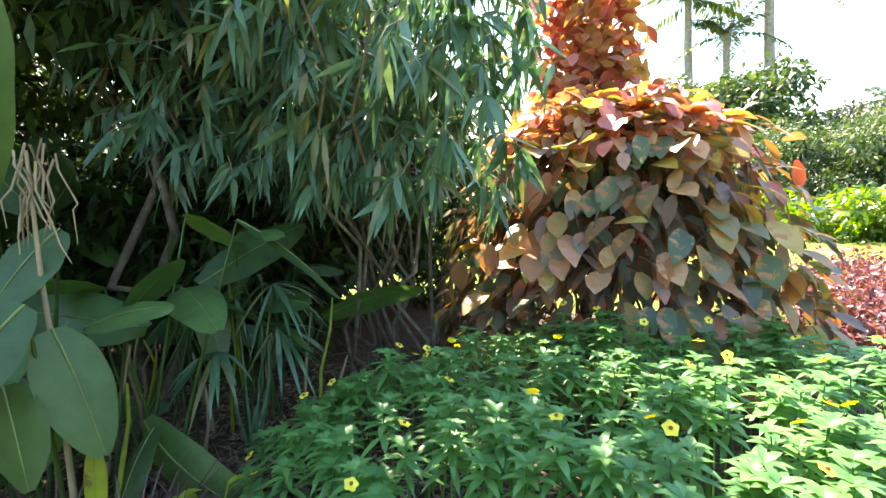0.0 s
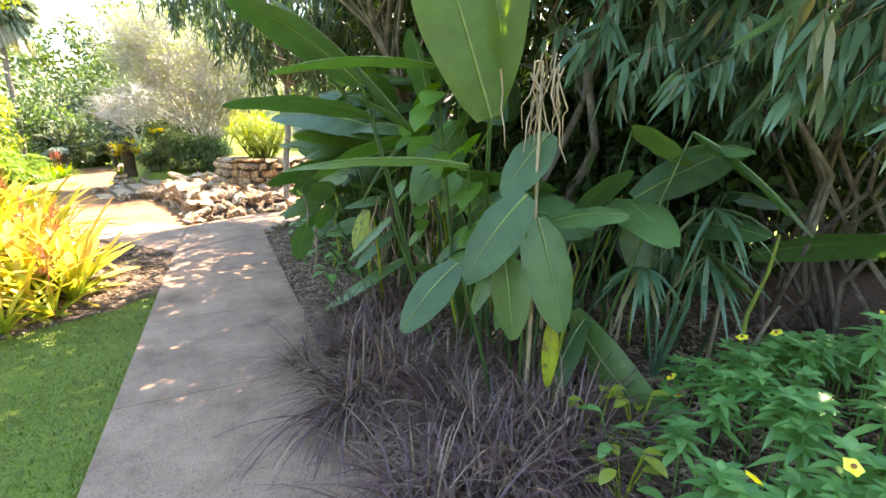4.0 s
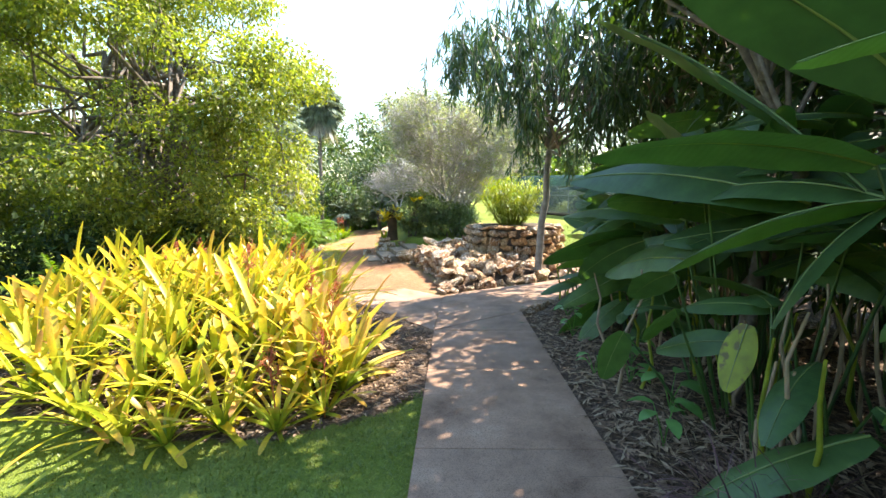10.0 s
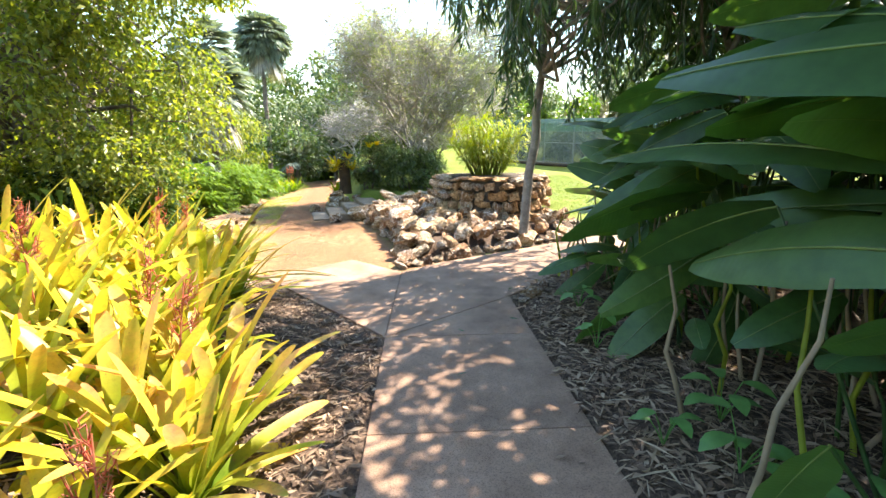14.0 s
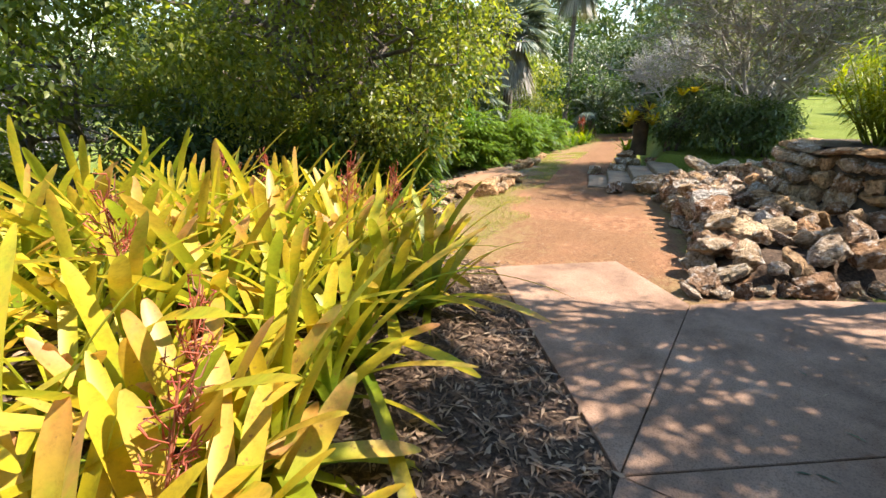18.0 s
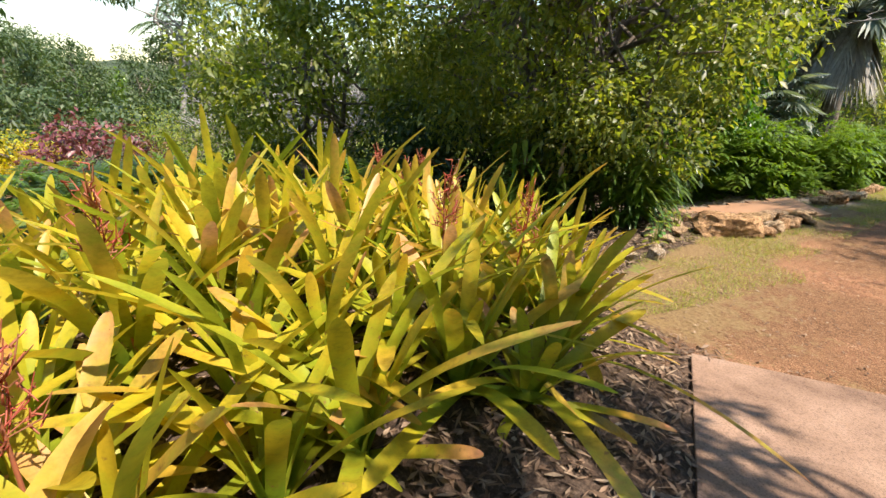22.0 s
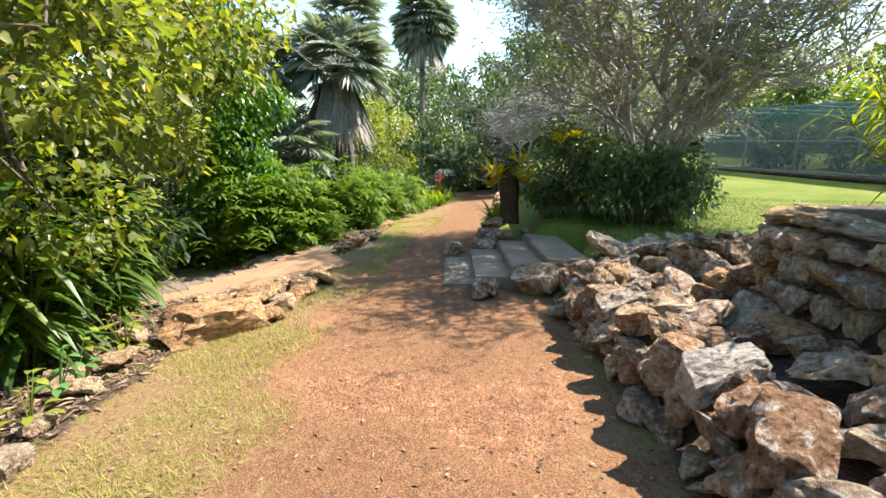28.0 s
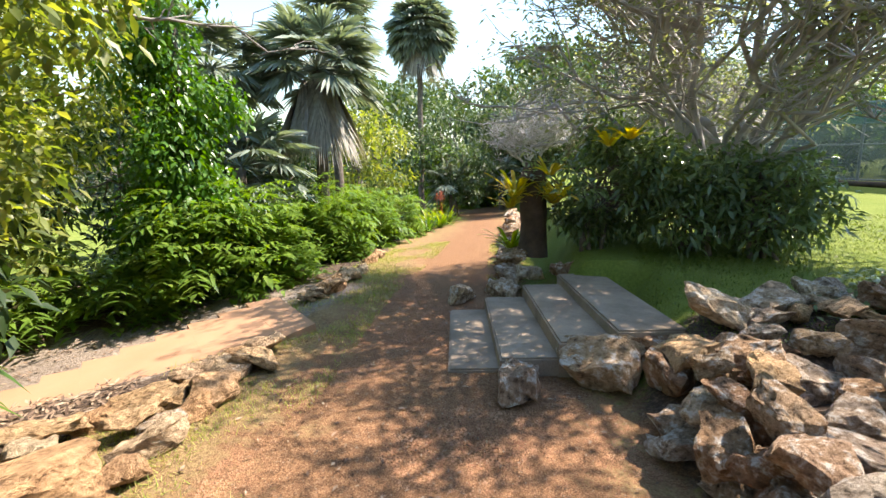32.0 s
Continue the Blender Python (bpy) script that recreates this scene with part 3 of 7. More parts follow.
def ground_z(x, y):
    x, y = np.asarray(x, float), np.asarray(y, float)
    z = -0.075 * np.clip(-4.2 - x, 0, 14) * smooth01((y + 8) / 10)
    al, ac = (x + 4.3) * -0.60 + (y - 13.65) * -0.80, (x + 4.3) * -0.80 + (y - 13.65) * 0.60
    low = -0.05 - 0.2067 * np.clip(al, 0, 2.7)
    k = smooth01((al + 0.25) / 0.3) * smooth01((ac + 0.72) / 0.22) * (1 - smooth01((ac - 1.6) / 1.2)) * (1 - smooth01((al - 4.5) / 2.5))
    z = z * (1 - k) + np.minimum(z, low) * k
    lawn = 0.30 + 0.075 * np.clip(y - 12.0, 0, 22)
    edge = np.where(y < 14.6, -1.25, -1.9 - 0.16 * (y - 14.6))
    k = smooth01((x - edge) / 0.5) * smooth01((y - 12.2) / 0.7)
    z = z * (1 - k) + lawn * k
    pd = poly_dist(x, y, PILE)
    z = np.where(pd > 0, np.maximum(z, 0.24 * smooth01(pd / 0.45) + 0.16 * smooth01((pd - 0.7) / 0.8)), z)
    side = smooth01((x - 2.2) / 1.5) * smooth01((y - 9.8 - 0.55 * (x - 2.4)) / 1.2)
    z = np.where(side > 0, np.maximum(z, (0.28 + 0.075 * np.clip(y - 12, -2, 22)) * side), z)
    bed = smooth01(poly_dist(x, y, BED_RIGHT) / 1.2) * 0.12
    mound_ = 0.42 * smooth01(1.25 - np.hypot((x + 3.0) / 1.9, (y - 5.6) / 2.1))
    return z + bed + mound_


def axis_steps(lo, hi, step, far):
    core = np.arange(lo, hi, step)
    g = np.cumsum(step * 1.22 ** np.arange(1, 46))
    g = g[g < far]
    return np.concatenate([lo - g[::-1], core, hi + g])


gx, gy = axis_steps(-7.0, 5.0, 0.085, 900), axis_steps(-2.5, 17.0, 0.085, 900)
X, Y = np.meshgrid(gx, gy, indexing="ij")
rough_z = np.array([noise.noise(Vector((a * 1.3, b * 1.3, 0))) for a, b in zip(X.ravel(), Y.ravel())]).reshape(X.shape)
Z = ground_z(X, Y) + 0.012 * rough_z
PATH_POLY = [(-0.3, -9), (0.93, -9), (0.93, 7.02), (2.1, 8.35), (4.2, 10.2), (4.6, 11.4), (2.4, 9.93), (1.12, 9.06), (0.33, 8.59), (-0.24, 8.08), (-0.97, 8.8), (-1.91, 7.96), (-0.3, 6.02)]
Z -= 0.05 * smooth01((poly_dist(X, Y, PATH_POLY) + 0.02) / 0.08)
ni, nj = X.shape
I, J = np.meshgrid(np.arange(ni - 1), np.arange(nj - 1), indexing="ij")
GF = np.stack([I * nj + J, (I + 1) * nj + J, (I + 1) * nj + J + 1, I * nj + J + 1], -1).reshape(-1, 4)
ground_me = mesh_of("ground", np.stack([X, Y, Z], -1).reshape(-1, 3), GF, GROUND, True)
for nm, polys, wide in (("gravel", [GRAVEL, FAR_PATH], 1.3), ("dry", [DRY], 0.9), ("bare", [BARE], 0.4), ("mulch", [BED_RIGHT, BED_BROM, BED_HEDGE, PILE], 0.22)):
    val = np.full(X.shape, -1.0)
    for pg in polys:
        val = np.maximum(val, np.clip(poly_dist(X, Y, pg) / wide * 0.5 + 0.5, 0, 1))
    at_ = ground_me.attributes.new(nm, "FLOAT", "POINT")
    at_.data.foreach_set("value", 0.5 * np.clip(val, 0, 1).ravel().astype(np.float32))
ground = tagged(new("ground", ground_me), "lawn, mulch beds and red laterite gravel path", "ground", "", "structure")


def gz(x, y):
    return float(ground_z(np.array([x]), np.array([y]))[0])


# ---- concrete path ----
def slab(poly, top=0.012, thick=0.12, bevel=0.003):
    """One cast slab with rounded edges."""
    bm = bmesh.new()
    vs = [bm.verts.new((x, y, top - thick)) for x, y in poly]
    f = bm.faces.new(vs)
    r = bmesh.ops.extrude_face_region(bm, geom=[f])
    bmesh.ops.translate(bm, verts=[v for v in r["geom"] if isinstance(v, bmesh.types.BMVert)], vec=(0, 0, thick))
    bmesh.ops.recalc_face_normals(bm, faces=bm.faces)
    edges = [e for e in bm.edges if all(v.co.z > top - 0.001 for v in e.verts)]
    bmesh.ops.bevel(bm, geom=edges, offset=bevel, segments=2, affect="EDGES")
    return bm


pavement = thing("pavement", 0, 0, 0, "reddish brown concrete garden path with leaf litter", "path", "", "structure")
J0, GAP = 3.34, 0.0015
ys = [J0 - 1.38 * k for k in range(8, 0, -1)] + [J0, 4.72, 6.02]
for ya, yb in zip(ys, ys[1:]):
    part("slab", slab([(-0.30, ya + GAP), (0.93, ya + GAP), (0.93, yb - GAP), (-0.30, yb - GAP)]), CONCRETE, pavement)
part("slab", slab([(-0.29, 6.022), (0.93, 6.022), (0.93, 7.008)]), CONCRETE, pavement)
part("slab", slab([(-0.305, 6.03), (-0.246, 8.08), (-0.97, 8.80), (-1.91, 7.96)]), CONCRETE, pavement)
part("slab", slab([(-0.298, 6.026), (0.932, 7.018), (2.1, 8.35), (1.9, 9.55), (1.12, 9.06), (0.33, 8.59), (-0.24, 8.085)]), CONCRETE, pavement)
part("slab", slab([(2.104, 8.354), (4.2, 10.2), (4.6, 11.4), (1.904, 9.554)]), CONCRETE, pavement)


# ---- rocks ----
def rock_mesh(seed, mat, squash=0.65):
    """A broken, angular field stone: a hull of random points, split and roughened."""
    r = np.random.default_rng(seed)
    d = rand_dirs(15, r)
    pts = np.sign(d) * np.abs(d) ** 0.55 * r.uniform(0.78, 1.0, (15, 1)) * [0.5, 0.5 * r.uniform(0.6, 0.9), 0.5 * squash]
    bm = bmesh.new()
    for p in pts:
        bm.verts.new(p)
    bmesh.ops.convex_hull(bm, input=bm.verts)
    bmesh.ops.delete(bm, geom=[v for v in bm.verts if not v.link_faces], context="VERTS")
    for k in range(3):
        bmesh.ops.triangulate(bm, faces=bm.faces)
        bmesh.ops.subdivide_edges(bm, edges=[e for e in bm.edges if e.calc_length() > 0.13], cuts=1)
    bmesh.ops.triangulate(bm, faces=bm.faces)
    bmesh.ops.smooth_vert(bm, verts=bm.verts, factor=0.12, use_axis_x=True, use_axis_y=True, use_axis_z=True)
    for v in bm.verts:
        v.co += noise.noise_vector(v.co * 2.6 + Vector((seed, 0, 0))) * 0.085 + noise.noise_vector(v.co * 7 + Vector((0, seed, 0))) * 0.05 + noise.noise_vector(v.co * 17 + Vector((0, seed, 3))) * 0.022
    me = bpy.data.meshes.new("rock")
    bm.to_mesh(me)
    bm.free()
    me.materials.append(mat)
    return me


ROCKS = [rock_mesh(s, ROCK, 0.5 + 0.06 * (s % 5)) for s in range(18)]
PALES = [rock_mesh(40 + s, ROCK_PALE, 0.5 + 0.06 * (s % 4)) for s in range(7)]
WHITES = [rock_mesh(60 + s, ROCK_WHITE, 0.6) for s in range(3)]


def put_rock(parent, x, y, z, size, r, meshes=ROCKS, tilt=35, name="rock", stretch=None):
    o = new(name, meshes[int(r.integers(len(meshes)))])
    o.parent = parent
    s = stretch or (size * r.uniform(0.9, 1.25), size * r.uniform(0.8, 1.1), size * r.uniform(0.7, 1.05))
    o.matrix_basis = pose(x, y, z, r.uniform(-tilt, tilt), r.uniform(-tilt, tilt), r.uniform(0, 360)) @ Matrix.Diagonal((*s, 1))
    return o


pile = thing("rock_pile", 0.8, 10.5, 0, "heap of rough brown and grey field stones beside the path", "rocks", "", "structure")
r = np.random.default_rng(11)
base = Matrix.Translation((-0.8, -10.5, 0))


def pile_rock(x, y, z, size, meshes=ROCKS, tilt=35):
    return put_rock(pile, x - 0.8, y - 10.5, z, size, r, meshes, tilt)


# stacked face towards the gravel
face = np.array([(-0.2, 8.4), (-0.26, 9.3), (-0.44, 10.2), (-0.77, 11.3), (-0.96, 11.95), (-1.05, 12.4)])
cum = np.concatenate([[0], np.cumsum(np.linalg.norm(np.diff(face, axis=0), axis=1))])
for layer, (zl, inset, sz) in enumerate(((0.08, 0.0, 0.32), (0.25, 0.04, 0.33), (0.43, 0.10, 0.34))):
    d = 0.15 * layer + (0.35 if layer else 0.0) + 0.3 * (layer == 2)
    while d < cum[-1] - 0.05:
        x, y = np.interp(d, cum, face[:, 0]), np.interp(d, cum, face[:, 1])
        pile_rock(x + inset + r.normal(0, 0.02), y, zl + r.normal(0, 0.02), sz * r.uniform(0.75, 1.25), ROCKS, 30)
        d += sz * r.uniform(0.62, 0.85)
# front foot along the concrete
foot = np.array([(-0.25, 8.3), (0.33, 8.72), (1.12, 9.2), (2.4, 10.05), (3.1, 10.6)])
cum = np.concatenate([[0], np.cumsum(np.linalg.norm(np.diff(foot, axis=0), axis=1))])
d = 0.0
while d < cum[-1]:
    x, y = np.interp(d, cum, foot[:, 0]), np.interp(d, cum, foot[:, 1])
    big = r.uniform() < 0.3
    pile_rock(x, y, 0.07 if big else 0.05, r.uniform(0.36, 0.48) if big else r.uniform(0.18, 0.28), ROCKS, 18)
    d += 0.36 if big else 0.2
# heaped top
spots = []
for attempt in range(9000):
    if len(spots) >= 285:
        break
    x, y = r.uniform(-1.3, 3.1), r.uniform(8.3, 14.2)
    inside = float(poly_dist(np.array([x]), np.array([y]), PILE)[0])
    if inside < 0.14 or math.hypot(x - 1.42, y - 11.55) < 1.2:
        continue
    if any(math.hypot(x - a, y - b) < 0.215 for a, b in spots):
        continue
    spots.append((x, y))
    pile_rock(x, y, gz(x, y) + 0.05 + r.uniform(0, 0.11), r.choice([0.26, 0.31, 0.38, 0.46]) * r.uniform(0.85, 1.15), PALES if r.uniform() < 0.25 else ROCKS, 30)
pile_rock(-0.36, 10.3, 0.43, 0.42, WHITES, 12)
pile_rock(0.2, 9.9, 0.38, 0.3, WHITES, 20)

# ---- round stone planter ----
PC = (1.42, 11.55)
planter = thing("stone_planter", PC[0], PC[1], 0.15, "round planter of mortared rough stones with soil on top", "planter")
bm = bmesh.new()
bmesh.ops.create_cone(bm, cap_ends=True, segments=40, radius1=1.01, radius2=1.01, depth=0.86)
bmesh.ops.translate(bm, verts=bm.verts, vec=(0, 0, 0.43))
part("core", bm, MORTAR, planter, "dark recessed mortar")
bm = bmesh.new()
bmesh.ops.create_circle(bm, cap_ends=True, segments=40, radius=0.98)
for v in bm.verts:
    v.co.z = 0.92 + 0.02 * noise.noise(v.co * 3)
part("soil", bm, SOIL, planter)
r = np.random.default_rng(5)
zl = 0.06
for row in range(5):
    hh = (0.23, 0.21, 0.19, 0.16, 0.10)[row]
    a = r.uniform(0, 1)
    a0 = a
    while a < a0 + 2 * math.pi - 0.1:
        wd = r.uniform(0.17, 0.36) if row < 4 else r.uniform(0.25, 0.5)
        da = wd / 1.12
        mid = a + da / 2
        o = new("stone", (PALES if r.uniform() < 0.45 else ROCKS)[int(r.integers(7))])
        o.parent = planter
        rad = r.uniform(1.05, 1.11) if row < 4 else 1.0
        o.matrix_basis = pose(rad * math.cos(mid), rad * math.sin(mid), zl + hh / 2, r.uniform(-8, 8), r.uniform(-8, 8), math.degrees(mid) + 90) @ Matrix.Diagonal((wd * 1.1, 0.36 if row < 4 else 0.5, hh * (r.uniform(1.75, 2.2) if row < 4 else 1.6), 1))
        a += da
    zl += hh * 0.98

# ---- stone steps up to the lawn ----
steps = thing("garden_steps", -2.1, 13.6, 0, "four shallow worn stone slab steps rising to the lawn", "steps", "", "structure")
ux, uy = Vector((0.95, 0.30)), Vector((-0.27, 0.96))
for k, (a0, a1, b0, b1, top) in enumerate(((-0.42, -0.02, -0.72, 0.72, 0.035), (-0.06, 0.42, -0.78, 0.82, 0.135), (0.34, 0.80, -0.80, 0.86, 0.255), (0.72, 1.2, -0.84, 0.95, 0.345))):
    o0 = Vector((-2.2 + 2.1, 13.55 - 13.6))
    pts = [o0 + ux * a + uy * b for a, b in ((a0, b0), (a1, b0), (a1, b1), (a0, b1))]
    bm = slab([(p.x, p.y) for p in pts], top, 0.2 + 0.05 * k, 0.014)
    part("tread", bm, STEP_STONE, steps)
for x, y, z, s in ((-1.9, 12.62, 0.09, (0.66, 0.42, 0.46)), (-1.40, 12.86, 0.14, (0.66, 0.5, 0.62)), (-0.98, 13.0, 0.2, (0.55, 0.5, 0.6)), (-2.78, 14.55, 0.1, (0.46, 0.4, 0.42)), (-2.36, 14.8, 0.12, (0.4, 0.4, 0.5)), (-1.0, 12.7, 0.2, (0.5, 0.45, 0.6)), (-2.1, 14.95, 0.25, (0.4, 0.4, 0.5)), (-1.7, 15.05, 0.3, (0.4, 0.4, 0.5))):
    o = put_rock(steps, x + 2.1, y - 13.6, z, 1, r, ROCKS, 8, "edge_stone", s)

# ---- low retaining wall beyond the steps ----
wall = thing("wall_retaining", -2.6, 17.5, 0, "low dry-stone retaining wall of dark rough rocks", "wall", "", "structure")
for layer in range(3):
    yy = 14.9 + 0.15 * layer
    while yy < 22.5:
        x = -2.35 - 0.155 * (yy - 14.9) + 0.07 * layer
        put_rock(wall, x + 2.6 + r.normal(0, 0.03), yy - 17.5, 0.08 + 0.16 * layer, r.uniform(0.26, 0.42), r, ROCKS, 25)
        yy += r.uniform(0.22, 0.34)

# ---- border rocks beside the gravel ----
def border(rows, label):
    for x, y, z, s, ms in rows:
        o = new("border_rock", ms[int(r.integers(len(ms)))])
        o.matrix_basis = pose(x, y, gz(x, y) + z, r.uniform(-8, 8), r.uniform(-8, 8), r.uniform(-30, 30) + 70) @ Matrix.Diagonal((*s, 1))
        tagged(o, label, "rock", "border rocks")


border([(-3.72, 10.85, 0.10, (0.88, 0.56, 0.52), [rock_mesh(91, ROCK_PALE, 0.75)])], "large flat tan rock edging the gravel path")
rows = []
for x, y in ((-3.25, 7.95), (-3.12, 8.25), (-2.95, 8.05), (-3.3, 8.6), (-3.42, 8.95), (-3.36, 9.25), (-3.6, 9.5), (-3.75, 9.85), (-3.85, 10.15), (-3.62, 11.45), (-3.82, 11.55), (-3.68, 11.75), (-3.9, 11.85), (-3.72, 12.0), (-3.82, 12.2), (-4.0, 12.1),
             (-3.78, 12.42), (-3.98, 12.4), (-4.45, 14.25), (-4.6, 14.45), (-4.42, 14.55), (-4.55, 14.75), (-4.7, 14.95), (-4.5, 15.0), (-4.6, 15.25), (-4.75, 15.5), (-4.62, 15.75), (-4.8, 16.1), (-4.95, 16.6), (-5.05, 17.2), (-3.51, 11.22), (-3.64, 11.54), (-3.97, 11.73), (-4.09, 11.53), (-4.06, 11.21), (-3.99, 12.13), (-3.91, 12.29), (-3.91, 12.5), (-3.9, 12.7), (-4.53, 14.13), (-4.5, 14.37), (-4.46, 14.64), (-4.15, 11.3), (-4.3, 11.0), (-4.2, 10.5), (-3.95, 9.9)):
    s = r.uniform(0.14, 0.24) if y < 9.9 else r.uniform(0.24, 0.4)
    rows.append((x, y, 0.2 * s, (s * r.uniform(0.9, 1.4), s, s * r.uniform(0.85, 1.15)), PALES if r.uniform() < 0.8 else ROCKS))
border(rows, "rough tan rock edging the gravel path")

# ---- timber-edged steps going down to the side ----
for x, y, s in ((1.14, 6.92, (0.34, 0.26, 0.24)), (1.02, 6.72, (0.16, 0.13, 0.12)), (1.32, 7.15, (0.2, 0.16, 0.14))):
    o = new("edge_rock", ROCKS[int(10 * x) % 18])
    o.matrix_basis = pose(x, y, gz(x, y) + 0.05, 4, -6, 40 * x) @ Matrix.Diagonal((*s, 1))
    tagged(o, "reddish brown rock in the mulch at the path's bend", "rock", "path bend rocks")
side_steps = thing("side_steps", -4.3, 13.65, 0.05, "sloping flight of orange earth treads with zigzag edges and dark boards", "steps", "", "structure")
ax, wx = Vector((-0.60, -0.80)), Vector((-0.80, 0.60))
for k in range(8):
    a0 = 0.30 * k
    for nm, mat, thick, lift, rim in (("tread", ORANGE_STEP, 0.34, -0.02, ((a0 - 0.02, -0.50), (a0 + 0.30, -0.50), (a0 + 0.30, 0.90), (a0 - 0.02, 0.70))), ("edge_board", DARK_WOOD, 0.2, -0.04, ((a0 + 0.02, -0.56), (a0 + 0.27, -0.56), (a0 + 0.27, -0.505), (a0 + 0.02, -0.505)))):
        if nm == "edge_board" and k % 3 == 0:
            continue
        bm = slab([((ax * a + wx * b).x, (ax * a + wx * b).y) for a, b in rim], lift - 0.001 * (k % 2), thick, 0.002)
        for v in bm.verts:
            v.co.z -= 0.2067 * (v.co.x * ax.x + v.co.y * ax.y)
        part(nm, bm, mat, side_steps)


# ---- plants ----
def leaf_object_mesh(name, L, W, droop, kind, seg, fold, mat, tilt=0.0, wave=0.0, along=False, smooth=True):
    """One leaf that starts at the origin and grows along +x."""
    V, F = ribbons([(0, 0, 0)], [(math.cos(tilt), 0, math.sin(tilt))], [L], [W], [droop], kind, seg, fold, None, wave)
    me = mesh_of(name, V, F, mat, smooth)
    if along:
        s = np.repeat(prof(kind, seg)[0], 3 if fold else 2).astype(np.float32)
        me.attributes.new("along", "FLOAT", "POINT").data.foreach_set("value", s)
    return me


def tree_mesh_parts(r, trunk_paths, limbs, mat, parent):
    for pts, r0, r1 in trunk_paths:
        V, F = tube(pts, np.linspace(r0, r1, len(pts)), 9)
        part_of("trunk", mesh_of("trunk", V, F, mat, True), parent)
    if limbs:
        V, F = join(*[tube(p, np.linspace(a, b, len(p)), 5) for p, a, b in limbs])
        part_of("branchwork", mesh_of("branchwork", V, F, mat, True), parent, "", None, "stuff")


def leafy(r, n, clumps, L, W, mat, name="crown", droop=0.3, kind="lance", seg=2, fold=0.2, hang=0.0, spread=0.05):
    P, d = crown_points(r, n, clumps, spread)
    D = unit(d * 0.5 + rand_dirs(n, r) * 0.8 - np.array([0, 0, hang]))
    V, F = ribbons(P, D, r.uniform(0.7, 1.3, n) * L, r.uniform(0.7, 1.3, n) * W, droop, kind, seg, fold, r.uniform(-0.9, 0.9, n))
    return mesh_of(name, V, F, mat)


def clump_cloud(r, n, centre, size, rad):
    """Centres of leaf clumps through an uneven ellipsoid, mostly near its rim."""
    d = rand_dirs(n, r)
    q = r.uniform(0.45, 1.0, (n, 1)) ** 0.5
    c = np.asarray(centre) + d * q * np.asarray(size)
    return np.concatenate([c, r.uniform(rad[0], rad[1], (n, 1))], 1)


def build_tree(name, x, y, label, r, height, crown, ncl, clrad, nleaf, L, W, leaf, bark, trunks=1, thick=0.12, hang=0.0, category="tree", kind="lance", group="", lean=(0, 0), fold=0.2, nlimb=14, base=0.35):
    """A tapered trunk or several, limbs to the clumps, and a crown of many leaves with gaps. Sizes in metres."""
    t = thing(name, x, y, gz(x, y) - 0.05, label, category, group)
    cz = height - crown[2]
    cl = clump_cloud(r, ncl, (lean[0], lean[1], cz), crown, clrad)
    cl[:, 2] = np.maximum(cl[:, 2], base)
    tp, lb = [], []
    for k in range(trunks):
        a = r.uniform(0, 6.28)
        s0 = np.array([math.cos(a), math.sin(a), 0]) * 0.14 * (trunks > 1) * r.uniform(0.5, 2.5)
        top = np.array([lean[0] + r.normal(0, crown[0] * 0.2), lean[1] + r.normal(0, crown[1] * 0.2), cz + crown[2] * 0.35])
        p = limb(r, s0, top, 0.18, 8)
        tp.append((p, thick * r.uniform(0.8, 1.2), thick * 0.25))
        for c in cl[r.choice(len(cl), min(nlimb, len(cl)), False)]:
            j = int(r.integers(3, 7))
            lb.append((limb(r, p[j], c[:3], 0.3, 6), thick * 0.38, 0.008))
    tree_mesh_parts(r, tp, lb, bark, t)
    part_of("crown", leafy(r, nleaf, cl, L, W, leaf, "crown", 0.3, kind, 2, fold, hang), t, "", None, "stuff")
    return t


R = np.random.default_rng


# -- dense tree over the strap-leaf bed --
bed_tree = build_tree("shade_tree", -6.2, 9.9, "broad dense small-leaved tree with yellowish green crown", R(21), 7.3, (3.25, 3.1, 3.5), 190, (0.34, 0.66), 104000, 0.07, 0.043, L_TREE, BARK, 4, 0.16, 0.05, nlimb=24, kind="oval", base=1.25)
build_tree("shade_tree", -8.6, 6.6, "small bushy tree with leathery dark green leaves", R(22), 3.9, (1.9, 1.8, 1.8), 36, (0.4, 0.7), 16000, 0.09, 0.055, L_TREE, BARK, 2, 0.09, 0.05, kind="oval")
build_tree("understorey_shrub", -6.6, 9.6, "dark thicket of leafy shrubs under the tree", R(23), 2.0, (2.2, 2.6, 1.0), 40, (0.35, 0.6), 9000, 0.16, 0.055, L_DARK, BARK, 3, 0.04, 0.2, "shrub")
build_tree("shade_tree", -10.5, 13.5, "tall leafy tree behind the ferns", R(24), 7.5, (3.2, 3.0, 3.0), 50, (0.6, 1.1), 15000, 0.16, 0.07, L_TREE, BARK, 2, 0.16)

# -- weeping tree over the path --
r = R(31)
willow = thing("weeping_tree", 1.6, 9.3, 0.28, "slender tree with drooping sprays of narrow dark leaves", "tree")
tp = [(limb(r, (0, 0, 0), (0.25, -0.2, 3.2), 0.03, 8), 0.075, 0.05)]
lb, Ps, Ds = [], [], []
heads = clump_cloud(r, 46, (-0.05, -1.2, 3.75), (1.75, 1.55, 0.85), (0.2, 0.4))
heads = [c for c in heads if not (c[0] < 0.05 and c[1] > -0.6)]
for c in heads:
    lb.append((limb(r, tp[0][0][int(r.integers(5, 8))], c[:3], 0.25, 6), 0.03, 0.008))
# extra canopy added towards the sun, to cast dappled shade on the far slab
reach = clump_cloud(r, 22, (2.3, 0.9, 3.9), (1.5, 1.2, 0.35), (0.25, 0.4))
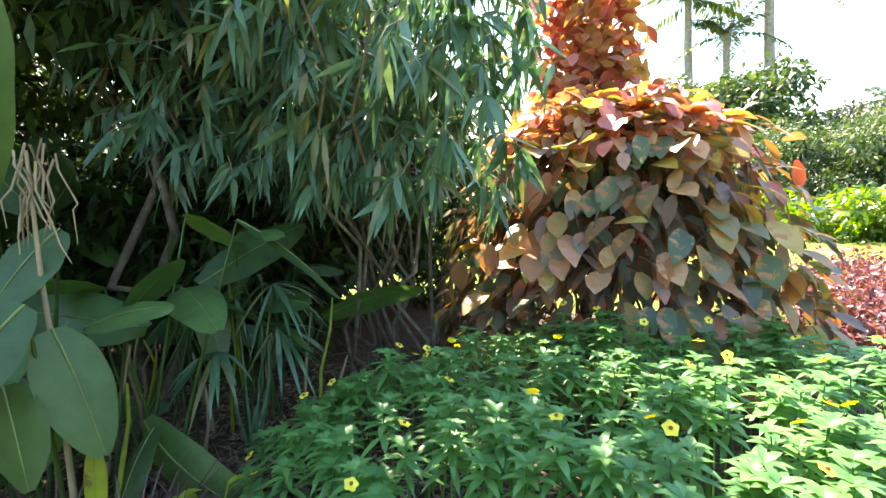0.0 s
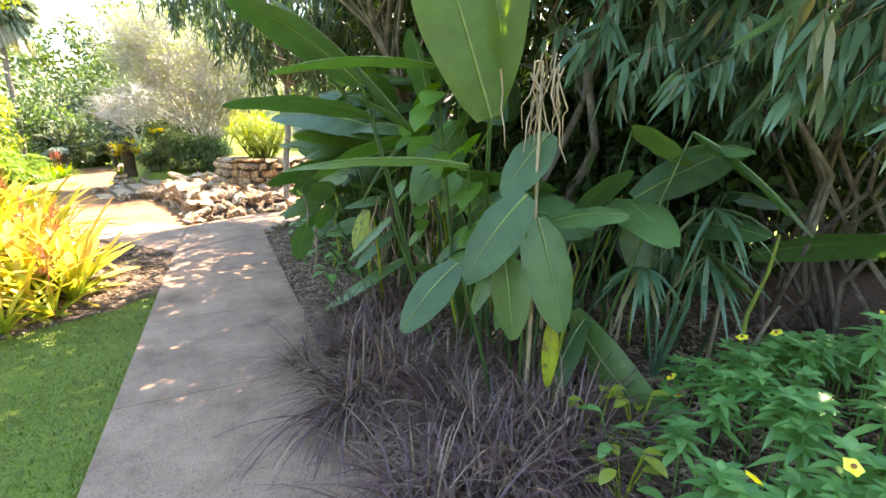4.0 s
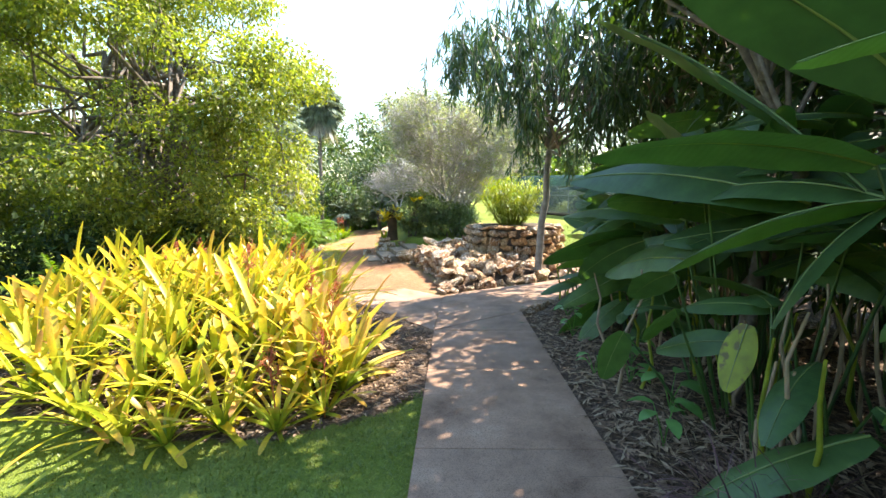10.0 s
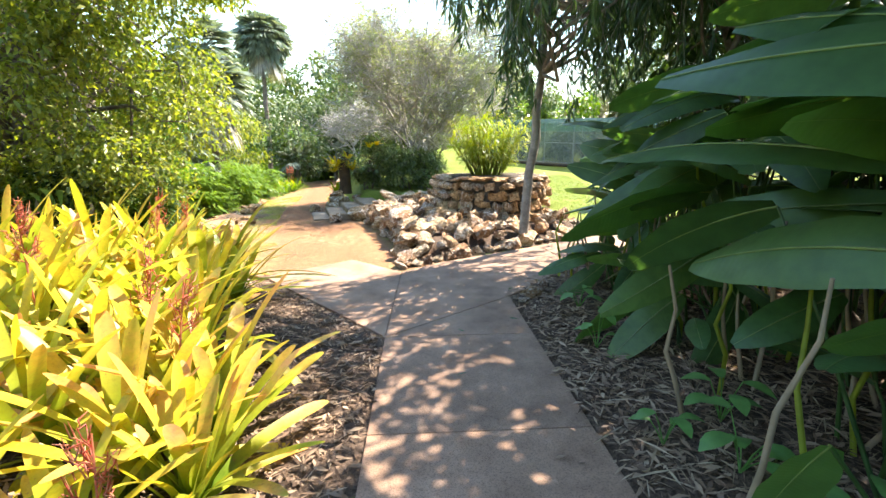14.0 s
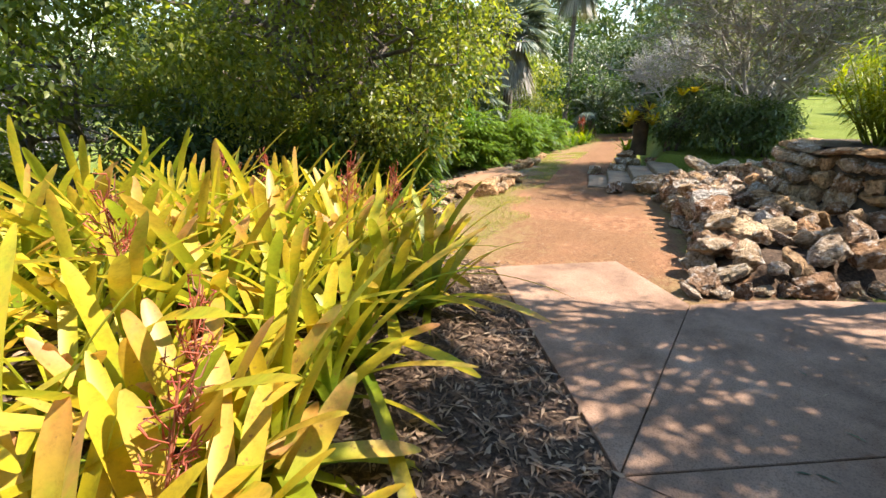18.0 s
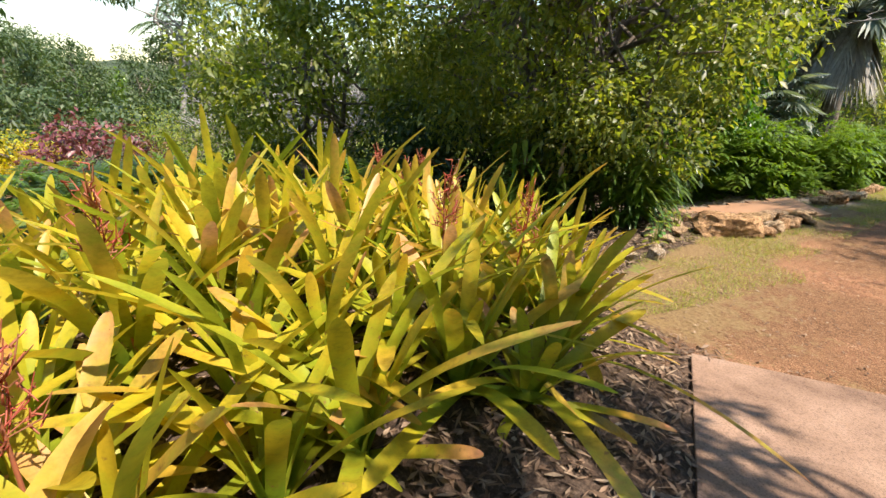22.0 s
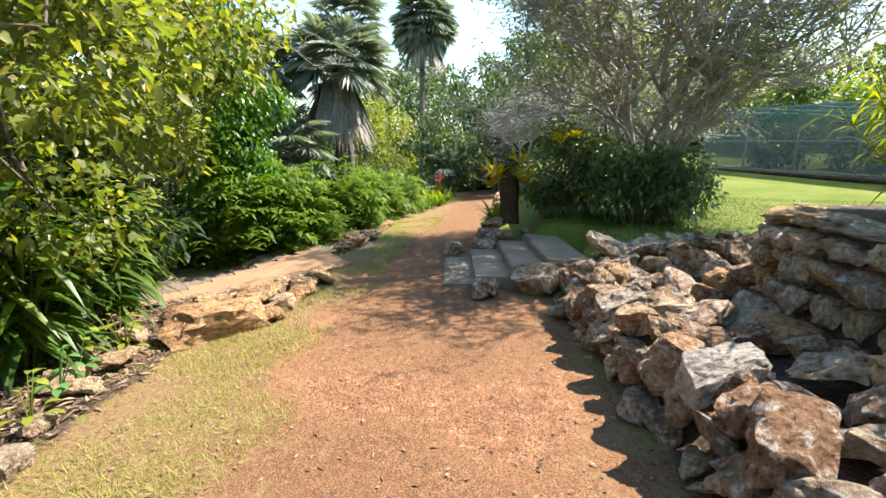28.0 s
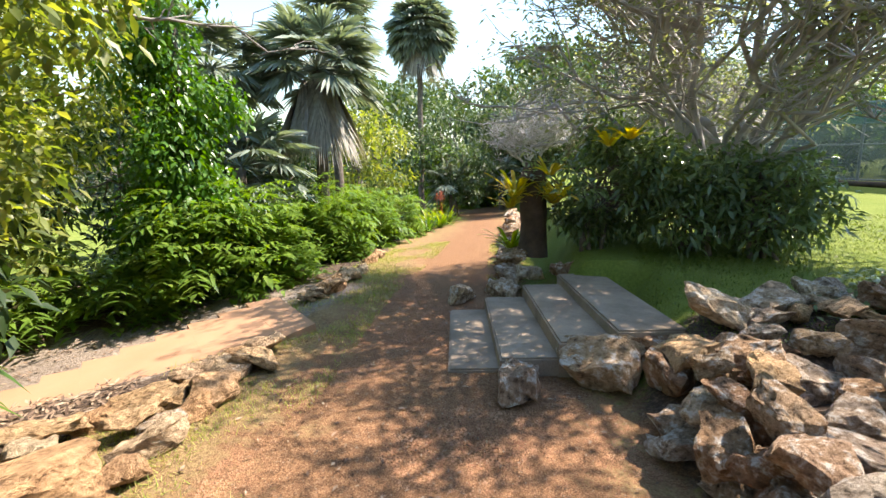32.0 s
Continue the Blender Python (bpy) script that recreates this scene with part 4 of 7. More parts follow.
for c in reach:
    lb.append((limb(r, tp[0][0][7], c[:3], 0.2, 6), 0.022, 0.006))
for k in range(460):
    c = heads[int(r.integers(len(heads)))] if k < 380 else reach[k % 22]
    p0 = c[:3] + r.normal(0, 0.2, 3)
    ln = (r.uniform(0.5, 1.25) if k < 380 else r.uniform(0.35, 0.6)) * (0.65 + 0.35 * min(1.0, max(0.0, (p0[0] + 1.9) / 2.0)))
    p1 = p0 + [r.normal(0, 0.16), r.normal(0, 0.16), -ln]
    q = limb(r, p0, p1, 0.12, 5)
    lb.append((q, 0.005, 0.002))
    m = int(ln * 40)
    s_ = r.uniform(0.02, 1.0, m)
    Ps.append(np.stack([np.interp(s_, np.linspace(0, 1, 5), q[:, i]) for i in range(3)], 1))
    Ds.append(unit(r.normal(0, 0.38, (m, 3)) - [0, 0, 0.85]))
tree_mesh_parts(r, tp, lb, BARK_GREY, willow)
P, D = np.concatenate(Ps), np.concatenate(Ds)
n = len(P)
V, F = ribbons(P, D, r.uniform(0.13, 0.24, n), r.uniform(0.02, 0.034, n), 0.15, "lance", 2, 0.0, r.uniform(-1.5, 1.5, n))
part_of("crown", mesh_of("crown", V, F, L_WILLOW), willow, "", None, "stuff")

# -- dark woodland behind the right-hand bed; flat crowns above it are added to shade path and grass --
for k, (x, y, h, c) in enumerate(((5.6, 2.6, 5.0, (1.7, 1.8, 2.3)), (2.15, 3.8, 5.1, (1.7, 1.7, 0.75)), (4.7, 5.0, 5.2, (2.2, 2.2, 2.4)), (3.3, 5.6, 4.8, (1.3, 1.5, 0.75)), (3.15, 7.5, 4.8, (1.3, 1.8, 0.7)), (6.8, 3.6, 5.6, (2.2, 2.6, 2.7)), (5.2, 8.0, 4.4, (2.0, 2.0, 2.1)), (7.6, 1.8, 4.0, (1.6, 1.6, 1.9)), (3.3, 2.2, 4.4, (1.3, 1.3, 0.7)), (4.3, 2.6, 2.4, (0.8, 1.6, 1.1)))):
    build_tree("thicket_tree", x, y, "dark evergreen tree of the thicket, flat-crowned ones added over the bed for shade", R(41 + k), h, c, 46 if c[2] > 0.8 else 40, (0.5, 0.85), 9000 if c[2] > 0.8 else 9000 if x < 2.5 else 7000 if y < 3 else 2100, 0.18, 0.07, L_DARK, BARK, 2, 0.08 if c[2] > 0.8 else 0.05, 0.3, group="thicket", base=0.3)

# -- bamboo with hanging leaves --
r = R(51)
bamboo = thing("bamboo", 4.2, 0.6, 0.1, "bamboo clump with dense hanging blue-green leaves", "bamboo")
for k in range(16):
    a = r.uniform(0, 6.28)
    s0 = np.array([math.cos(a), math.sin(a), 0]) * r.uniform(0.05, 0.45)
    e1 = np.array([-0.8 + r.normal(0, 0.9), np.clip(r.normal(0, 1.2) - 0.2, -0.7, 1.6), r.uniform(2.7, 3.6)])
    V, F = tube(limb(r, s0, e1, 0.12, 8), np.linspace(0.02, 0.006, 8), 6)
    part_of("culm", mesh_of("culm", V, F, BARK, True), bamboo)
tw, Ps, Ds = [], [], []
for k in range(560):
    c = np.array([-0.75 + r.normal(0, 0.42), r.uniform(-1.3, 1.85), 0])
    c[0] += 0.35 * abs(c[1]) * r.uniform(0.3, 1)
    c[2] = r.uniform(1.75, 3.5) + 0.2 * max(0, c[1])
    q = c + [r.normal(-0.16, 0.14), r.normal(0, 0.14), -r.uniform(0.05, 0.3)]
    tw.append(tube(limb(r, c, q, 0.1, 4), np.linspace(0.004, 0.002, 4), 3))
    m = int(r.integers(9, 16))
    s = r.uniform(0.2, 1.0, (m, 1))
    Ps.append(c * (1 - s) + q * s)
    Ds.append(unit(np.array([-0.25, 0, -0.75]) + r.normal(0, 0.2, 3) + r.normal(0, 0.33, (m, 3))))
V, F = join(*tw)
part_of("twigwork", mesh_of("twigwork", V, F, L_STRAW), bamboo, "", None, "stuff")
P, D = np.concatenate(Ps), np.concatenate(Ds)
n = len(P)
V, F = ribbons(P, D, r.uniform(0.17, 0.31, n), r.uniform(0.03, 0.05, n), 0.15, "lance", 4, 0.15, r.uniform(-1.2, 1.2, n))
part_of("foliage", mesh_of("foliage", V, F, L_BAMBOO), bamboo, "", None, "stuff")

# -- copperleaf shrub --
r = R(61)
copper = thing("copperleaf_shrub", 4.9, -1.3, 0.05, "copperleaf shrub with mottled green, bronze and coral leaves", "shrub")
protos = [leaf_object_mesh("leaf", 0.19 + 0.014 * k, 0.14 + 0.012 * (k % 3), 0.25 + 0.08 * (k % 4), "heart", 4, 0.18, L_CROTON, 0.1) for k in range(6)]
stems = [tube(limb(r, (r.normal(0, 0.25), r.normal(0, 0.3), 0), (r.normal(-0.2, 0.5), r.normal(0, 0.7), r.uniform(0.9, 1.7)), 0.15, 6), np.linspace(0.02, 0.006, 6), 5) for k in range(22)]
V, F = join(*stems)
part_of("stemwork", mesh_of("stemwork", V, F, BARK, True), copper)


def mound(u, v):
    """A point on the shrub's outer dome: u round it, v from the foot to the top."""
    return np.array([1.1 * math.cos(u) * math.cos(v) ** 0.8, 1.7 * math.sin(u) * math.cos(v) ** 0.8, 0.15 + 2.25 * math.sin(v)])


def leaf_pose(p, d, r):
    yaw, pitch = math.degrees(math.atan2(d[1], d[0])), math.degrees(math.asin(max(-1, min(1, d[2]))))
    return pose(*p, 0, 0, yaw) @ pose(0, 0, 0, r.uniform(-25, 25), -pitch, 0)


for k in range(300):
    u, v = math.pi + r.normal(0, 0.75), abs(r.uniform(0, 1.45))
    p = mound(u, v) * r.uniform(0.9, 1.04)
    d = unit(np.array([math.cos(u) * 0.55, math.sin(u) * 0.55, -0.75 + 0.6 * math.sin(v)]) + r.normal(0, 0.3, 3))
    part_of("leaf", protos[int(r.integers(6))], copper, "", leaf_pose(p, d, r) @ Matrix.Scale(r.uniform(0.9, 1.3), 4))
# inner leaves, coloured darker to paint in the shrub's own shade
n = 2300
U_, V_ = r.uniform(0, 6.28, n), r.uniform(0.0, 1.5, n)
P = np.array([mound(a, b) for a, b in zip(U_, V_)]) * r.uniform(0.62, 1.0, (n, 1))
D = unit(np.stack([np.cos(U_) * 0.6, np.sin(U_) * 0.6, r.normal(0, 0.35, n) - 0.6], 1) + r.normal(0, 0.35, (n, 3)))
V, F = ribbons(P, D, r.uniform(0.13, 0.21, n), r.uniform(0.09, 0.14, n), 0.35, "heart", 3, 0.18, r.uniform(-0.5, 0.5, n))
part_of("inner_foliage", mesh_of("inner_foliage", V, F, L_CROTON_SHADED), copper, "", None, "stuff")
# top leaves, sunlight painted in by the brighter coral colour
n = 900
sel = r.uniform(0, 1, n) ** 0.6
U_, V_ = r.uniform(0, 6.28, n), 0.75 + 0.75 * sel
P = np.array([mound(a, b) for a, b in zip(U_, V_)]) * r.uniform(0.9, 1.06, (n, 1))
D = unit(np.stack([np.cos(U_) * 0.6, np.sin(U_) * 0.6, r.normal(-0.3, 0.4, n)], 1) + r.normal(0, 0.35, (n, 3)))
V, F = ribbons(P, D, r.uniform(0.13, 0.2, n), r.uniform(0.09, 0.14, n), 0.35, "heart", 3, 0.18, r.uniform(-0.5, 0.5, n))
part_of("sunlit_foliage", mesh_of("sunlit_foliage", V, F, L_CROTON_RED), copper, "coral and orange top leaves with sunlight put into their colour", None, "stuff")
tall = thing("copperleaf_shrub", 6.0, -1.0, 0.05, "tall slender copperleaf shrub with coral red leaves", "shrub")
V, F = join(*[tube(limb(r, (0, 0, 0), (r.normal(0, 0.2), r.normal(0, 0.2), r.uniform(2, 3.3)), 0.1, 6), np.linspace(0.02, 0.006, 6), 5) for k in range(7)])
part_of("stemwork", mesh_of("stemwork", V, F, BARK, True), tall)
cl = np.column_stack([r.normal(0, 0.22, 30), r.normal(0, 0.3, 30), np.linspace(0.8, 4.0, 30), r.uniform(0.3, 0.5, 30)])
part_of("crown", leafy(r, 1900, cl, 0.18, 0.13, L_CROTON_RED, "crown", 0.35, "heart", 3, 0.18), tall, "", None, "stuff")

# -- yellow-flowered herb bed --
r = R(71)
HERB = [(1.45, -0.75), (1.75, 0.05), (2.35, 0.5), (3.1, 0.35), (4.1, -0.1), (4.5, -0.9), (4.6, -2.2), (4.2, -3.2), (3.0, -3.2), (1.7, -2.9), (1.3, -1.8)]
herbs = thing("flower_bed", 2.9, -1.2, 0.05, "low bed of bright green herbs with yellow flowers", "flower bed")
hp = []
for attempt in range(4000):
    if len(hp) >= 420:
        break
    x, y = r.uniform(1.2, 4.7), r.uniform(-3.3, 0.6)
    dd = float(poly_dist(np.array([x]), np.array([y]), HERB)[0])
    if dd > 0 and all(math.hypot(x - a[0], y - a[1]) < 9 for a in hp):
        hp.append((x, y, 0.34 + 0.38 * smooth01(dd / 0.7) + 0.10 * noise.noise(Vector((x * 2, y * 2, 0))) + r.normal(0, 0.035)))
sv, P, D, LL, WW = [], [], [], [], []
for x, y, h in hp:
    b, t_ = np.array((x - 2.9 + r.normal(0, 0.06), y + 1.2 + r.normal(0, 0.06), 0)), np.array((x - 2.9, y + 1.2, float(h)))
    sv.append(tube(np.stack([b, (b + t_) / 2, t_]), [0.005, 0.004, 0.003], 4))
    for tier in range(3):
        m = 8 - tier
        a = np.linspace(0, 6.28, m, endpoint=False) + r.uniform(0, 6)
        zz = np.array([0.55, 0.28, 0.02])[tier] + r.normal(0, 0.12, m)
        D.append(np.stack([np.cos(a), np.sin(a), zz], 1))
        P.append(np.repeat((t_ - [0, 0, 0.05 * tier])[None], m, 0))
        LL.append(r.uniform(0.075, 0.13, m) * (0.8 + 0.25 * tier))
        WW.append(r.uniform(0.026, 0.038, m))
V, F = join(*sv)
part_of("stemwork", mesh_of("stemwork", V, F, L_HERB), herbs, "", None, "stuff")
P, D = np.concatenate(P), np.concatenate(D)
V, F = ribbons(P, D, np.concatenate(LL), np.concatenate(WW), 0.35, "lance", 3, 0.2)
part_of("foliage", mesh_of("foliage", V, F, L_HERB), herbs, "", None, "stuff")
a = np.linspace(0, 2 * np.pi, 5, endpoint=False)
V, F = ribbons(np.zeros((5, 3)), np.stack([np.cos(a), np.sin(a), 0.35 + 0 * a], 1), 0.029, 0.029, 0.2, "oval", 3, 0.1)
petals = mesh_of("corolla", V, F, PETAL, True)
bm = bmesh.new()
bmesh.ops.create_icosphere(bm, subdivisions=1, radius=0.0075)
eye_me = bpy.data.meshes.new("eye")
bm.to_mesh(eye_me)
bm.free()
eye_me.materials.append(PINK_EYE)
for k in r.choice(len(hp), 70, False):
    x, y, h = hp[k]
    fl = part_of("flower", petals, herbs, "", pose(x - 2.9, y + 1.2, float(h) + 0.085, r.uniform(-35, 35), r.uniform(-50, -5), r.uniform(0, 360)))
    part_of("eye", eye_me, fl, "", pose(0, 0, 0.009))

# -- purple fountain grass --
r = R(81)
for x, y, rad, n in ((1.42, 0.95, 0.6, 1700), (1.15, 1.6, 0.5, 1200), (1.75, 0.62, 0.36, 600), (1.2, 0.45, 0.4, 700), (1.3, 2.4, 0.35, 500)):
    cl_ = thing("fountain_grass", x, y, 0.05, "clump of fine arching purple fountain grass", "grass", "fountain grass")
    tufts = r.uniform(-1, 1, (16, 2)) * rad * 0.75
    pick = tufts[r.integers(0, 16, n)]
    a = r.uniform(0, 6.28, n)
    P = np.column_stack([pick + r.normal(0, 0.035, (n, 2)), 0 * a])
    D = np.column_stack([np.cos(a) * r.uniform(0.2, 1.0, n) + pick[:, 0], np.sin(a) * r.uniform(0.2, 1.0, n) + pick[:, 1], r.uniform(0.45, 1.2, n)])
    V, F = ribbons(P, D, r.uniform(0.45, 1.0, n), r.uniform(0.006, 0.013, n), r.uniform(0.35, 1.0, n), "blade", 6, 0.0)
    part_of("foliage", mesh_of("foliage", V, F, L_PURPLE), cl_, "", None, "stuff")
    m = n // 9
    a = r.uniform(0, 6.28, m)
    P = np.stack([np.cos(a) * 0.2, np.sin(a) * 0.2, 0.1 + 0 * a], 1)
    V, F = ribbons(P, np.stack([np.cos(a), np.sin(a), r.uniform(-0.1, 0.5, m)], 1), r.uniform(0.3, 0.5, m), 0.009, 0.6, "blade", 4, 0.0)
    part_of("dry_foliage", mesh_of("dry_foliage", V, F, L_STRAW), cl_, "pale dry blades", None, "stuff")

# -- large-leaved heliconias --
r = R(91)
BLADES = [leaf_object_mesh("leaf", 0.95 + 0.08 * k, 0.34 + 0.04 * (k % 3), 0.2 + 0.12 * (k % 4), "oval", 10, -0.28, L_HELI, 0.0, 0.02, True) for k in range(6)]


def midrib(s_pts, width, me_name="midrib"):
    """The pale raised rib along a blade."""
    V, F = tube(s_pts, np.linspace(width * 0.035, width * 0.008, len(s_pts)), 4)
    return mesh_of(me_name, V, F, L_RIB, True)


def centre_line(me, seg):
    co = np.array([v.co for v in me.vertices]).reshape(seg + 1, 3, 3)
    return co[:, 1] + [0, 0, 0.002]


RIBS = {me.name: midrib(centre_line(me, 10), 0.28) for me in BLADES}


def heli_leaf(parent, base, foot, yaw, pitch, roll, scale, me, lab=""):
    """A stalk from the foot to the leaf's base, and the blade on it."""
    b, f = np.asarray(base, float), np.asarray(foot, float)
    midp = f * 0.5 + b * 0.5 + [0, 0, 0.08]
    V, F = tube(np.stack([f, midp, b]), [0.012, 0.009, 0.006], 5)
    part_of("stalk", mesh_of("stalk", V, F, L_HELI, True), parent)
    leaf = part_of("leaf", me, parent, lab, pose(*base, 0, 0, yaw) @ pose(0, 0, 0, roll, -pitch, 0) @ Matrix.Scale(scale, 4))
    part_of("midrib", RIBS[me.name], leaf)
    return leaf


def heliconia(x, y, n, spread, hmax, label, seed, toward=180, fan=120, zmin=0.35, scale=(0.6, 1.0)):
    r = R(seed)
    t = thing("heliconia", x, y, gz(x, y) - 0.02, label, "plant", "heliconias")
    for k in range(n):
        yaw = toward + r.uniform(-fan, fan)
        h = zmin + (hmax - zmin) * r.uniform(0, 1)
        a = math.radians(yaw)
        f = np.array([r.normal(0, 0.12), r.normal(0, 0.12), 0])
        b = f + [math.cos(a) * spread * r.uniform(0.2, 1), math.sin(a) * spread * r.uniform(0.2, 1), h]
        heli_leaf(t, b, f, yaw + r.uniform(-25, 25), r.uniform(-38, 20) + 18 * h / hmax, r.uniform(-62, 62), r.uniform(*scale), BLADES[int(r.integers(6))])
    for k in range(6):
        f = np.array([r.normal(-0.15, 0.25), r.normal(0, 0.3), 0])
        V, F = tube(limb(r, f, f + [r.normal(0, 0.12), r.normal(0, 0.12), r.uniform(0.5, 0.6 + 0.45 * hmax)], 0.12, 5), [0.014, 0.013, 0.012, 0.010, 0.007], 6)
        part_of("cane", mesh_of("cane", V, F, L_STRAW if k % 3 else L_LIME, True), t, "dry tan cane" if k % 3 else "green leaf stem")
    return t


heliconia(2.35, 1.2, 9, 0.4, 1.3, "heliconia with broad drooping dark green leaves", 92, 190, 130, 0.4, (0.45, 0.7))
heliconia(3.0, 0.9, 6, 0.35, 1.5, "heliconia with broad drooping dark green leaves", 93, 200, 120, 0.6, (0.5, 0.75))
heliconia(2.2, 2.5, 14, 0.5, 1.7, "heliconia with broad drooping dark green leaves", 94, 180, 110, 0.45, (0.55, 0.9))
for hx, hy, hn, hh, hs in ((2.7, 3.2, 18, 2.1, 95), (2.3, 4.1, 20, 2.0, 96), (2.7, 4.8, 20, 2.3, 97), (2.3, 5.6, 22, 2.0, 98), (2.7, 6.3, 20, 2.1, 99), (2.5, 7.0, 18, 1.7, 89), (3.2, 7.8, 16, 1.7, 88), (3.3, 5.6, 16, 2.7, 87), (3.3, 3.9, 16, 2.7, 86)):
    heliconia(hx, hy, hn, 0.55, hh, "tall heliconia with long dark paddle leaves over bare stems", hs, 185, 115, 0.95 if hy < 5 else 0.4, (0.5, 0.9))


for k, (hx, hy, hn) in enumerate(((1.75, 2.9, 5), (1.95, 4.1, 4), (2.0, 5.3, 5), (1.95, 6.2, 9), (2.05, 7.0, 9), (2.6, 7.7, 8), (2.1, 1.7, 6), (3.0, 1.6, 6))):
    heliconia(hx, hy, hn, 0.35, 0.95, "young heliconia with small drooping leaves at the foot of the clump", 620 + k, 180, 130, 0.2, (0.3, 0.55))


def leaf_between(parent, base, tip, width, mat, sag=0.25, lab="", roll=None):
    """A blade from its base to its tip, bowed upwards on the way, on a stalk from the ground."""
    b, t_ = np.array(base), np.array(tip)
    ln = np.linalg.norm(t_ - b) * 1.04
    D = t_ - b + [0, 0, sag * ln]
    V, F = ribbons([b], [D], [np.linalg.norm(D)], [width * 1.3], [sag * ln / np.linalg.norm(D)], "oval", 14, -0.2, [rng.uniform(-0.9, 0.9) if roll is None else roll], 0.018)
    me = mesh_of("leaf", V, F, mat, True)
    s = np.repeat(np.linspace(0, 1, 15), 3).astype(np.float32)
    me.attributes.new("along", "FLOAT", "POINT").data.foreach_set("value", s)
    leaf = part_of("leaf", me, parent, lab)
    part_of("midrib", midrib(centre_line(me, 14), width), leaf)
    V, F = tube(np.stack([(b[0] * 0.4, b[1] * 0.4, -0.05), (b[0] * 0.75, b[1] * 0.75, b[2] * 0.6), b]), [0.012, 0.009, 0.006], 5)
    part_of("stalk", mesh_of("stalk", V, F, L_HELI, True), parent)


front = thing("heliconia", 1.95, 1.15, 0.0, "heliconia with broad drooping leaves at the purple grass", "plant", "heliconias")
for bx, by, bz, tx, ty, tz, w in ((0.58, -0.52, 1.57, 0.76, -1.03, 1.12, 0.2), (0.55, -0.17, 1.59, 0.67, -0.48, 1.41, 0.16), (0.22, -0.11, 1.1, 0.34, -0.38, 1.38, 0.14), (-0.06, -0.26, 1.12, 0.12, -0.58, 1.19, 0.14),
                                  (-0.24, -0.37, 1.17, -0.2, -0.55, 0.66, 0.2), (-0.34, -0.42, 1.29, -0.62, -0.35, 0.9, 0.19), (-0.39, -0.33, 0.99, -0.41, -0.46, 0.62, 0.16), (-0.72, -0.48, 1.03, -0.97, -0.48, 0.78, 0.13)):
    leaf_between(front, (bx, by, bz), (tx, ty, tz), w, L_HELI)
back_ = thing("heliconia", 1.9, 1.6, 0.0, "tall heliconia with spreading paddle leaves", "plant", "heliconias")
for bx, by, bz, tx, ty, tz, w in ((-0.1, -0.77, 1.56, -0.34, -0.75, 1.27, 0.17), (-0.39, -0.12, 1.92, -1.25, 0.0, 1.84, 0.2), (-0.54, 0.58, 1.68, -1.46, 0.63, 1.72, 0.2), (-0.69, 0.31, 1.85, -1.4, 0.33, 2.25, 0.24), (0.71, -0.59, 1.15, 0.68, -0.72, 0.72, 0.15), (-0.64, -0.02, 1.08, -0.9, -0.04, 0.85, 0.12), (-0.28, 0.05, 1.47, -0.76, 0.12, 1.75, 0.18)):
    leaf_between(back_, (bx, by, bz), (tx, ty, tz), w, L_HELI)
# three blades whose sunlight is painted by the lit leaf colour
leaf_between(back_, (-0.37, -0.47, 1.4), (-1.24, -0.29, 1.38), 0.17, L_HELI_LIT, 0.2, "heliconia leaf with sunlight put into its yellow-green colour")
leaf_between(back_, (-0.18, -0.37, 1.64), (-0.58, -0.30, 2.7), 0.34, L_HELI_LIT, 0.1, "heliconia leaf with sunlight put into its yellow-green colour", 1.5)
leaf_between(back_, (-0.13, -0.26, 1.64), (-0.12, -0.34, 2.85), 0.34, L_HELI_LIT, 0.1, "heliconia leaf with sunlight put into its yellow-green colour", 1.2)
yellowing = thing("heliconia", 1.75, 3.1, 0.0, "young heliconia with one large yellowing leaf", "plant", "heliconias")
leaf_between(yellowing, (-0.2, -0.05, 0.9), (-0.34, -0.12, 0.55), 0.13, L_YELLOWING, 0.1, "yellowing leaf with brown spots", 0.35)
leaf_between(yellowing, (-0.12, 0.1, 0.75), (-0.5, 0.35, 0.62), 0.14, L_HELI)
leaf_between(yellowing, (0.05, 0.1, 0.95), (-0.25, 0.55, 0.85), 0.15, L_HELI)
mid = thing("heliconia", 2.0, 3.6, 0.0, "tall heliconia with broad horizontal dark leaves over the path edge", "plant", "heliconias")
for bx, by, bz, tx, ty, tz, w in ((-0.31, 0.42, 1.43, -0.95, 1.49, 1.44, 0.3), (-0.43, 0.12, 1.17, -0.67, 1.04, 0.94, 0.26), (-0.68, -0.2, 1.13, -0.79, 0.17, 0.9, 0.18), (-0.36, 0.18, 1.89, -0.55, 0.61, 2.25, 0.25), (-0.77, -0.4, 0.95, -0.8, -0.1, 0.67, 0.14),
                                  (-0.9, 0.0, 0.7, -1.0, 0.1, 0.33, 0.16), (-0.41, 0.88, 1.24, -0.8, 1.44, 0.83, 0.22), (-0.42, -0.04, 1.65, -0.58, 0.99, 1.66, 0.28), (-0.09, -0.78, 1.61, -1.08, 0.12, 2.75, 0.32), (-0.13, -0.51, 1.55, -1.07, 0.74, 1.75, 0.3), (-0.04, -1.08, 1.72, -0.17, -0.97, 2.37, 0.26)):
    leaf_between(mid, (bx, by, bz), (tx, ty, tz), w, L_HELI)

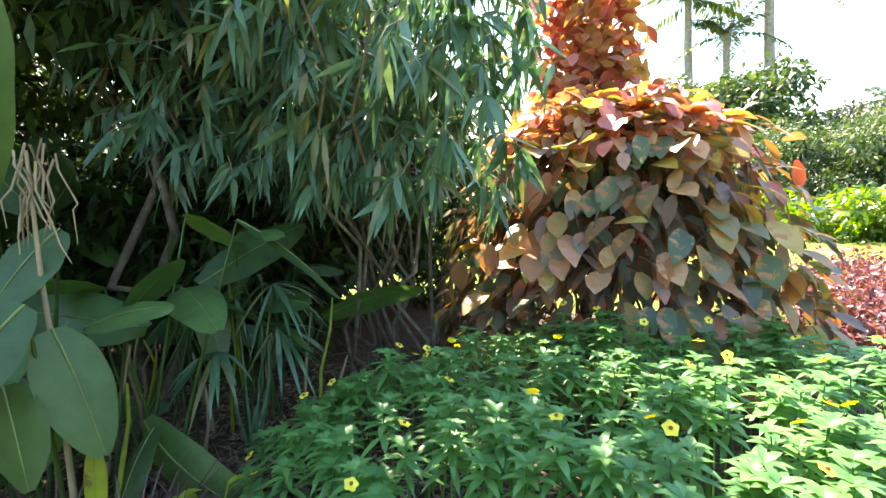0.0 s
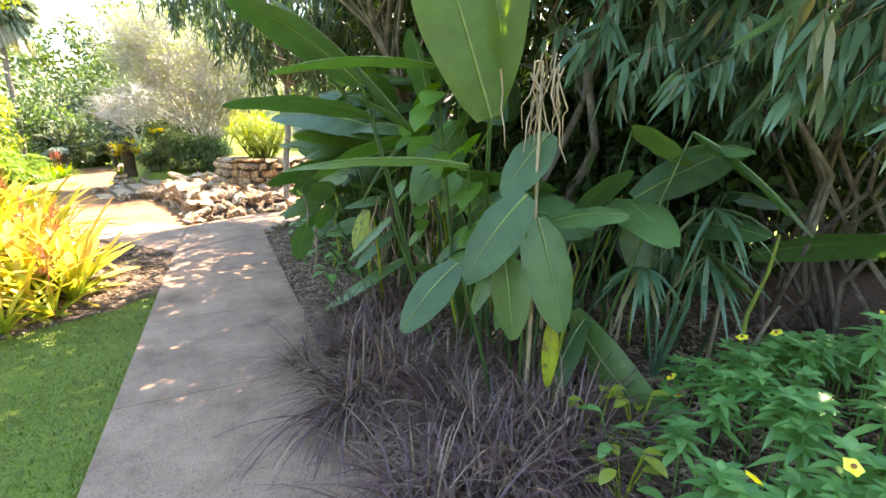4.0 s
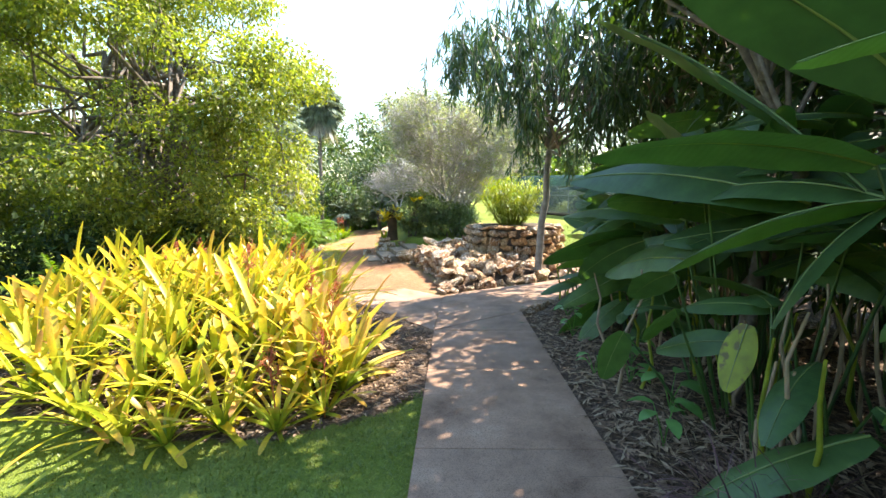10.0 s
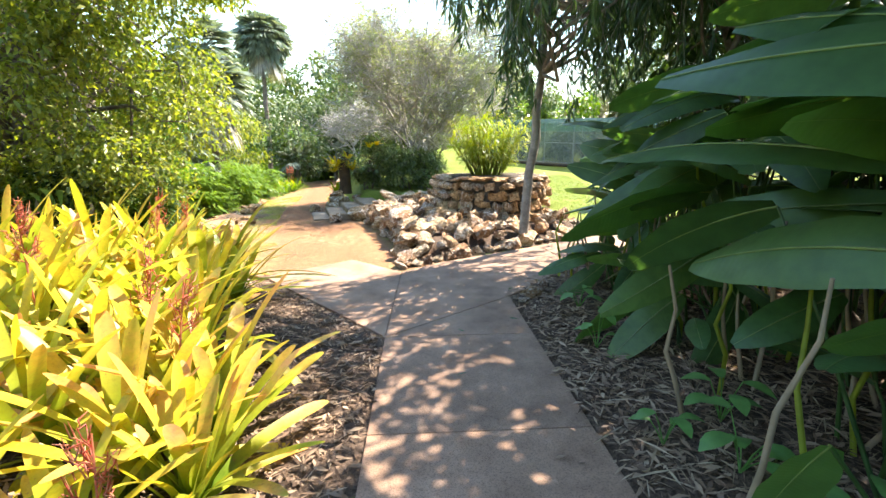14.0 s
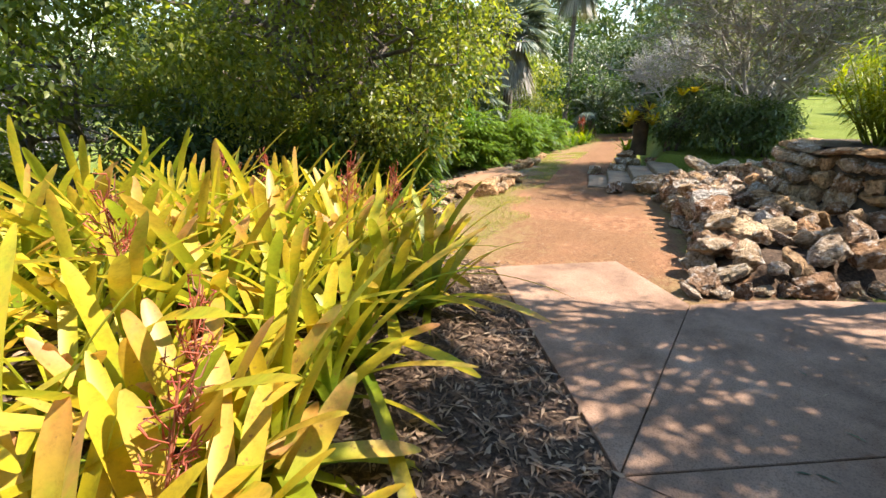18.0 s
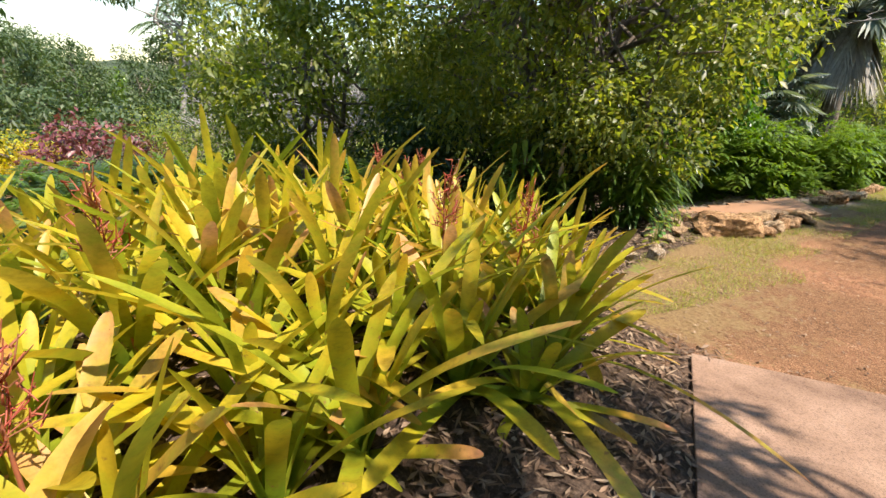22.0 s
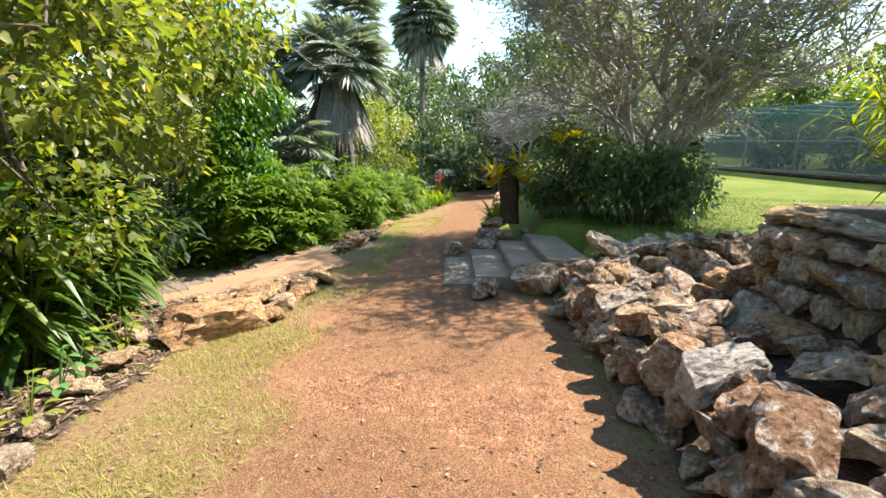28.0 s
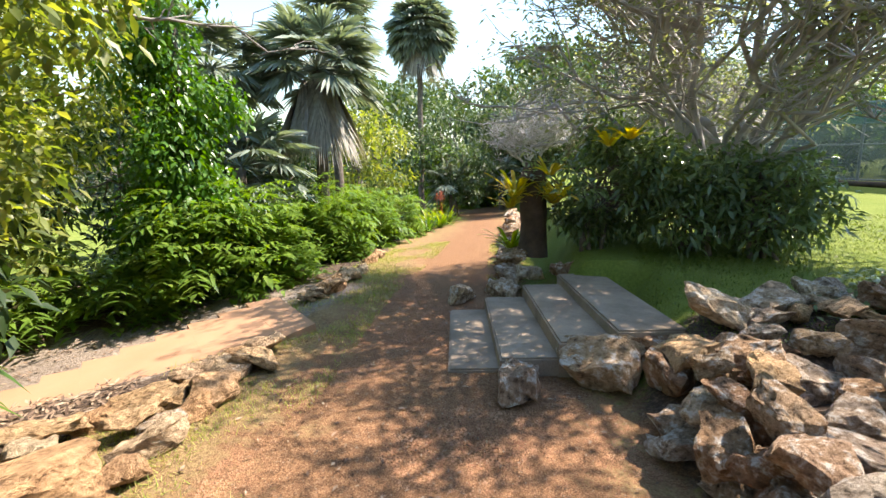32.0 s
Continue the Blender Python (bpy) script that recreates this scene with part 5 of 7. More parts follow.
# -- strap-leaved bromeliads --
r = R(101)
SLEAF = [leaf_object_mesh("leaf", 0.56 + 0.05 * k, 0.055 + 0.007 * (k % 3), 0.14 + 0.18 * (k % 4), "strap", 10, 0.3, STRAP, 0.0, 0.0, True) for k in range(8)]
V, F = [], []
spike = []
for k in range(24):
    h = r.uniform(0.15, 0.42)
    a = r.uniform(0, 6.28)
    o = r.uniform(0.05, 0.13) * (1.15 - h / 0.6)
    mid_ = np.array((math.cos(a) * o * 0.7, math.sin(a) * o * 0.7, h + 0.04))
    spike.append(tube(np.stack([(0, 0, h), mid_, np.array((math.cos(a) * o, math.sin(a) * o, h + r.uniform(0.05, 0.13)))]), [0.002, 0.0026, 0.0014], 4))
    for j in range(2):
        q = mid_ * r.uniform(0.8, 1.1)
        spike.append(tube(np.stack([q, q + r.normal(0, 0.012, 3) + [0, 0, 0.012], q + r.normal(0, 0.02, 3) + [0, 0, 0.03]]), [0.0022, 0.0036, 0.0014], 4))
spike.append(tube(np.stack([(0, 0, -0.4), (0.01, 0, 0), (0, 0, 0.45)]), [0.007, 0.006, 0.003], 5))
V, F = join(*spike)
SPIKE = mesh_of("flower_spike", V, F, RED_FLOWER)


def bromeliad(x, y, n, scale, lean, seed, label, spiky=False, width=1.0):
    """A rosette: upright leaves in the heart, arching and then sprawling ones round it."""
    r = R(seed)
    t = thing("bromeliad", x, y, gz(x, y) - 0.01, label, "bromeliad", "strap-leaf bed")
    for k in range(n):
        yaw = k * 137.5 + r.uniform(-20, 20)
        u = (k + 1) / n
        el = 86 - 48 * u ** 1.2 + r.uniform(-10, 10) - (24 if k > n - 5 else 0)
        m = pose(0, 0, 0.03, 0, 0, yaw) @ pose(0.02, 0, 0, r.uniform(-18, 18), -el, 0)
        me = SLEAF[int(r.integers(4)) * 2 % 8] if k < n // 3 else SLEAF[int(r.integers(8))]
        part_of("leaf", me, t, "", pose(0, 0, 0, lean[0], lean[1], 0) @ m @ Matrix.Diagonal((scale * r.uniform(0.78, 1.12), scale * width, scale, 1)))
    if spiky:
        part_of("flower_spike", SPIKE, t, "red branched flower spike", pose(0, 0, 0.40 * scale, r.uniform(-16, 16), r.uniform(-16, 16), r.uniform(0, 360)))
    return t


BROM = [(-0.75, 4.05), (-0.95, 3.55), (-1.7, 3.3), (-2.8, 3.35), (-3.7, 3.9), (-4.4, 5.2), (-4.2, 6.8), (-3.3, 7.9), (-2.5, 7.6), (-1.75, 6.85), (-1.5, 5.9), (-1.3, 5.1)]
bp = []
for attempt in range(9000):
    if len(bp) >= 92:
        break
    x, y = r.uniform(-4.5, -0.7), r.uniform(3.2, 8.0)
    if float(poly_dist(np.array([x]), np.array([y]), BROM)[0]) > 0.02 and all(math.hypot(x - a, y - b) > 0.30 for a, b in bp):
        bp.append((x, y))
for k, (x, y) in enumerate(bp):
    back = float(smooth01((-1.6 - x) / 1.4))
    top = 1.40 - 0.17 * max(0, x + 2.6) ** 2 - 0.10 * max(0, -2.9 - x) ** 2 - (0.10 if y > 5.7 else 0.16) * max(0, abs(y - 5.7) - 0.3) ** 2
    scale = min(0.98, max(0.58, (top - gz(x, y)) / 0.98)) * r.uniform(0.86, 1.08)
    bromeliad(x, y, 19, scale, (r.uniform(-8, 8), r.uniform(-12, 4) - 14 * back), 200 + k,
              "bromeliad with arching yellow-green strap leaves" if back > 0.4 else "bromeliad with broad orange-tipped strap leaves", k % 10 == 0, 1.1 if back < 0.4 else 0.9)

WIDE = [leaf_object_mesh("leaf", 0.62 + 0.07 * k, 0.082 + 0.006 * (k % 3), 0.10 + 0.2 * (k % 3), "strap", 10, 0.32, STRAP_WARM, 0.0, 0.0, True) for k in range(5)]
for k, (x, y, s) in enumerate(((-1.05, 4.72, 0.98), (-1.35, 4.45, 0.95), (-0.98, 4.3, 0.82), (-1.5, 4.95, 0.95))):
    q = R(780 + k)
    t = thing("bromeliad", x, y, gz(x, y) - 0.01, "large bromeliad with broad orange and rose-tipped leaves", "bromeliad", "strap-leaf bed")
    for j in range(17):
        el = 84 - 52 * (j / 16) ** 1.1 + q.uniform(-8, 8)
        part_of("leaf", WIDE[int(q.integers(5))], t, "", pose(0, 0, 0.03, 0, 0, j * 137.5 + q.uniform(-20, 20)) @ pose(0.02, 0, 0, q.uniform(-18, 18), -el, 0) @ Matrix.Scale(s * q.uniform(0.85, 1.1), 4))
    if k == 3:
        part_of("flower_spike", SPIKE, t, "red branched flower spike", pose(0, 0, 0.38 * s, q.uniform(-12, 12), q.uniform(-12, 12), 0))

# -- ginger clumps --
r = R(111)
for k, (x, y, n, h) in enumerate(((-4.75, 10.5, 26, 1.35), (-4.5, 9.95, 24, 1.3), (-5.1, 9.6, 24, 1.45), (-5.3, 11.2, 20, 1.3), (-4.9, 8.7, 18, 1.2))):
    t = thing("ginger_clump", x, y, gz(x, y) - 0.02, "clump of ginger with glossy arching leaves", "plant", "ginger clumps")
    Ps, Ds, sv = [], [], []
    for j in range(n):
        a = r.uniform(0, 6.28)
        top = np.array([math.cos(a) * r.uniform(0.1, 0.55), math.sin(a) * r.uniform(0.1, 0.55), h * r.uniform(0.6, 1.05)])
        path_ = limb(r, (top[0] * 0.3, top[1] * 0.3, 0), top, 0.05, 7)
        V, F = tube(path_, np.linspace(0.011, 0.005, 7), 5)
        part_of("cane", mesh_of("cane", V, F, L_GINGER, True), t)
        if j % 7 == 0:
            e = top + [0, 0, 0.02]
            V, F = tube(np.stack([e, e + [0.01, 0, 0.05], e + [0.015, 0.01, 0.11], e + [0.02, 0.01, 0.17]]), [0.008, 0.03, 0.026, 0.006], 7)
            part_of("flower_head", mesh_of("flower_head", V, F, L_STRAW), t, "withered tan flower head")
        m = 11
        s = np.linspace(0.25, 1, m)
        pts = np.stack([np.interp(s, np.linspace(0, 1, 7), path_[:, i]) for i in range(3)], 1)
        sd = np.where(np.arange(m) % 2, 1, -1) * 1.2
        Ds.append(np.stack([np.cos(a + sd * r.uniform(0.4, 1, m)), np.sin(a + sd * r.uniform(0.4, 1, m)), r.uniform(0.0, 0.7, m)], 1))
        Ps.append(pts)
    P, D = np.concatenate(Ps), np.concatenate(Ds)
    m = len(P)
    V, F = ribbons(P, D, r.uniform(0.3, 0.5, m), r.uniform(0.045, 0.075, m), r.uniform(0.3, 0.9, m), "lance", 5, 0.2)
    part_of("foliage", mesh_of("foliage", V, F, L_GINGER), t, "", None, "stuff")

# -- fern hedge --
r = R(121)


def frond(r, base, yaw, L, rise, droop, nl=22, loose=0.08, reach=0.24):
    s = np.linspace(0.05, 1, nl)
    a = math.radians(yaw)
    d = np.array([math.cos(a) * math.cos(rise), math.sin(a) * math.cos(rise), math.sin(rise)])
    c = np.asarray(base) + d * (L * s)[:, None] - np.array([0, 0, 1]) * (droop * L * s ** 2)[:, None]
    side = np.array([-math.sin(a), math.cos(a), 0])
    P = np.concatenate([c, c])
    fw = d * 0.55
    D = np.concatenate([np.repeat((side + fw)[None], nl, 0), np.repeat((fw - side)[None], nl, 0)]) + r.normal(0, loose, (2 * nl, 3))
    ll = L * reach * np.sin(np.pi * (0.12 + 0.85 * s)) ** 0.8
    return P, D, np.concatenate([ll, ll])


def fern(x, y, n, L, mat, label, name="fern", zscale=1.0, dz=0.0):
    t = thing(name, x, y, gz(x, y) - 0.03 + dz, label, "fern", "ferns")
    for k in range(n):
        p, d, l = frond(r, (r.normal(0, 0.12), r.normal(0, 0.12), 0.2 + 1.0 * r.uniform(0, 1) * zscale), r.uniform(0, 360), L * r.uniform(0.7, 1.15), math.radians(r.uniform(25, 75)), r.uniform(0.25, 0.6))
        V, F = ribbons(p, d, l, 0.05, 0.3, "lance", 2, 0.1)
        part_of("frond", mesh_of("frond", V, F, mat), t)
    return t


def lobed_bush(x, y, n, h):
    """Several stems, each with its own spray of lobed leaves."""
    t = thing("lobed_bush", x, y, gz(x, y) - 0.03, "dense bush of glossy deeply lobed green leaves", "bush", "leafy hedge")
    for spray in range(5):
        P, D, LL, st = [], [], [], []
        for k in range(n // 5):
            q = rand_dirs(1, r, 0.0, 1.0)[0]
            a = 6.28 * spray / 5 + r.normal(0, 0.5)
            q = np.array([math.cos(a) * math.hypot(q[0], q[1]), math.sin(a) * math.hypot(q[0], q[1]), q[2]])
            b = q * [0.5, 0.5, h] * r.uniform(0.5, 1.0)
            p, d, l = frond(r, b, math.degrees(a) + r.normal(0, 35), r.uniform(0.4, 0.62), math.radians(r.uniform(-5, 55)), r.uniform(0.3, 0.8), 8, 0.2, 0.42)
            P.append(p), D.append(d), LL.append(l)
            if k % 4 == 0:
                st.append(tube(limb(r, (0, 0, 0), b, 0.1, 4), [0.012, 0.010, 0.007, 0.004], 4))
        P, D, LL = np.concatenate(P), np.concatenate(D), np.concatenate(LL)
        V, F = ribbons(P, D, LL, 0.055, 0.4, "lance", 3, 0.15)
        sp = part_of("leaf_spray", mesh_of("leaf_spray", V, F, L_HEDGE), t, "", None, "stuff")
        V, F = join(*st)
        part_of("stemwork", mesh_of("stemwork", V, F, L_GINGER, True), sp, "", None, "stuff")


for k in range(46):
    s = k / 45
    x = -5.85 - 0.35 * s + r.uniform(-1.7, 0.1)
    y = 14.5 + 6.8 * s + r.uniform(-0.5, 0.5)
    lobed_bush(x, y, 90, r.uniform(1.2, 1.6))
for x, y in ((-6.9, 14.1), (-7.8, 13.4), (-7.9, 14.2), (-8.7, 13.0), (-9.2, 12.3)):
    lobed_bush(x, y, 80, 0.85)

# -- vine-covered trunk --
r = R(131)
vine = thing("vine_column", -7.0, 14.9, gz(-7, 14.9), "tree trunk wrapped in a column of bright green vine", "vine")
V, F = tube(limb(r, (0, 0, 0), (0.1, 0, 3.6), 0.03, 6), np.linspace(0.16, 0.08, 6), 8)
part_of("trunk", mesh_of("trunk", V, F, BARK, True), vine)
zz = np.linspace(0.4, 4.1, 30)
cl = np.column_stack([r.normal(0, 0.28, 30), r.normal(0, 0.28, 30), zz, 0.62 - 0.38 * (zz / 4.1) ** 2])
part_of("foliage", leafy(r, 14000, cl, 0.075, 0.055, L_VINE, "foliage", 0.4, "heart", 2, 0.15, 0.5), vine, "", None, "stuff")


# -- fan palms --
def fan_leaf_geom(r, base, d, L, n=26, fanr=1.9):
    d = unit(np.asarray(d, float))
    side = unit(np.cross(d, [0, 0, 1.0]) + 1e-4)
    a = np.linspace(-fanr, fanr, n)
    D = np.cos(a)[:, None] * d + np.sin(a)[:, None] * side
    return np.repeat(np.asarray(base)[None], n, 0), D, L * (0.75 + 0.25 * np.cos(a))


def fan_palm(x, y, trunk_h, L, nleaf, skirt, label, seed, mat=L_FAN, trunk_r=0.14, seg=3, petiole=0.7, group="fan palms", nfan=24, down=-0.45, wide=0.13):
    r = R(seed)
    t = thing("fan_palm", x, y, gz(x, y) - 0.03, label, "palm", group)
    V, F = tube(limb(r, (0, 0, 0), (r.normal(0, 0.05), r.normal(0, 0.05), trunk_h), 0.02, 8), np.linspace(trunk_r, trunk_r * 0.8, 8), 9)
    part_of("trunk", mesh_of("trunk", V, F, BARK, True), t)
    P, D, LL, pt = [], [], [], []
    for k in range(nleaf):
        d = rand_dirs(1, r, down, 0.95)[0]
        e = np.array([0, 0, trunk_h]) + d * L * petiole * r.uniform(0.8, 1.1)
        p, dd, ll = fan_leaf_geom(r, e, d - [0, 0, 0.15], L * r.uniform(0.5, 0.62), nfan)
        P.append(p), D.append(dd), LL.append(ll)
        pt.append(tube(np.stack([(0, 0, trunk_h), (e + [0, 0, trunk_h + 0.1]) / 2, e]), [0.018, 0.012, 0.008], 4))
    P, D, LL = np.concatenate(P), np.concatenate(D), np.concatenate(LL)
    V, F = ribbons(P, D, LL, LL * wide, 0.3, "lance", seg, 0.15, r.uniform(-1.3, 1.3, len(P)))
    part_of("foliage", mesh_of("foliage", V, F, mat), t, "", None, "stuff")
    V, F = join(*pt)
    part_of("leafstalk_mass", mesh_of("leafstalk_mass", V, F, mat), t, "", None, "stuff")
    if skirt:
        P, D, LL = [], [], []
        for k in range(skirt):
            a = r.uniform(0, 6.28)
            e = np.array([math.cos(a) * 0.3, math.sin(a) * 0.3, trunk_h - 0.25])
            p, dd, ll = fan_leaf_geom(r, e, (math.cos(a) * 0.35, math.sin(a) * 0.35, -1), L * r.uniform(0.9, 1.5), 20, 0.5)
            P.append(p), D.append(dd), LL.append(ll)
        P, D, LL = np.concatenate(P), np.concatenate(D), np.concatenate(LL)
        V, F = ribbons(P, D, LL, LL * 0.05, 0.1, "blade", 3, 0.0)
        part_of("skirt", mesh_of("skirt", V, F, L_FANDRY), t, "grey-brown skirt of dead fronds", None, "stuff")
    return t


fan_palm(-6.95, 18.5, 3.9, 1.25, 60, 26, "fan palm with silvery leaves and a skirt of dead fronds", 141)
fan_palm(-8.9, 17.6, 4.0, 1.25, 50, 26, "fan palm with silvery leaves and a skirt of dead fronds", 142)
fan_palm(-8.3, 21.5, 5.9, 1.25, 50, 16, "tall fan palm with a silvery crown", 143)
fan_palm(-7.6, 16.8, 1.9, 1.2, 24, 6, "low fan palm among the ferns", 144)
fan_palm(-8.6, 29.5, 8.2, 1.45, 210, 12, "tall fan palm with a dense round crown against the sky", 145, petiole=0.62, down=-0.85, wide=0.26, nfan=16)
fan_palm(-6.3, 26.5, 1.2, 1.1, 20, 0, "young fan palm in the shrubbery", 146)
fan_palm(-4.9, 29.5, 1.4, 1.2, 20, 0, "young fan palm in the shrubbery", 147)

# -- shrub and bare-branched tree by the lawn --
build_tree("broadleaf_shrub", -1.3, 15.4, "dense dark green broadleaf shrub beside the steps", R(151), 1.35, (0.95, 0.8, 0.55), 30, (0.16, 0.34), 5600, 0.10, 0.042, L_SHRUB, BARK, 4, 0.03, 0.0, "shrub", base=0.25)
build_tree("broadleaf_shrub", 0.2, 15.2, "low glossy shrub round the tree's foot", R(153), 1.0, (0.55, 0.6, 0.4), 18, (0.2, 0.32), 3600, 0.10, 0.036, L_SHRUB, BARK, 4, 0.025, 0.0, "shrub", base=0.15)
build_tree("broadleaf_shrub", -0.45, 15.3, "dark shrub with glossy leaves at the lawn's edge", R(152), 1.15, (0.75, 0.7, 0.45), 22, (0.22, 0.36), 5200, 0.11, 0.036, L_SHRUB, BARK, 4, 0.03, 0.0, "shrub", base=0.2)


def twiggy_tree(x, y, label, seed, height, spread, leaf, nleaf, trunks=5, thick=0.045):
    """Many forking grey branches with thin leaf tufts at their ends."""
    r = R(seed)
    t = thing("twiggy_tree", x, y, gz(x, y) - 0.05, label, "tree")
    tips, br, tr = [], [], []
    for k in range(trunks):
        a = 6.28 * k / trunks + r.uniform(-0.5, 0.5)
        e = np.array([math.cos(a) * spread * 0.24, math.sin(a) * spread * 0.24, height * r.uniform(0.42, 0.6)])
        p = limb(r, (math.cos(a) * 0.12, math.sin(a) * 0.12, 0), e, 0.2, 7)
        tr.append((p, thick if k < 4 else 0.045, 0.026))
        for j in range(8):
            b = a + r.normal(0, 0.8)
            low = r.uniform(0, 1)
            e2 = e * (0.55 + 0.35 * low) + np.array([math.cos(b) * spread * r.uniform(0.15, 0.55), math.sin(b) * spread * r.uniform(0.15, 0.55), height * (0.02 + 0.34 * low)])
            q = limb(r, p[2 + int(4.5 * low)], e2, 0.25, 6)
            br.append((q, 0.032, 0.014))
            for m in range(7):
                e3 = q[int(r.integers(3, 6))] + rand_dirs(1, r, -0.4, 1.0)[0] * r.uniform(0.4, 0.95)
                q3 = limb(r, q[int(r.integers(2, 6))], e3, 0.25, 5)
                br.append((q3, 0.013, 0.006))
                for w in range(10):
                    e4 = q3[int(r.integers(2, 5))] + rand_dirs(1, r, -0.3, 1)[0] * r.uniform(0.2, 0.5)
                    br.append((limb(r, q3[3], e4, 0.2, 3), 0.007, 0.003))
                    tips.append(e4)
    tree_mesh_parts(r, tr, [], BARK_TWIG, t)
    V, F = join(*[tube(p, np.linspace(a, b, len(p)), 4) for p, a, b in br])
    part_of("branchwork", mesh_of("branchwork", V, F, BARK_TWIG), t, "", None, "stuff")
    tips = np.array(tips)
    P = tips[r.integers(0, len(tips), nleaf)] + r.normal(0, 0.07, (nleaf, 3))
    V, F = ribbons(P, rand_dirs(nleaf, r, -0.5, 0.8), r.uniform(0.06, 0.11, nleaf), r.uniform(0.022, 0.036, nleaf), 0.3, "lance", 2, 0.1, r.uniform(-1, 1, nleaf))
    part_of("crown", mesh_of("crown", V, F, leaf), t, "", None, "stuff")
    return t


twiggy_tree(0.05, 15.95, "spreading tree with grey twiggy branches and thin foliage", 161, 5.6, 4.0, L_GREY, 34000, 10, 0.09)
twiggy_tree(0.6, 21.2, "grey twiggy shrub tree beside the gravel path", 162, 3.4, 2.2, L_GREY, 4500, 4)
twiggy_tree(-3.4, 27.0, "grey twiggy tree at the path's end", 163, 3.2, 2.4, L_FARGREY, 5000, 4)

for k, (x, y, h, c, lf, n) in enumerate(((-6.4, 27.5, 4.6, (1.8, 1.8, 1.9), L_FAR, 4200), (-4.3, 31, 3.4, (2.2, 2.2, 1.4), L_FAR, 4200), (-9.5, 25, 4.6, (2.0, 2.0, 2.0), L_TREE, 4200), (-9.8, 20.5, 3.4, (1.8, 1.8, 1.5), L_DARK, 4200),
                                      (-10.2, 16.2, 3.2, (1.8, 1.8, 1.4), L_DARK, 4200), (-8.8, 13.0, 2.6, (1.4, 1.4, 1.2), L_TREE, 3800), (-11.5, 10.5, 3.6, (2.2, 2.2, 1.6), L_DARK, 4200), (-2.2, 31, 3.8, (2.2, 2.2, 1.6), L_FARGREY, 4200))):
    build_tree("shrubbery_tree", x, y, "leafy tree in the shrubbery beyond the ferns", R(400 + k), h, c, 26, (0.45, 0.8), n, 0.2, 0.08, lf, BARK, 2, 0.06, 0.1, group="shrubbery", base=0.2, nlimb=8)

# -- stump with epiphytes --
r = R(171)
stump = thing("tree_stump", -2.12, 15.45, 0.4, "dark upright stump with yellow-green epiphytes", "stump")
V, F = tube(limb(r, (0, 0, 0), (0.02, 0.0, 1.15), 0.05, 7), [0.2, 0.17, 0.16, 0.17, 0.155, 0.165, 0.12], 10)
part_of("wood", mesh_of("wood", V, F, DARK_WOOD, True), stump)


def tuft(x, y, z, n, L, mat, label, seed, name="epiphyte", cat="plant", W=0.05, group="yellow tufts"):
    r = R(seed)
    t = thing(name, x, y, z, label, cat, group)
    a = r.uniform(0, 6.28, n)
    D = np.stack([np.cos(a) * 0.7, np.sin(a) * 0.7, r.uniform(0.4, 1.6, n)], 1)
    V, F = ribbons(np.stack([np.cos(a) * 0.03, np.sin(a) * 0.03, 0 * a], 1), D, r.uniform(0.6, 1.1, n) * L, W, r.uniform(0.2, 0.6, n), "strap", 5, 0.25)
    part_of("foliage", mesh_of("foliage", V, F, mat), t, "", None, "stuff")
    return t


tuft(-2.32, 15.35, 1.15, 30, 0.52, L_YELLOW, "yellow epiphyte tuft on the stump", 172)
tuft(-1.86, 15.3, 1.05, 30, 0.5, L_YELLOW, "yellow epiphyte tuft on the stump", 173)
tuft(-2.42, 15.7, 0.42, 26, 0.6, L_LIME, "lime green strap-leaf tuft beside the path", 174, "strap_plant")
r = R(175)
for k in range(26):
    s = k / 25
    x, y = -5.5 - 1.5 * s + r.uniform(-0.7, 0.3), 21.6 + 7.5 * s
    tuft(x, y, gz(x, y) - 0.02, 30, r.uniform(0.65, 0.95), L_LIME if k % 3 else L_GINGER, "lime green strap-leaf plant along the gravel path", 180 + k, "strap_plant")
for k in range(7):
    x, y = -5.7 - 0.25 * k + r.uniform(-0.3, 0.3), 23.2 + 0.7 * k
    o = part_of("flower_spike", SPIKE, None, "", pose(x, y, gz(x, y) + 0.6))
    tagged(o, "orange-red flower spike among the strap plants", "flower", "far flower spikes")
for k, (x, y, z) in enumerate(((-2.30, 15.10, 1.28), (-1.87, 14.75, 1.53), (-1.30, 14.75, 1.81), (-2.34, 15.10, 1.16), (-1.78, 14.75, 1.28), (-1.11, 14.75, 1.87))):
    tuft(x, y, z - 0.15, 16, 0.30, L_YELLOW, "yellow croton leaves in the shrub", 230 + k, "croton_sprig")

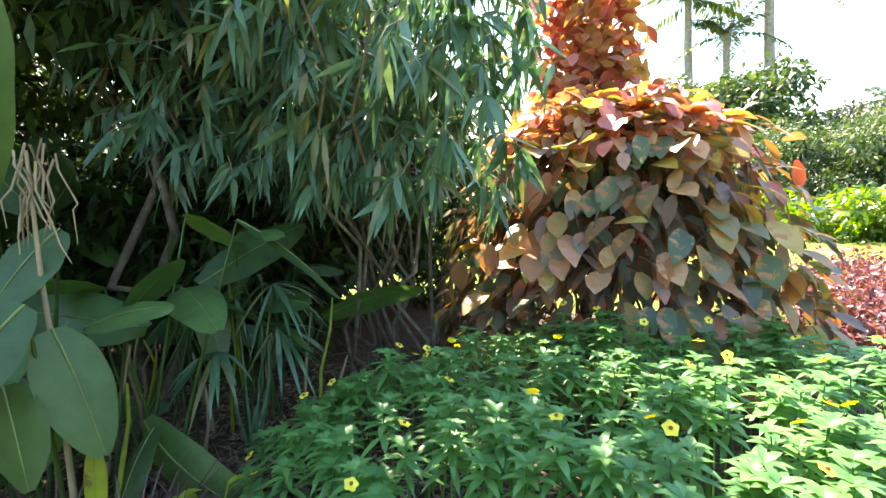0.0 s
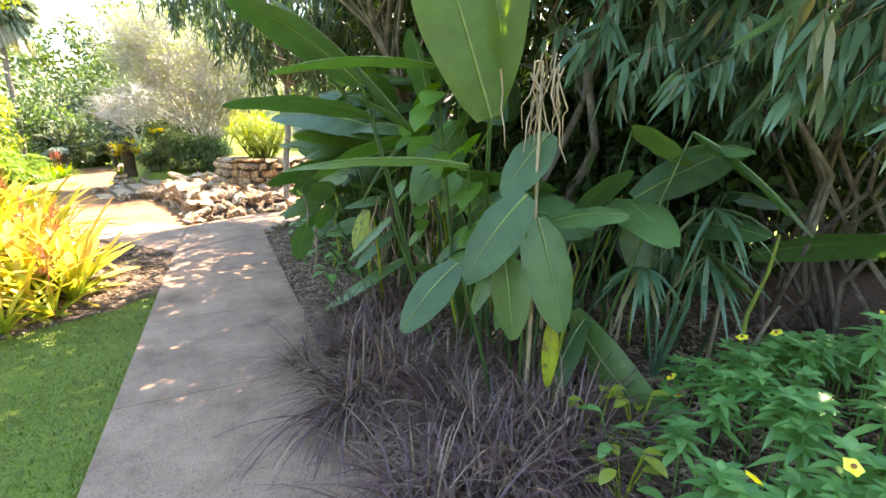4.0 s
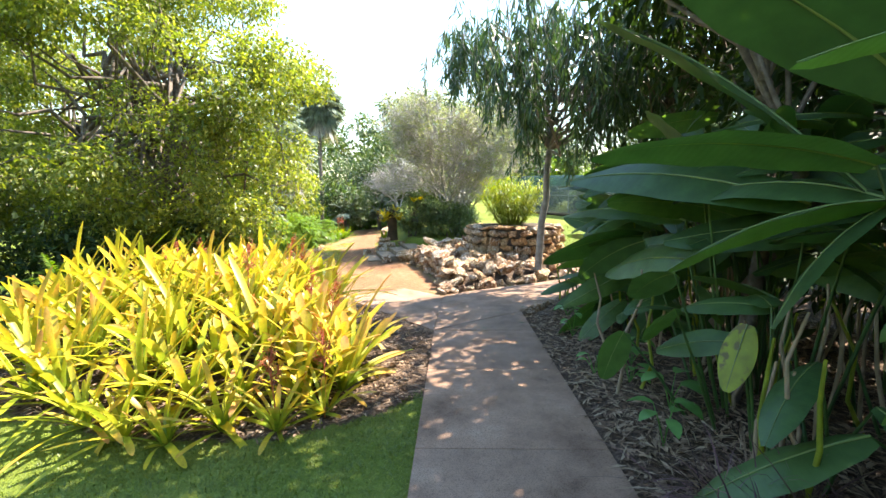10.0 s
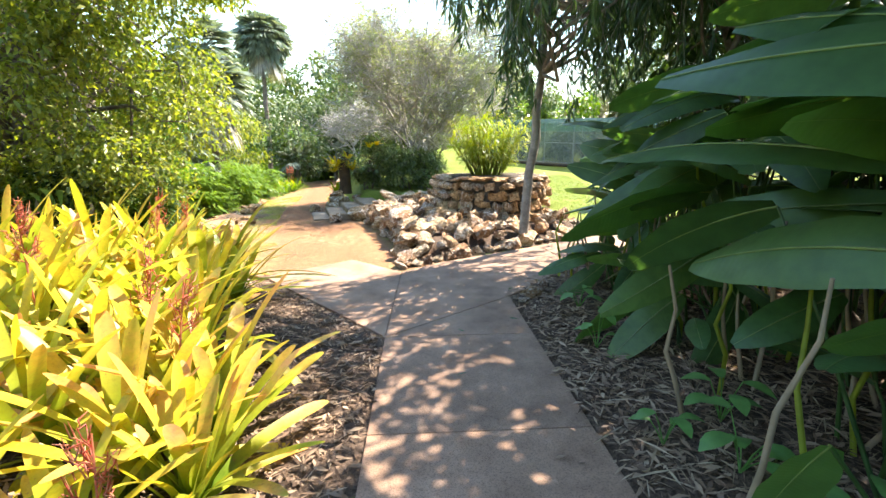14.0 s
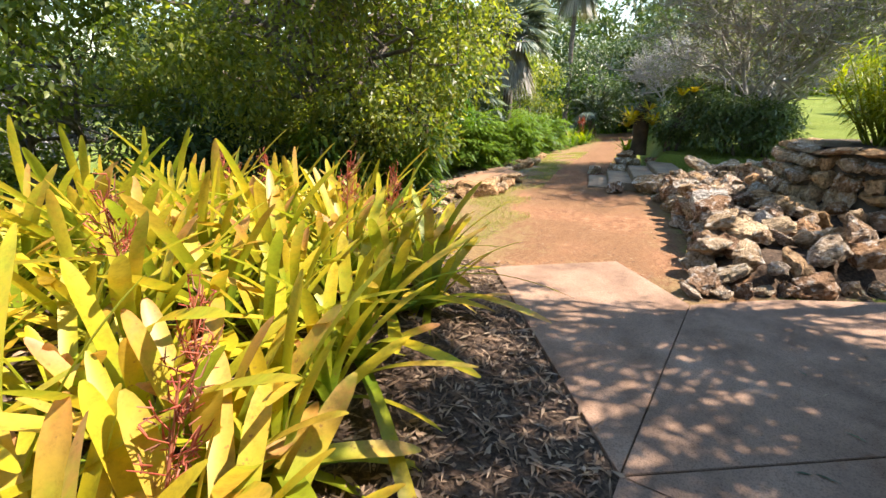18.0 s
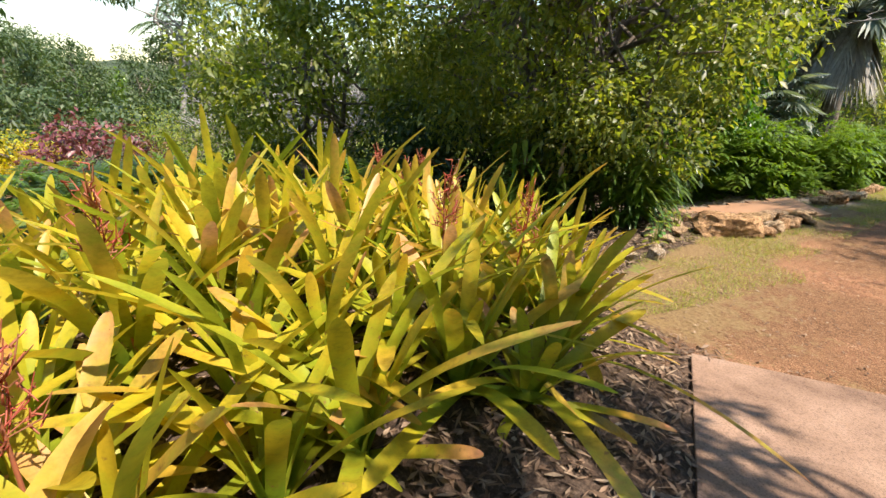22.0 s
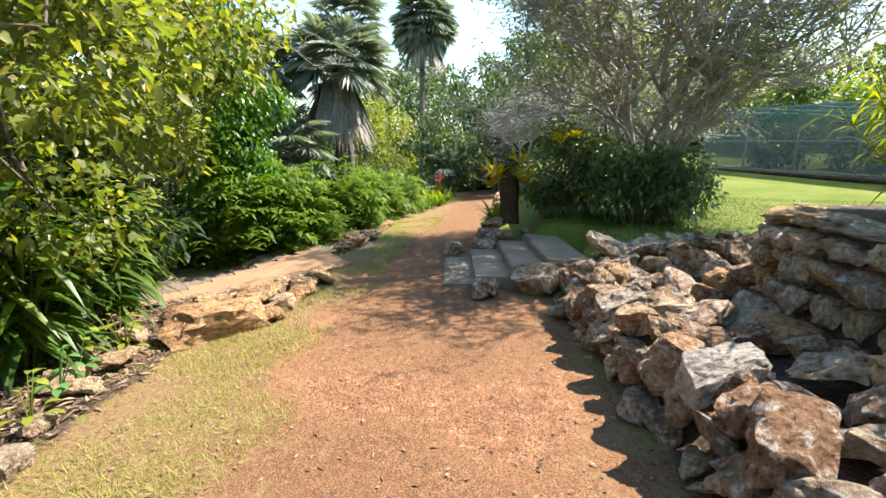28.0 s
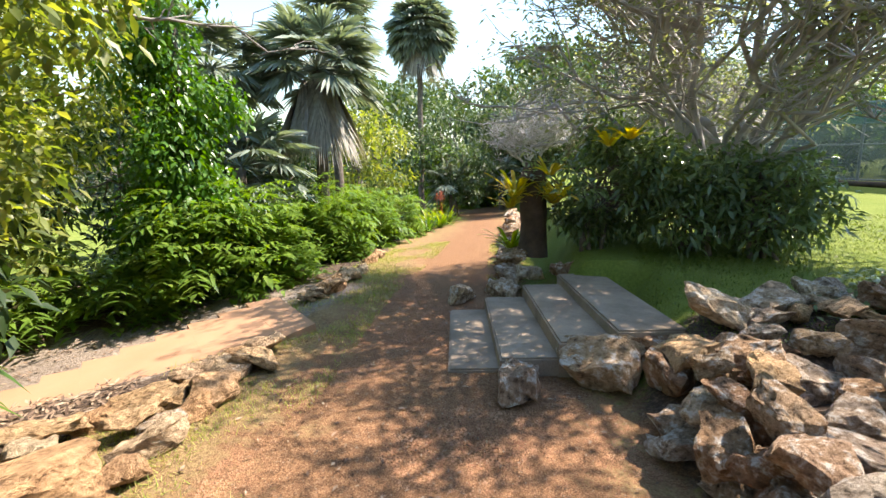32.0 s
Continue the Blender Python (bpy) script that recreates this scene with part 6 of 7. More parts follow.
# -- cane palm in the planter --
r = R(241)
cane = thing("cane_palm", 1.35, 11.5, 1.0, "bushy bright yellow-green cane palm in the stone planter", "palm")
Ps, Ds = [], []
for k in range(84):
    a, out, hh = r.uniform(0, 6.28), r.uniform(0, 1) ** 0.6, r.uniform(0.85, 1.45)
    top = np.array([math.cos(a) * 0.95 * out, math.sin(a) * 0.95 * out, hh * (1.05 - 0.25 * out)])
    q = limb(r, (math.cos(a) * 0.26 * out, math.sin(a) * 0.26 * out, -0.03), top, 0.06, 6)
    V, F = tube(q, np.linspace(0.012, 0.005, 6), 5)
    part_of("cane", mesh_of("cane", V, F, L_LIME, True), cane)
    m = 34
    s_ = r.uniform(0.25, 1.0, m)
    Ps.append(np.stack([np.interp(s_, np.linspace(0, 1, 6), q[:, i]) for i in range(3)], 1))
    b = r.uniform(0, 6.28, m)
    Ds.append(np.stack([np.cos(b) + 0.5 * math.cos(a), np.sin(b) + 0.5 * math.sin(a), r.uniform(0.1, 1.2, m)], 1))
P, D = np.concatenate(Ps), np.concatenate(Ds)
n = len(P)
V, F = ribbons(P, D, r.uniform(0.16, 0.32, n), r.uniform(0.014, 0.026, n), r.uniform(0.2, 0.9, n), "lance", 3, 0.1)
part_of("foliage", mesh_of("foliage", V, F, L_LIME), cane, "", None, "stuff")

# -- netted enclosure on the lawn --
cage = thing("shade_house", 2.75, 24.7, 0, "long low shade house of green netting on a steel frame", "enclosure")
A, B = np.array([0.0, 0.0]), np.array([6.6, -9.2])
BK = np.array([5.5, 3.9])


def cage_pt(s, back, z):
    p = A + (B - A) * s + BK * back
    base_z = 1.22 - 0.5 * s + 0.15 * back
    return np.array([p[0], p[1], base_z + z])


def bar(p, q, rad, name="rail", mat=STEEL):
    V, F = tube(np.stack([p, (p + q) / 2, q]), [rad] * 3, 6)
    part_of(name, mesh_of(name, V, F, mat, True), cage)


for back in (0, 1):
    for k in range(9):
        bar(cage_pt(k / 8, back, -0.2), cage_pt(k / 8, back, 1.8), 0.03, "post")
    for z in (0.12, 0.9, 1.35, 1.8):
        bar(cage_pt(0, back, z), cage_pt(1, back, z), 0.022)
for k in range(9):
    bar(cage_pt(k / 8, 0, 1.8), cage_pt(k / 8, 1, 1.8), 0.022, "roof_bar")


def net_panel(corners, name, mat, lab, sag=0.05, nu=10, nv=4):
    """One sheet of shade cloth between four corners, sagging a little."""
    a, b, c, d = corners
    u, v = np.meshgrid(np.linspace(0, 1, nu + 1), np.linspace(0, 1, nv + 1), indexing="ij")
    u, v = u[..., None], v[..., None]
    P = a * (1 - u) * (1 - v) + b * u * (1 - v) + c * u * v + d * (1 - u) * v
    P = P - np.array([0.35, 0.25, 0.6]) * sag * 16 * (u * (1 - u) * v * (1 - v))
    i, j = np.meshgrid(np.arange(nu), np.arange(nv), indexing="ij")
    F = np.stack([i * (nv + 1) + j, (i + 1) * (nv + 1) + j, (i + 1) * (nv + 1) + j + 1, i * (nv + 1) + j + 1], -1).reshape(-1, 4)
    part_of(name, mesh_of(name, P.reshape(-1, 3), F, mat, True), cage, lab)


for k in range(8):
    s0, s1 = k / 8, (k + 1) / 8
    net_panel((cage_pt(s0, -0.006, 0.1), cage_pt(s1, -0.006, 0.1), cage_pt(s1, -0.006, 1.36), cage_pt(s0, -0.006, 1.36)), "net_panel", NET, "dark see-through shade cloth")
    net_panel((cage_pt(s0, -0.01, 1.34), cage_pt(s1, -0.01, 1.34), cage_pt(s1, -0.01, 1.82), cage_pt(s0, -0.01, 1.82)), "valance", NET_TOP, "teal shade cloth along the roof edge")
    net_panel((cage_pt(s0, 0, 1.83), cage_pt(s1, 0, 1.83), cage_pt(s1, 1, 1.84), cage_pt(s0, 1, 1.84)), "roof_net", NET_TOP, "teal roof cloth", 0.12)
    net_panel((cage_pt(s0, 1, 0.1), cage_pt(s1, 1, 0.1), cage_pt(s1, 1, 1.8), cage_pt(s0, 1, 1.8)), "net_panel", NET, "dark see-through shade cloth")
net_panel((cage_pt(0, 0, 0.1), cage_pt(0, 1, 0.1), cage_pt(0, 1, 1.8), cage_pt(0, 0, 1.8)), "net_panel", NET, "dark see-through shade cloth")
net_panel((cage_pt(1, 0, 0.1), cage_pt(1, 1, 0.1), cage_pt(1, 1, 1.8), cage_pt(1, 0, 1.8)), "net_panel", NET, "dark see-through shade cloth")
bar(cage_pt(0, -0.02, 0.03), cage_pt(1, -0.02, 0.03), 0.07, "sill", DARK_WOOD)

# -- shrubs seen across the lower garden --
def shrub(name, x, y, label, seed, h, rad, leaf, n, L, W, kind="lance", cat="shrub"):
    return build_tree(name, x, y, label, R(seed), h, (rad, rad, h * 0.45), 22, (rad * 0.25, rad * 0.45), n, L, W, leaf, BARK, 3, 0.025, 0.0, cat, kind, base=0.12, nlimb=8)


shrub("burgundy_shrub", -12.6, 2.3, "burgundy leaved shrub across the lower lawn", 301, 1.5, 1.2, L_RED, 2600, 0.14, 0.07)
shrub("burgundy_shrub", -15.5, -3.8, "burgundy leaved shrub across the lower lawn", 302, 1.4, 1.3, L_RED, 2400, 0.14, 0.07)
shrub("yellow_shrub", -15.0, 0.2, "yellow leaved shrub behind the far path", 303, 1.2, 1.2, L_YELLOW, 2200, 0.14, 0.06)
shrub("yellow_shrub", -14.8, -1.8, "yellow leaved shrub behind the far path", 304, 1.1, 1.0, L_YELLOW, 1800, 0.14, 0.06)
shrub("olive_shrub", -13.0, 4.8, "rounded fine-leaved olive green shrub", 305, 2.2, 1.7, L_LIME, 5200, 0.1, 0.02)
shrub("green_shrub", -17.5, -1.0, "leafy green shrub in the lower garden", 306, 2.4, 2.2, L_FAR, 4200, 0.2, 0.08)
shrub("green_shrub", -18.5, 2.5, "leafy green shrub in the lower garden", 307, 2.2, 2.2, L_FAR, 4200, 0.2, 0.08)
shrub("green_shrub", -8.9, 1.5, "small feathery green bush on the lower lawn", 308, 0.7, 0.5, L_VINE, 1400, 0.12, 0.02)
shrub("green_shrub", -8.3, -0.4, "small feathery green bush on the lower lawn", 309, 0.6, 0.6, L_VINE, 1400, 0.12, 0.02)
for k, (x, y) in enumerate(((-6.3, 3.8), (-6.9, 3.5), (-6.6, 4.4), (-7.4, 4.2), (-6.0, 4.9), (-5.5, 6.9), (-7.2, 3.0))):
    fern(x, y, 34, 0.95, L_FERN, "low spreading fern below the strap-leaf bed", zscale=0.3)
for k, (s_, b_) in enumerate(((0.08, 0.3), (0.22, 0.5), (0.36, 0.3), (0.5, 0.55), (0.64, 0.3), (0.78, 0.5), (0.92, 0.3), (0.3, 0.8), (0.6, 0.85))):
    p = cage_pt(s_, b_, 0) + [2.75, 24.7, 0]
    shrub("nursery_shrub", p[0], p[1], "dark potted shrub growing inside the shade house", 331 + k, 1.25, 0.7, L_DARK, 900, 0.2, 0.08)
build_tree("tall_tree", -27.0, 2.6, "tall open-crowned tree with a pale trunk among the palms", R(345), 9.5, (2.4, 2.4, 2.6), 26, (0.5, 0.9), 3600, 0.26, 0.1, L_FAR, BARK_GREY, 1, 0.16, nlimb=14, base=3.2)
twiggy_tree(-14.5, 8.2, "bare grey twiggy tree below the garden", 310, 3.4, 2.6, L_FARGREY, 1500, 5)
twiggy_tree(-17.0, 6.0, "bare grey twiggy tree below the garden", 311, 3.2, 2.6, L_FARGREY, 1500, 5)
for k, (x, y) in enumerate(((6.4, -3.9), (7.6, -4.2), (7.0, -4.9), (8.6, -4.9), (5.7, -3.2))):
    shrub("burgundy_shrub", x, y, "low mounded burgundy and pink shrub by the lawn", 320 + k, 0.75, 0.7, L_RED, 2200, 0.08, 0.04)

# -- distance: wooded rim and palms --
far_protos = []
for k, (leaf, h, c, L) in enumerate(((L_FAR, 9, (4.5, 4.5, 3.6), 0.5), (L_FAR, 12, (5.5, 5.5, 4.2), 0.55), (L_FARGREY, 8, (5, 5, 3), 0.45), (L_FERN, 7, (4, 4, 3), 0.5))):
    t = build_tree("far_tree", -60 - 9 * k, 60, "leafy tree in the distant woodland", R(340 + k), h, c, 40, (0.9, 1.6), 3400, L * 1.1, L * 0.46, leaf, BARK, 1, 0.25, group="far trees", fold=0.0, nlimb=8, base=0.8)
    far_protos.append(t)
r = R(350)
for k in range(110):
    a = radians(360 * k / 55 + r.uniform(-2, 2))
    dist = r.uniform(40, 52) if k < 55 else r.uniform(62, 80)
    x, y = dist * math.sin(a), 8 + dist * math.cos(a)
    z = gz(x, y)
    copy_thing(far_protos[int(r.integers(4))], pose(x, y, z - 1.5, 0, 0, r.uniform(0, 360)) @ Matrix.Scale((1.0 if k < 55 else 1.5) * (0.62 if x < -25 and -25 < y < 30 else 1.0), 4))
for k in range(14):
    x, y = -8 + 1.3 * k + r.uniform(-1, 1), 34 + r.uniform(-2, 6)
    copy_thing(far_protos[3 if k % 2 else 0], pose(x, y, gz(x, y) - 0.6, 0, 0, r.uniform(0, 360)) @ Matrix.Scale(0.6, 4))


def feather_palm(x, y, h, seed, label):
    r = R(seed)
    t = thing("royal_palm", x, y, gz(x, y) - 0.1, label, "palm", "royal palms")
    V, F = tube(limb(r, (0, 0, 0), (r.normal(0, 0.2), r.normal(0, 0.2), h), 0.01, 6), np.linspace(0.24, 0.15, 6), 8)
    part_of("trunk", mesh_of("trunk", V, F, BARK_GREY, True), t)
    P, D, LL = [], [], []
    for k in range(15):
        p, d, l = frond(r, (0, 0, h), r.uniform(0, 360), r.uniform(2.4, 3.2), math.radians(r.uniform(-5, 75)), r.uniform(0.35, 0.8))
        P.append(p), D.append(d), LL.append(l)
    P, D, LL = np.concatenate(P), np.concatenate(D), np.concatenate(LL)
    V, F = ribbons(P, D, LL * 1.1, 0.12, 0.6, "lance", 2, 0.0)
    part_of("foliage", mesh_of("foliage", V, F, L_FAR), t, "", None, "stuff")
    return t


rp = feather_palm(-42, 9.0, 9.5, 360, "tall royal palm in the distance")
r = R(361)
for x, y, s in ((-44, 10.5, 1.0), (-40, 4, 0.75), (-46, 3, 1.1), (-48, 0, 0.9), (-50, 6.5, 1.15), (-40, 13, 0.8), (-52, 13, 1.1), (44.1, -8.0, 1.95), (43.7, -10.5, 1.60), (42.9, -13.4, 2.10), (52, -16, 1.0), (50, -12, 0.9), (46, -20, 0.7), (58, -27, 1.2), (55, -32, 1.4), (60, -36, 1.5)):
    copy_thing(rp, pose(x, y, gz(x, y) - 0.1, 0, 0, r.uniform(0, 360)) @ Matrix.Scale(s, 4))
grove = [build_tree("far_tree", -60 - 9 * k, 72, "leafy tree beyond the lawn", R(370 + k), 8 + k, (4.5, 4.5, 3.4), 46, (0.8, 1.4), 7000, 0.34, 0.14, (L_FAR, L_FARGREY)[k], BARK, 1, 0.22, group="far trees", fold=0.0, nlimb=8, base=0.8) for k in range(2)]
for k, (x, y, s) in enumerate(((-27.5, -7.7, 0.73), (-29.0, -6.6, 0.75), (-34.2, -6.9, 0.73), (-40.5, -6.8, 0.79), (-43.7, -1.7, 0.79), (-47.1, 1.4, 0.82), (-45.2, 5.7, 0.91), (-41.9, 9.7, 0.92), (-39.2, 13.5, 0.97))):
    copy_thing(grove[k % 2 if k > 3 else 0], pose(x, y, gz(x, y) - 0.8, 0, 0, 67 * k) @ Matrix.Scale(s, 4))
for k in range(13):
    a, d = radians(4 - 3.3 * k), 30 + 6 * ((k * 7) % 3)
    x, y = 0.65 + d * math.cos(a), -1.27 + d * math.sin(a)
    copy_thing(grove[1 if k % 3 == 2 else 0], pose(x, y, gz(x, y) - 0.8, 0, 0, r.uniform(0, 360)) @ Matrix.Scale(0.82 + 0.1 * (k % 3), 4))
for k in range(22):
    a = k / 21
    x, y = 24 + 3 * math.sin(a * 9), -24 + 22 * a
    copy_thing(far_protos[3], pose(x, y, gz(x, y) - 2.2, 0, 0, r.uniform(0, 360)) @ Matrix.Scale(0.62, 4))

FAR_WOOD = solid_mat("far_woodland", [(0.3, (0.05, 0.075, 0.045)), (0.5, (0.085, 0.115, 0.06)), (0.7, (0.14, 0.16, 0.09))], 0.35, 0.95, 1.6, 1.0, 0.0, "Object", 0.6, 1.0)
na, nh = 240, 9
th = np.linspace(0, 2 * np.pi, na, endpoint=False)
RV = []
for j in range(nh):
    f = j / (nh - 1)
    top = np.array([7.0 + 5.0 * noise.noise(Vector((math.cos(a) * 3, math.sin(a) * 3, 0))) + 2.0 * noise.noise(Vector((math.cos(a) * 17, math.sin(a) * 17, 3))) + 1.2 * noise.noise(Vector((math.cos(a) * 45, math.sin(a) * 45, 7))) for a in th])
    rad = 96 + 26 * f + np.array([3 * noise.noise(Vector((math.cos(a) * 30, math.sin(a) * 30, j * 1.7))) for a in th])
    RV.append(np.stack([rad * np.sin(th), 8 + rad * np.cos(th), -3 + (top + 3) * math.sin(f * 1.57)], 1))
RV = np.concatenate(RV)
jj, kk = np.meshgrid(np.arange(nh - 1), np.arange(na), indexing="ij")
RF = np.stack([jj * na + kk, jj * na + (kk + 1) % na, (jj + 1) * na + (kk + 1) % na, (jj + 1) * na + kk], -1).reshape(-1, 4)
tagged(new("backdrop", mesh_of("backdrop", RV, RF, FAR_WOOD, True)), "low wooded hills round the garden", "hills", "", "structure")

# -- small growth and dead leaves round the beds --
leaf_between(front, (-0.20, -0.48, 0.70), (-0.24, -0.52, 0.36), 0.06, L_YELLOWING, 0.05, "withered yellow leaf")
r = R(701)
sv = []
for k in range(16):
    b = np.array([-0.26 + r.normal(0, 0.06), -0.37 + r.normal(0, 0.06), 1.84 + r.uniform(-0.08, 0.08)])
    sv.append(tube(limb(r, b, b + [r.normal(0, 0.04), r.normal(0, 0.04), -r.uniform(0.2, 0.42)], 0.2, 5), [0.006, 0.005, 0.005, 0.004, 0.002], 4))
sv.append(tube(limb(r, (-0.2, -0.3, 0.0), (-0.26, -0.37, 1.86), 0.03, 5), [0.014, 0.012, 0.011, 0.009, 0.006], 5))
V, F = join(*sv)
part_of("withered_flower", mesh_of("withered_flower", V, F, L_STRAW), front, "dangling straw-brown withered flower head")


b0, b1, b2 = np.array([0.2, 1.6, 3.9]), np.array([0.3, 3.3, 3.15]), np.array([1.5, 4.5, 3.0])
twigs = [(limb(r, b0, b1, 0.15, 6), 0.035, 0.022), (limb(r, b1, b2, 0.2, 7), 0.022, 0.006)]
for k in range(16):
    q = twigs[1][0][int(r.integers(0, 7))]
    twigs.append((limb(r, q, q + [r.normal(0.1, 0.35), r.normal(0.2, 0.35), r.normal(0.1, 0.25)], 0.3, 5), 0.009, 0.003))
V, F = join(*[tube(p, np.linspace(a, b, len(p)), 5) for p, a, b in twigs])
part_of("bare_branch", mesh_of("bare_branch", V, F, BARK_GREY, True), bed_tree, "bare crooked grey branch")


palm_tuft = thing("bamboo_palm", 2.65, 0.75, 0.05, "small dark palm with narrow drooping leaflets in the shade", "palm")
r = R(705)
for k in range(7):
    a = r.uniform(0, 6.28)
    e_ = np.array([math.cos(a) * 0.18, math.sin(a) * 0.18, r.uniform(0.75, 1.25)])
    V, F = tube(limb(r, (0, 0, 0), e_, 0.08, 5), [0.012, 0.01, 0.009, 0.007, 0.005], 5)
    part_of("cane", mesh_of("cane", V, F, L_BAMBOO, True), palm_tuft)
    m = 15
    D = unit(np.stack([np.cos(a) + r.normal(0, 0.7, m), np.sin(a) + r.normal(0, 0.7, m), r.uniform(-0.9, 0.35, m)], 1))
    V, F = ribbons(np.repeat(e_[None], m, 0), D, r.uniform(0.24, 0.4, m), r.uniform(0.022, 0.036, m), 0.5, "lance", 4, 0.15)
    part_of("leaf_fan", mesh_of("leaf_fan", V, F, L_BAMBOO), palm_tuft)


def climbing_vine(x, y, h, n, seed):
    """A thin stem up into the clump, with heart-shaped leaves along it."""
    r = R(seed)
    t = thing("climbing_vine", x, y, gz(x, y), "climbing vine with glossy heart-shaped green leaves", "vine", "climbing vines")
    path_ = limb(r, (0.3, 0.1, 0), (0, 0, h), 0.2, 8)
    V, F = tube(path_, np.linspace(0.008, 0.004, 8), 5)
    part_of("stem", mesh_of("stem", V, F, L_GINGER, True), t)
    for k in range(n):
        s = 0.3 + 0.7 * k / n
        b = np.array([np.interp(s, np.linspace(0, 1, 8), path_[:, i]) for i in range(3)])
        a = math.pi + r.normal(0, 0.9)
        L = r.uniform(0.13, 0.2)
        V, F = ribbons([b + [math.cos(a) * 0.06, math.sin(a) * 0.06, 0.02]], [(math.cos(a), math.sin(a), r.uniform(-0.9, 0.0))], [L], [L * 0.72], [0.3], "heart", 6, 0.15, [r.uniform(-0.4, 0.4)])
        part_of("leaf", mesh_of("leaf", V, F, L_VINE, True), t)


for k, (x, y, h, n) in enumerate(((1.62, 1.42, 1.75, 18), (1.68, 1.15, 1.5, 14), (1.75, 1.75, 2.1, 18), (1.7, 2.3, 1.6, 12))):
    climbing_vine(x, y, h, n, 760 + k)


def seedling(x, y, n, L, mat, label, seed, name="seedling"):
    r = R(seed)
    t = thing(name, x, y, gz(x, y), label, "plant", "bed weeds")
    for k in range(n):
        a, h = k * 2.4 + r.uniform(-0.4, 0.4), r.uniform(0.08, 0.3)
        b = np.array([math.cos(a) * 0.07, math.sin(a) * 0.07, h])
        V, F = tube(np.stack([(0, 0, 0), b * [0.5, 0.5, 0.6], b]), [0.005, 0.004, 0.003], 4)
        part_of("stalk", mesh_of("stalk", V, F, mat, True), t)
        V, F = ribbons([b], [(math.cos(a), math.sin(a), 0.3)], [L * r.uniform(0.8, 1.2)], [L * 0.55], [0.5], "heart", 5, 0.15)
        part_of("leaf", mesh_of("leaf", V, F, mat, True), t)


for k, (x, y, n, ln) in enumerate(((1.41, 4.25, 6, 0.17), (1.2, 4.5, 5, 0.12), (1.56, 4.6, 6, 0.16), (1.5, 3.75, 6, 0.2), (1.3, 5.6, 5, 0.13), (1.45, 6.4, 6, 0.15), (1.25, 3.3, 5, 0.15), (2.3, 7.6, 6, 0.16))):
    seedling(x, y, n, ln, L_HERB, "low broad-leaved green seedling in the mulch", 710 + k)
for k, (x, y) in enumerate(((-3.95, 9.95), (-4.1, 10.1), (-4.0, 10.3), (-3.8, 9.75), (-4.25, 10.45), (-3.62, 9.5))):
    seedling(x, y, 9, 0.08, L_LIME if k % 3 else L_HERB, "small light green weed among the border stones", 750 + k, "weed")
for k, (x, y) in enumerate(((1.79, 0.27), (1.83, 0.42), (1.91, 0.18), (1.68, 0.12), (1.72, -0.1), (2.0, 0.34))):
    seedling(x, y, 7, 0.09, L_LIME if k % 2 else L_HERB, "trailing vine with small heart-shaped light green leaves", 730 + k, "trailing_vine")
for k in range(14):
    x, y = r.uniform(-0.4, 2.6), r.uniform(13.2, 14.3)
    t = thing("ground_cover", x, y, gz(x, y), "low mat of dark green ground cover on the lawn's edge", "plant", "ground cover")
    m = 260
    P = np.column_stack([r.normal(0, 0.2, m), r.normal(0, 0.14, m), r.uniform(0.02, 0.12, m)])
    V, F = ribbons(P, rand_dirs(m, r, -0.1, 0.8), r.uniform(0.05, 0.1, m), r.uniform(0.025, 0.045, m), 0.3, "oval", 2, 0.15)
    part_of("foliage", mesh_of("foliage", V, F, L_SHRUB), t, "", None, "stuff")

# ---- litter, blades and pebbles ----
def scatter(r, n, poly, lo, hi, keep=None):
    poly = np.asarray(poly)
    P = np.stack([r.uniform(lo[0], hi[0], n), r.uniform(lo[1], hi[1], n)], 1)
    P = P[poly_dist(P[:, 0], P[:, 1], poly) > 0]
    if keep is not None:
        P = P[keep(P[:, 0], P[:, 1])]
    return np.column_stack([P, ground_z(P[:, 0], P[:, 1])])


def litter(name, P, L, W, mat, label, tilt=0.25, droop=0.1, rise=0.015):
    n = len(P)
    D = rand_dirs(n, rng, -tilt * 0.4, tilt)
    V, F = ribbons(P + [0, 0, rise], D, rng.uniform(*L, n), rng.uniform(*W, n), droop, "lance", 2, 0.25, rng.uniform(-0.6, 0.6, n))
    return tagged(new(name, mesh_of(name, V, F, mat)), label, "leaf litter", "", "stuff")


off_path = lambda x, y: poly_dist(x, y, PATH_POLY) < -0.02
litter("leaf_litter", scatter(rng, 40000, BED_RIGHT, (0.9, -1), (4.2, 9.2), off_path), (0.03, 0.13), (0.009, 0.028), L_LITTER, "brown dry bamboo and heliconia leaf litter", 0.4)
litter("leaf_litter", scatter(rng, 52000, BED_BROM, (-5.6, 2.7), (-0.1, 12.5), off_path), (0.025, 0.11), (0.008, 0.024), L_LITTER, "brown dry leaf litter under the strap plants", 0.4)
litter("leaf_litter", scatter(rng, 3000, DRY, (-5, 7), (0, 16), off_path), (0.02, 0.05), (0.008, 0.018), L_LITTER, "scattered dead leaves on the gravel", 0.2)
litter("leaf_litter", scatter(rng, 14000, GRAVEL, (-5, 8), (0, 16), off_path), (0.008, 0.026), (0.003, 0.007), L_LITTER, "tiny dry leaf fragments on the gravel", 0.3, 0.1, 0.004)
litter("leaf_litter", scatter(rng, 3200, BED_RIGHT, (0.9, -1), (4.5, 9.5), off_path), (0.10, 0.34), (0.005, 0.012), L_STRAW, "pale dry stalks lying on the mulch", 0.35, 0.1, 0.03)
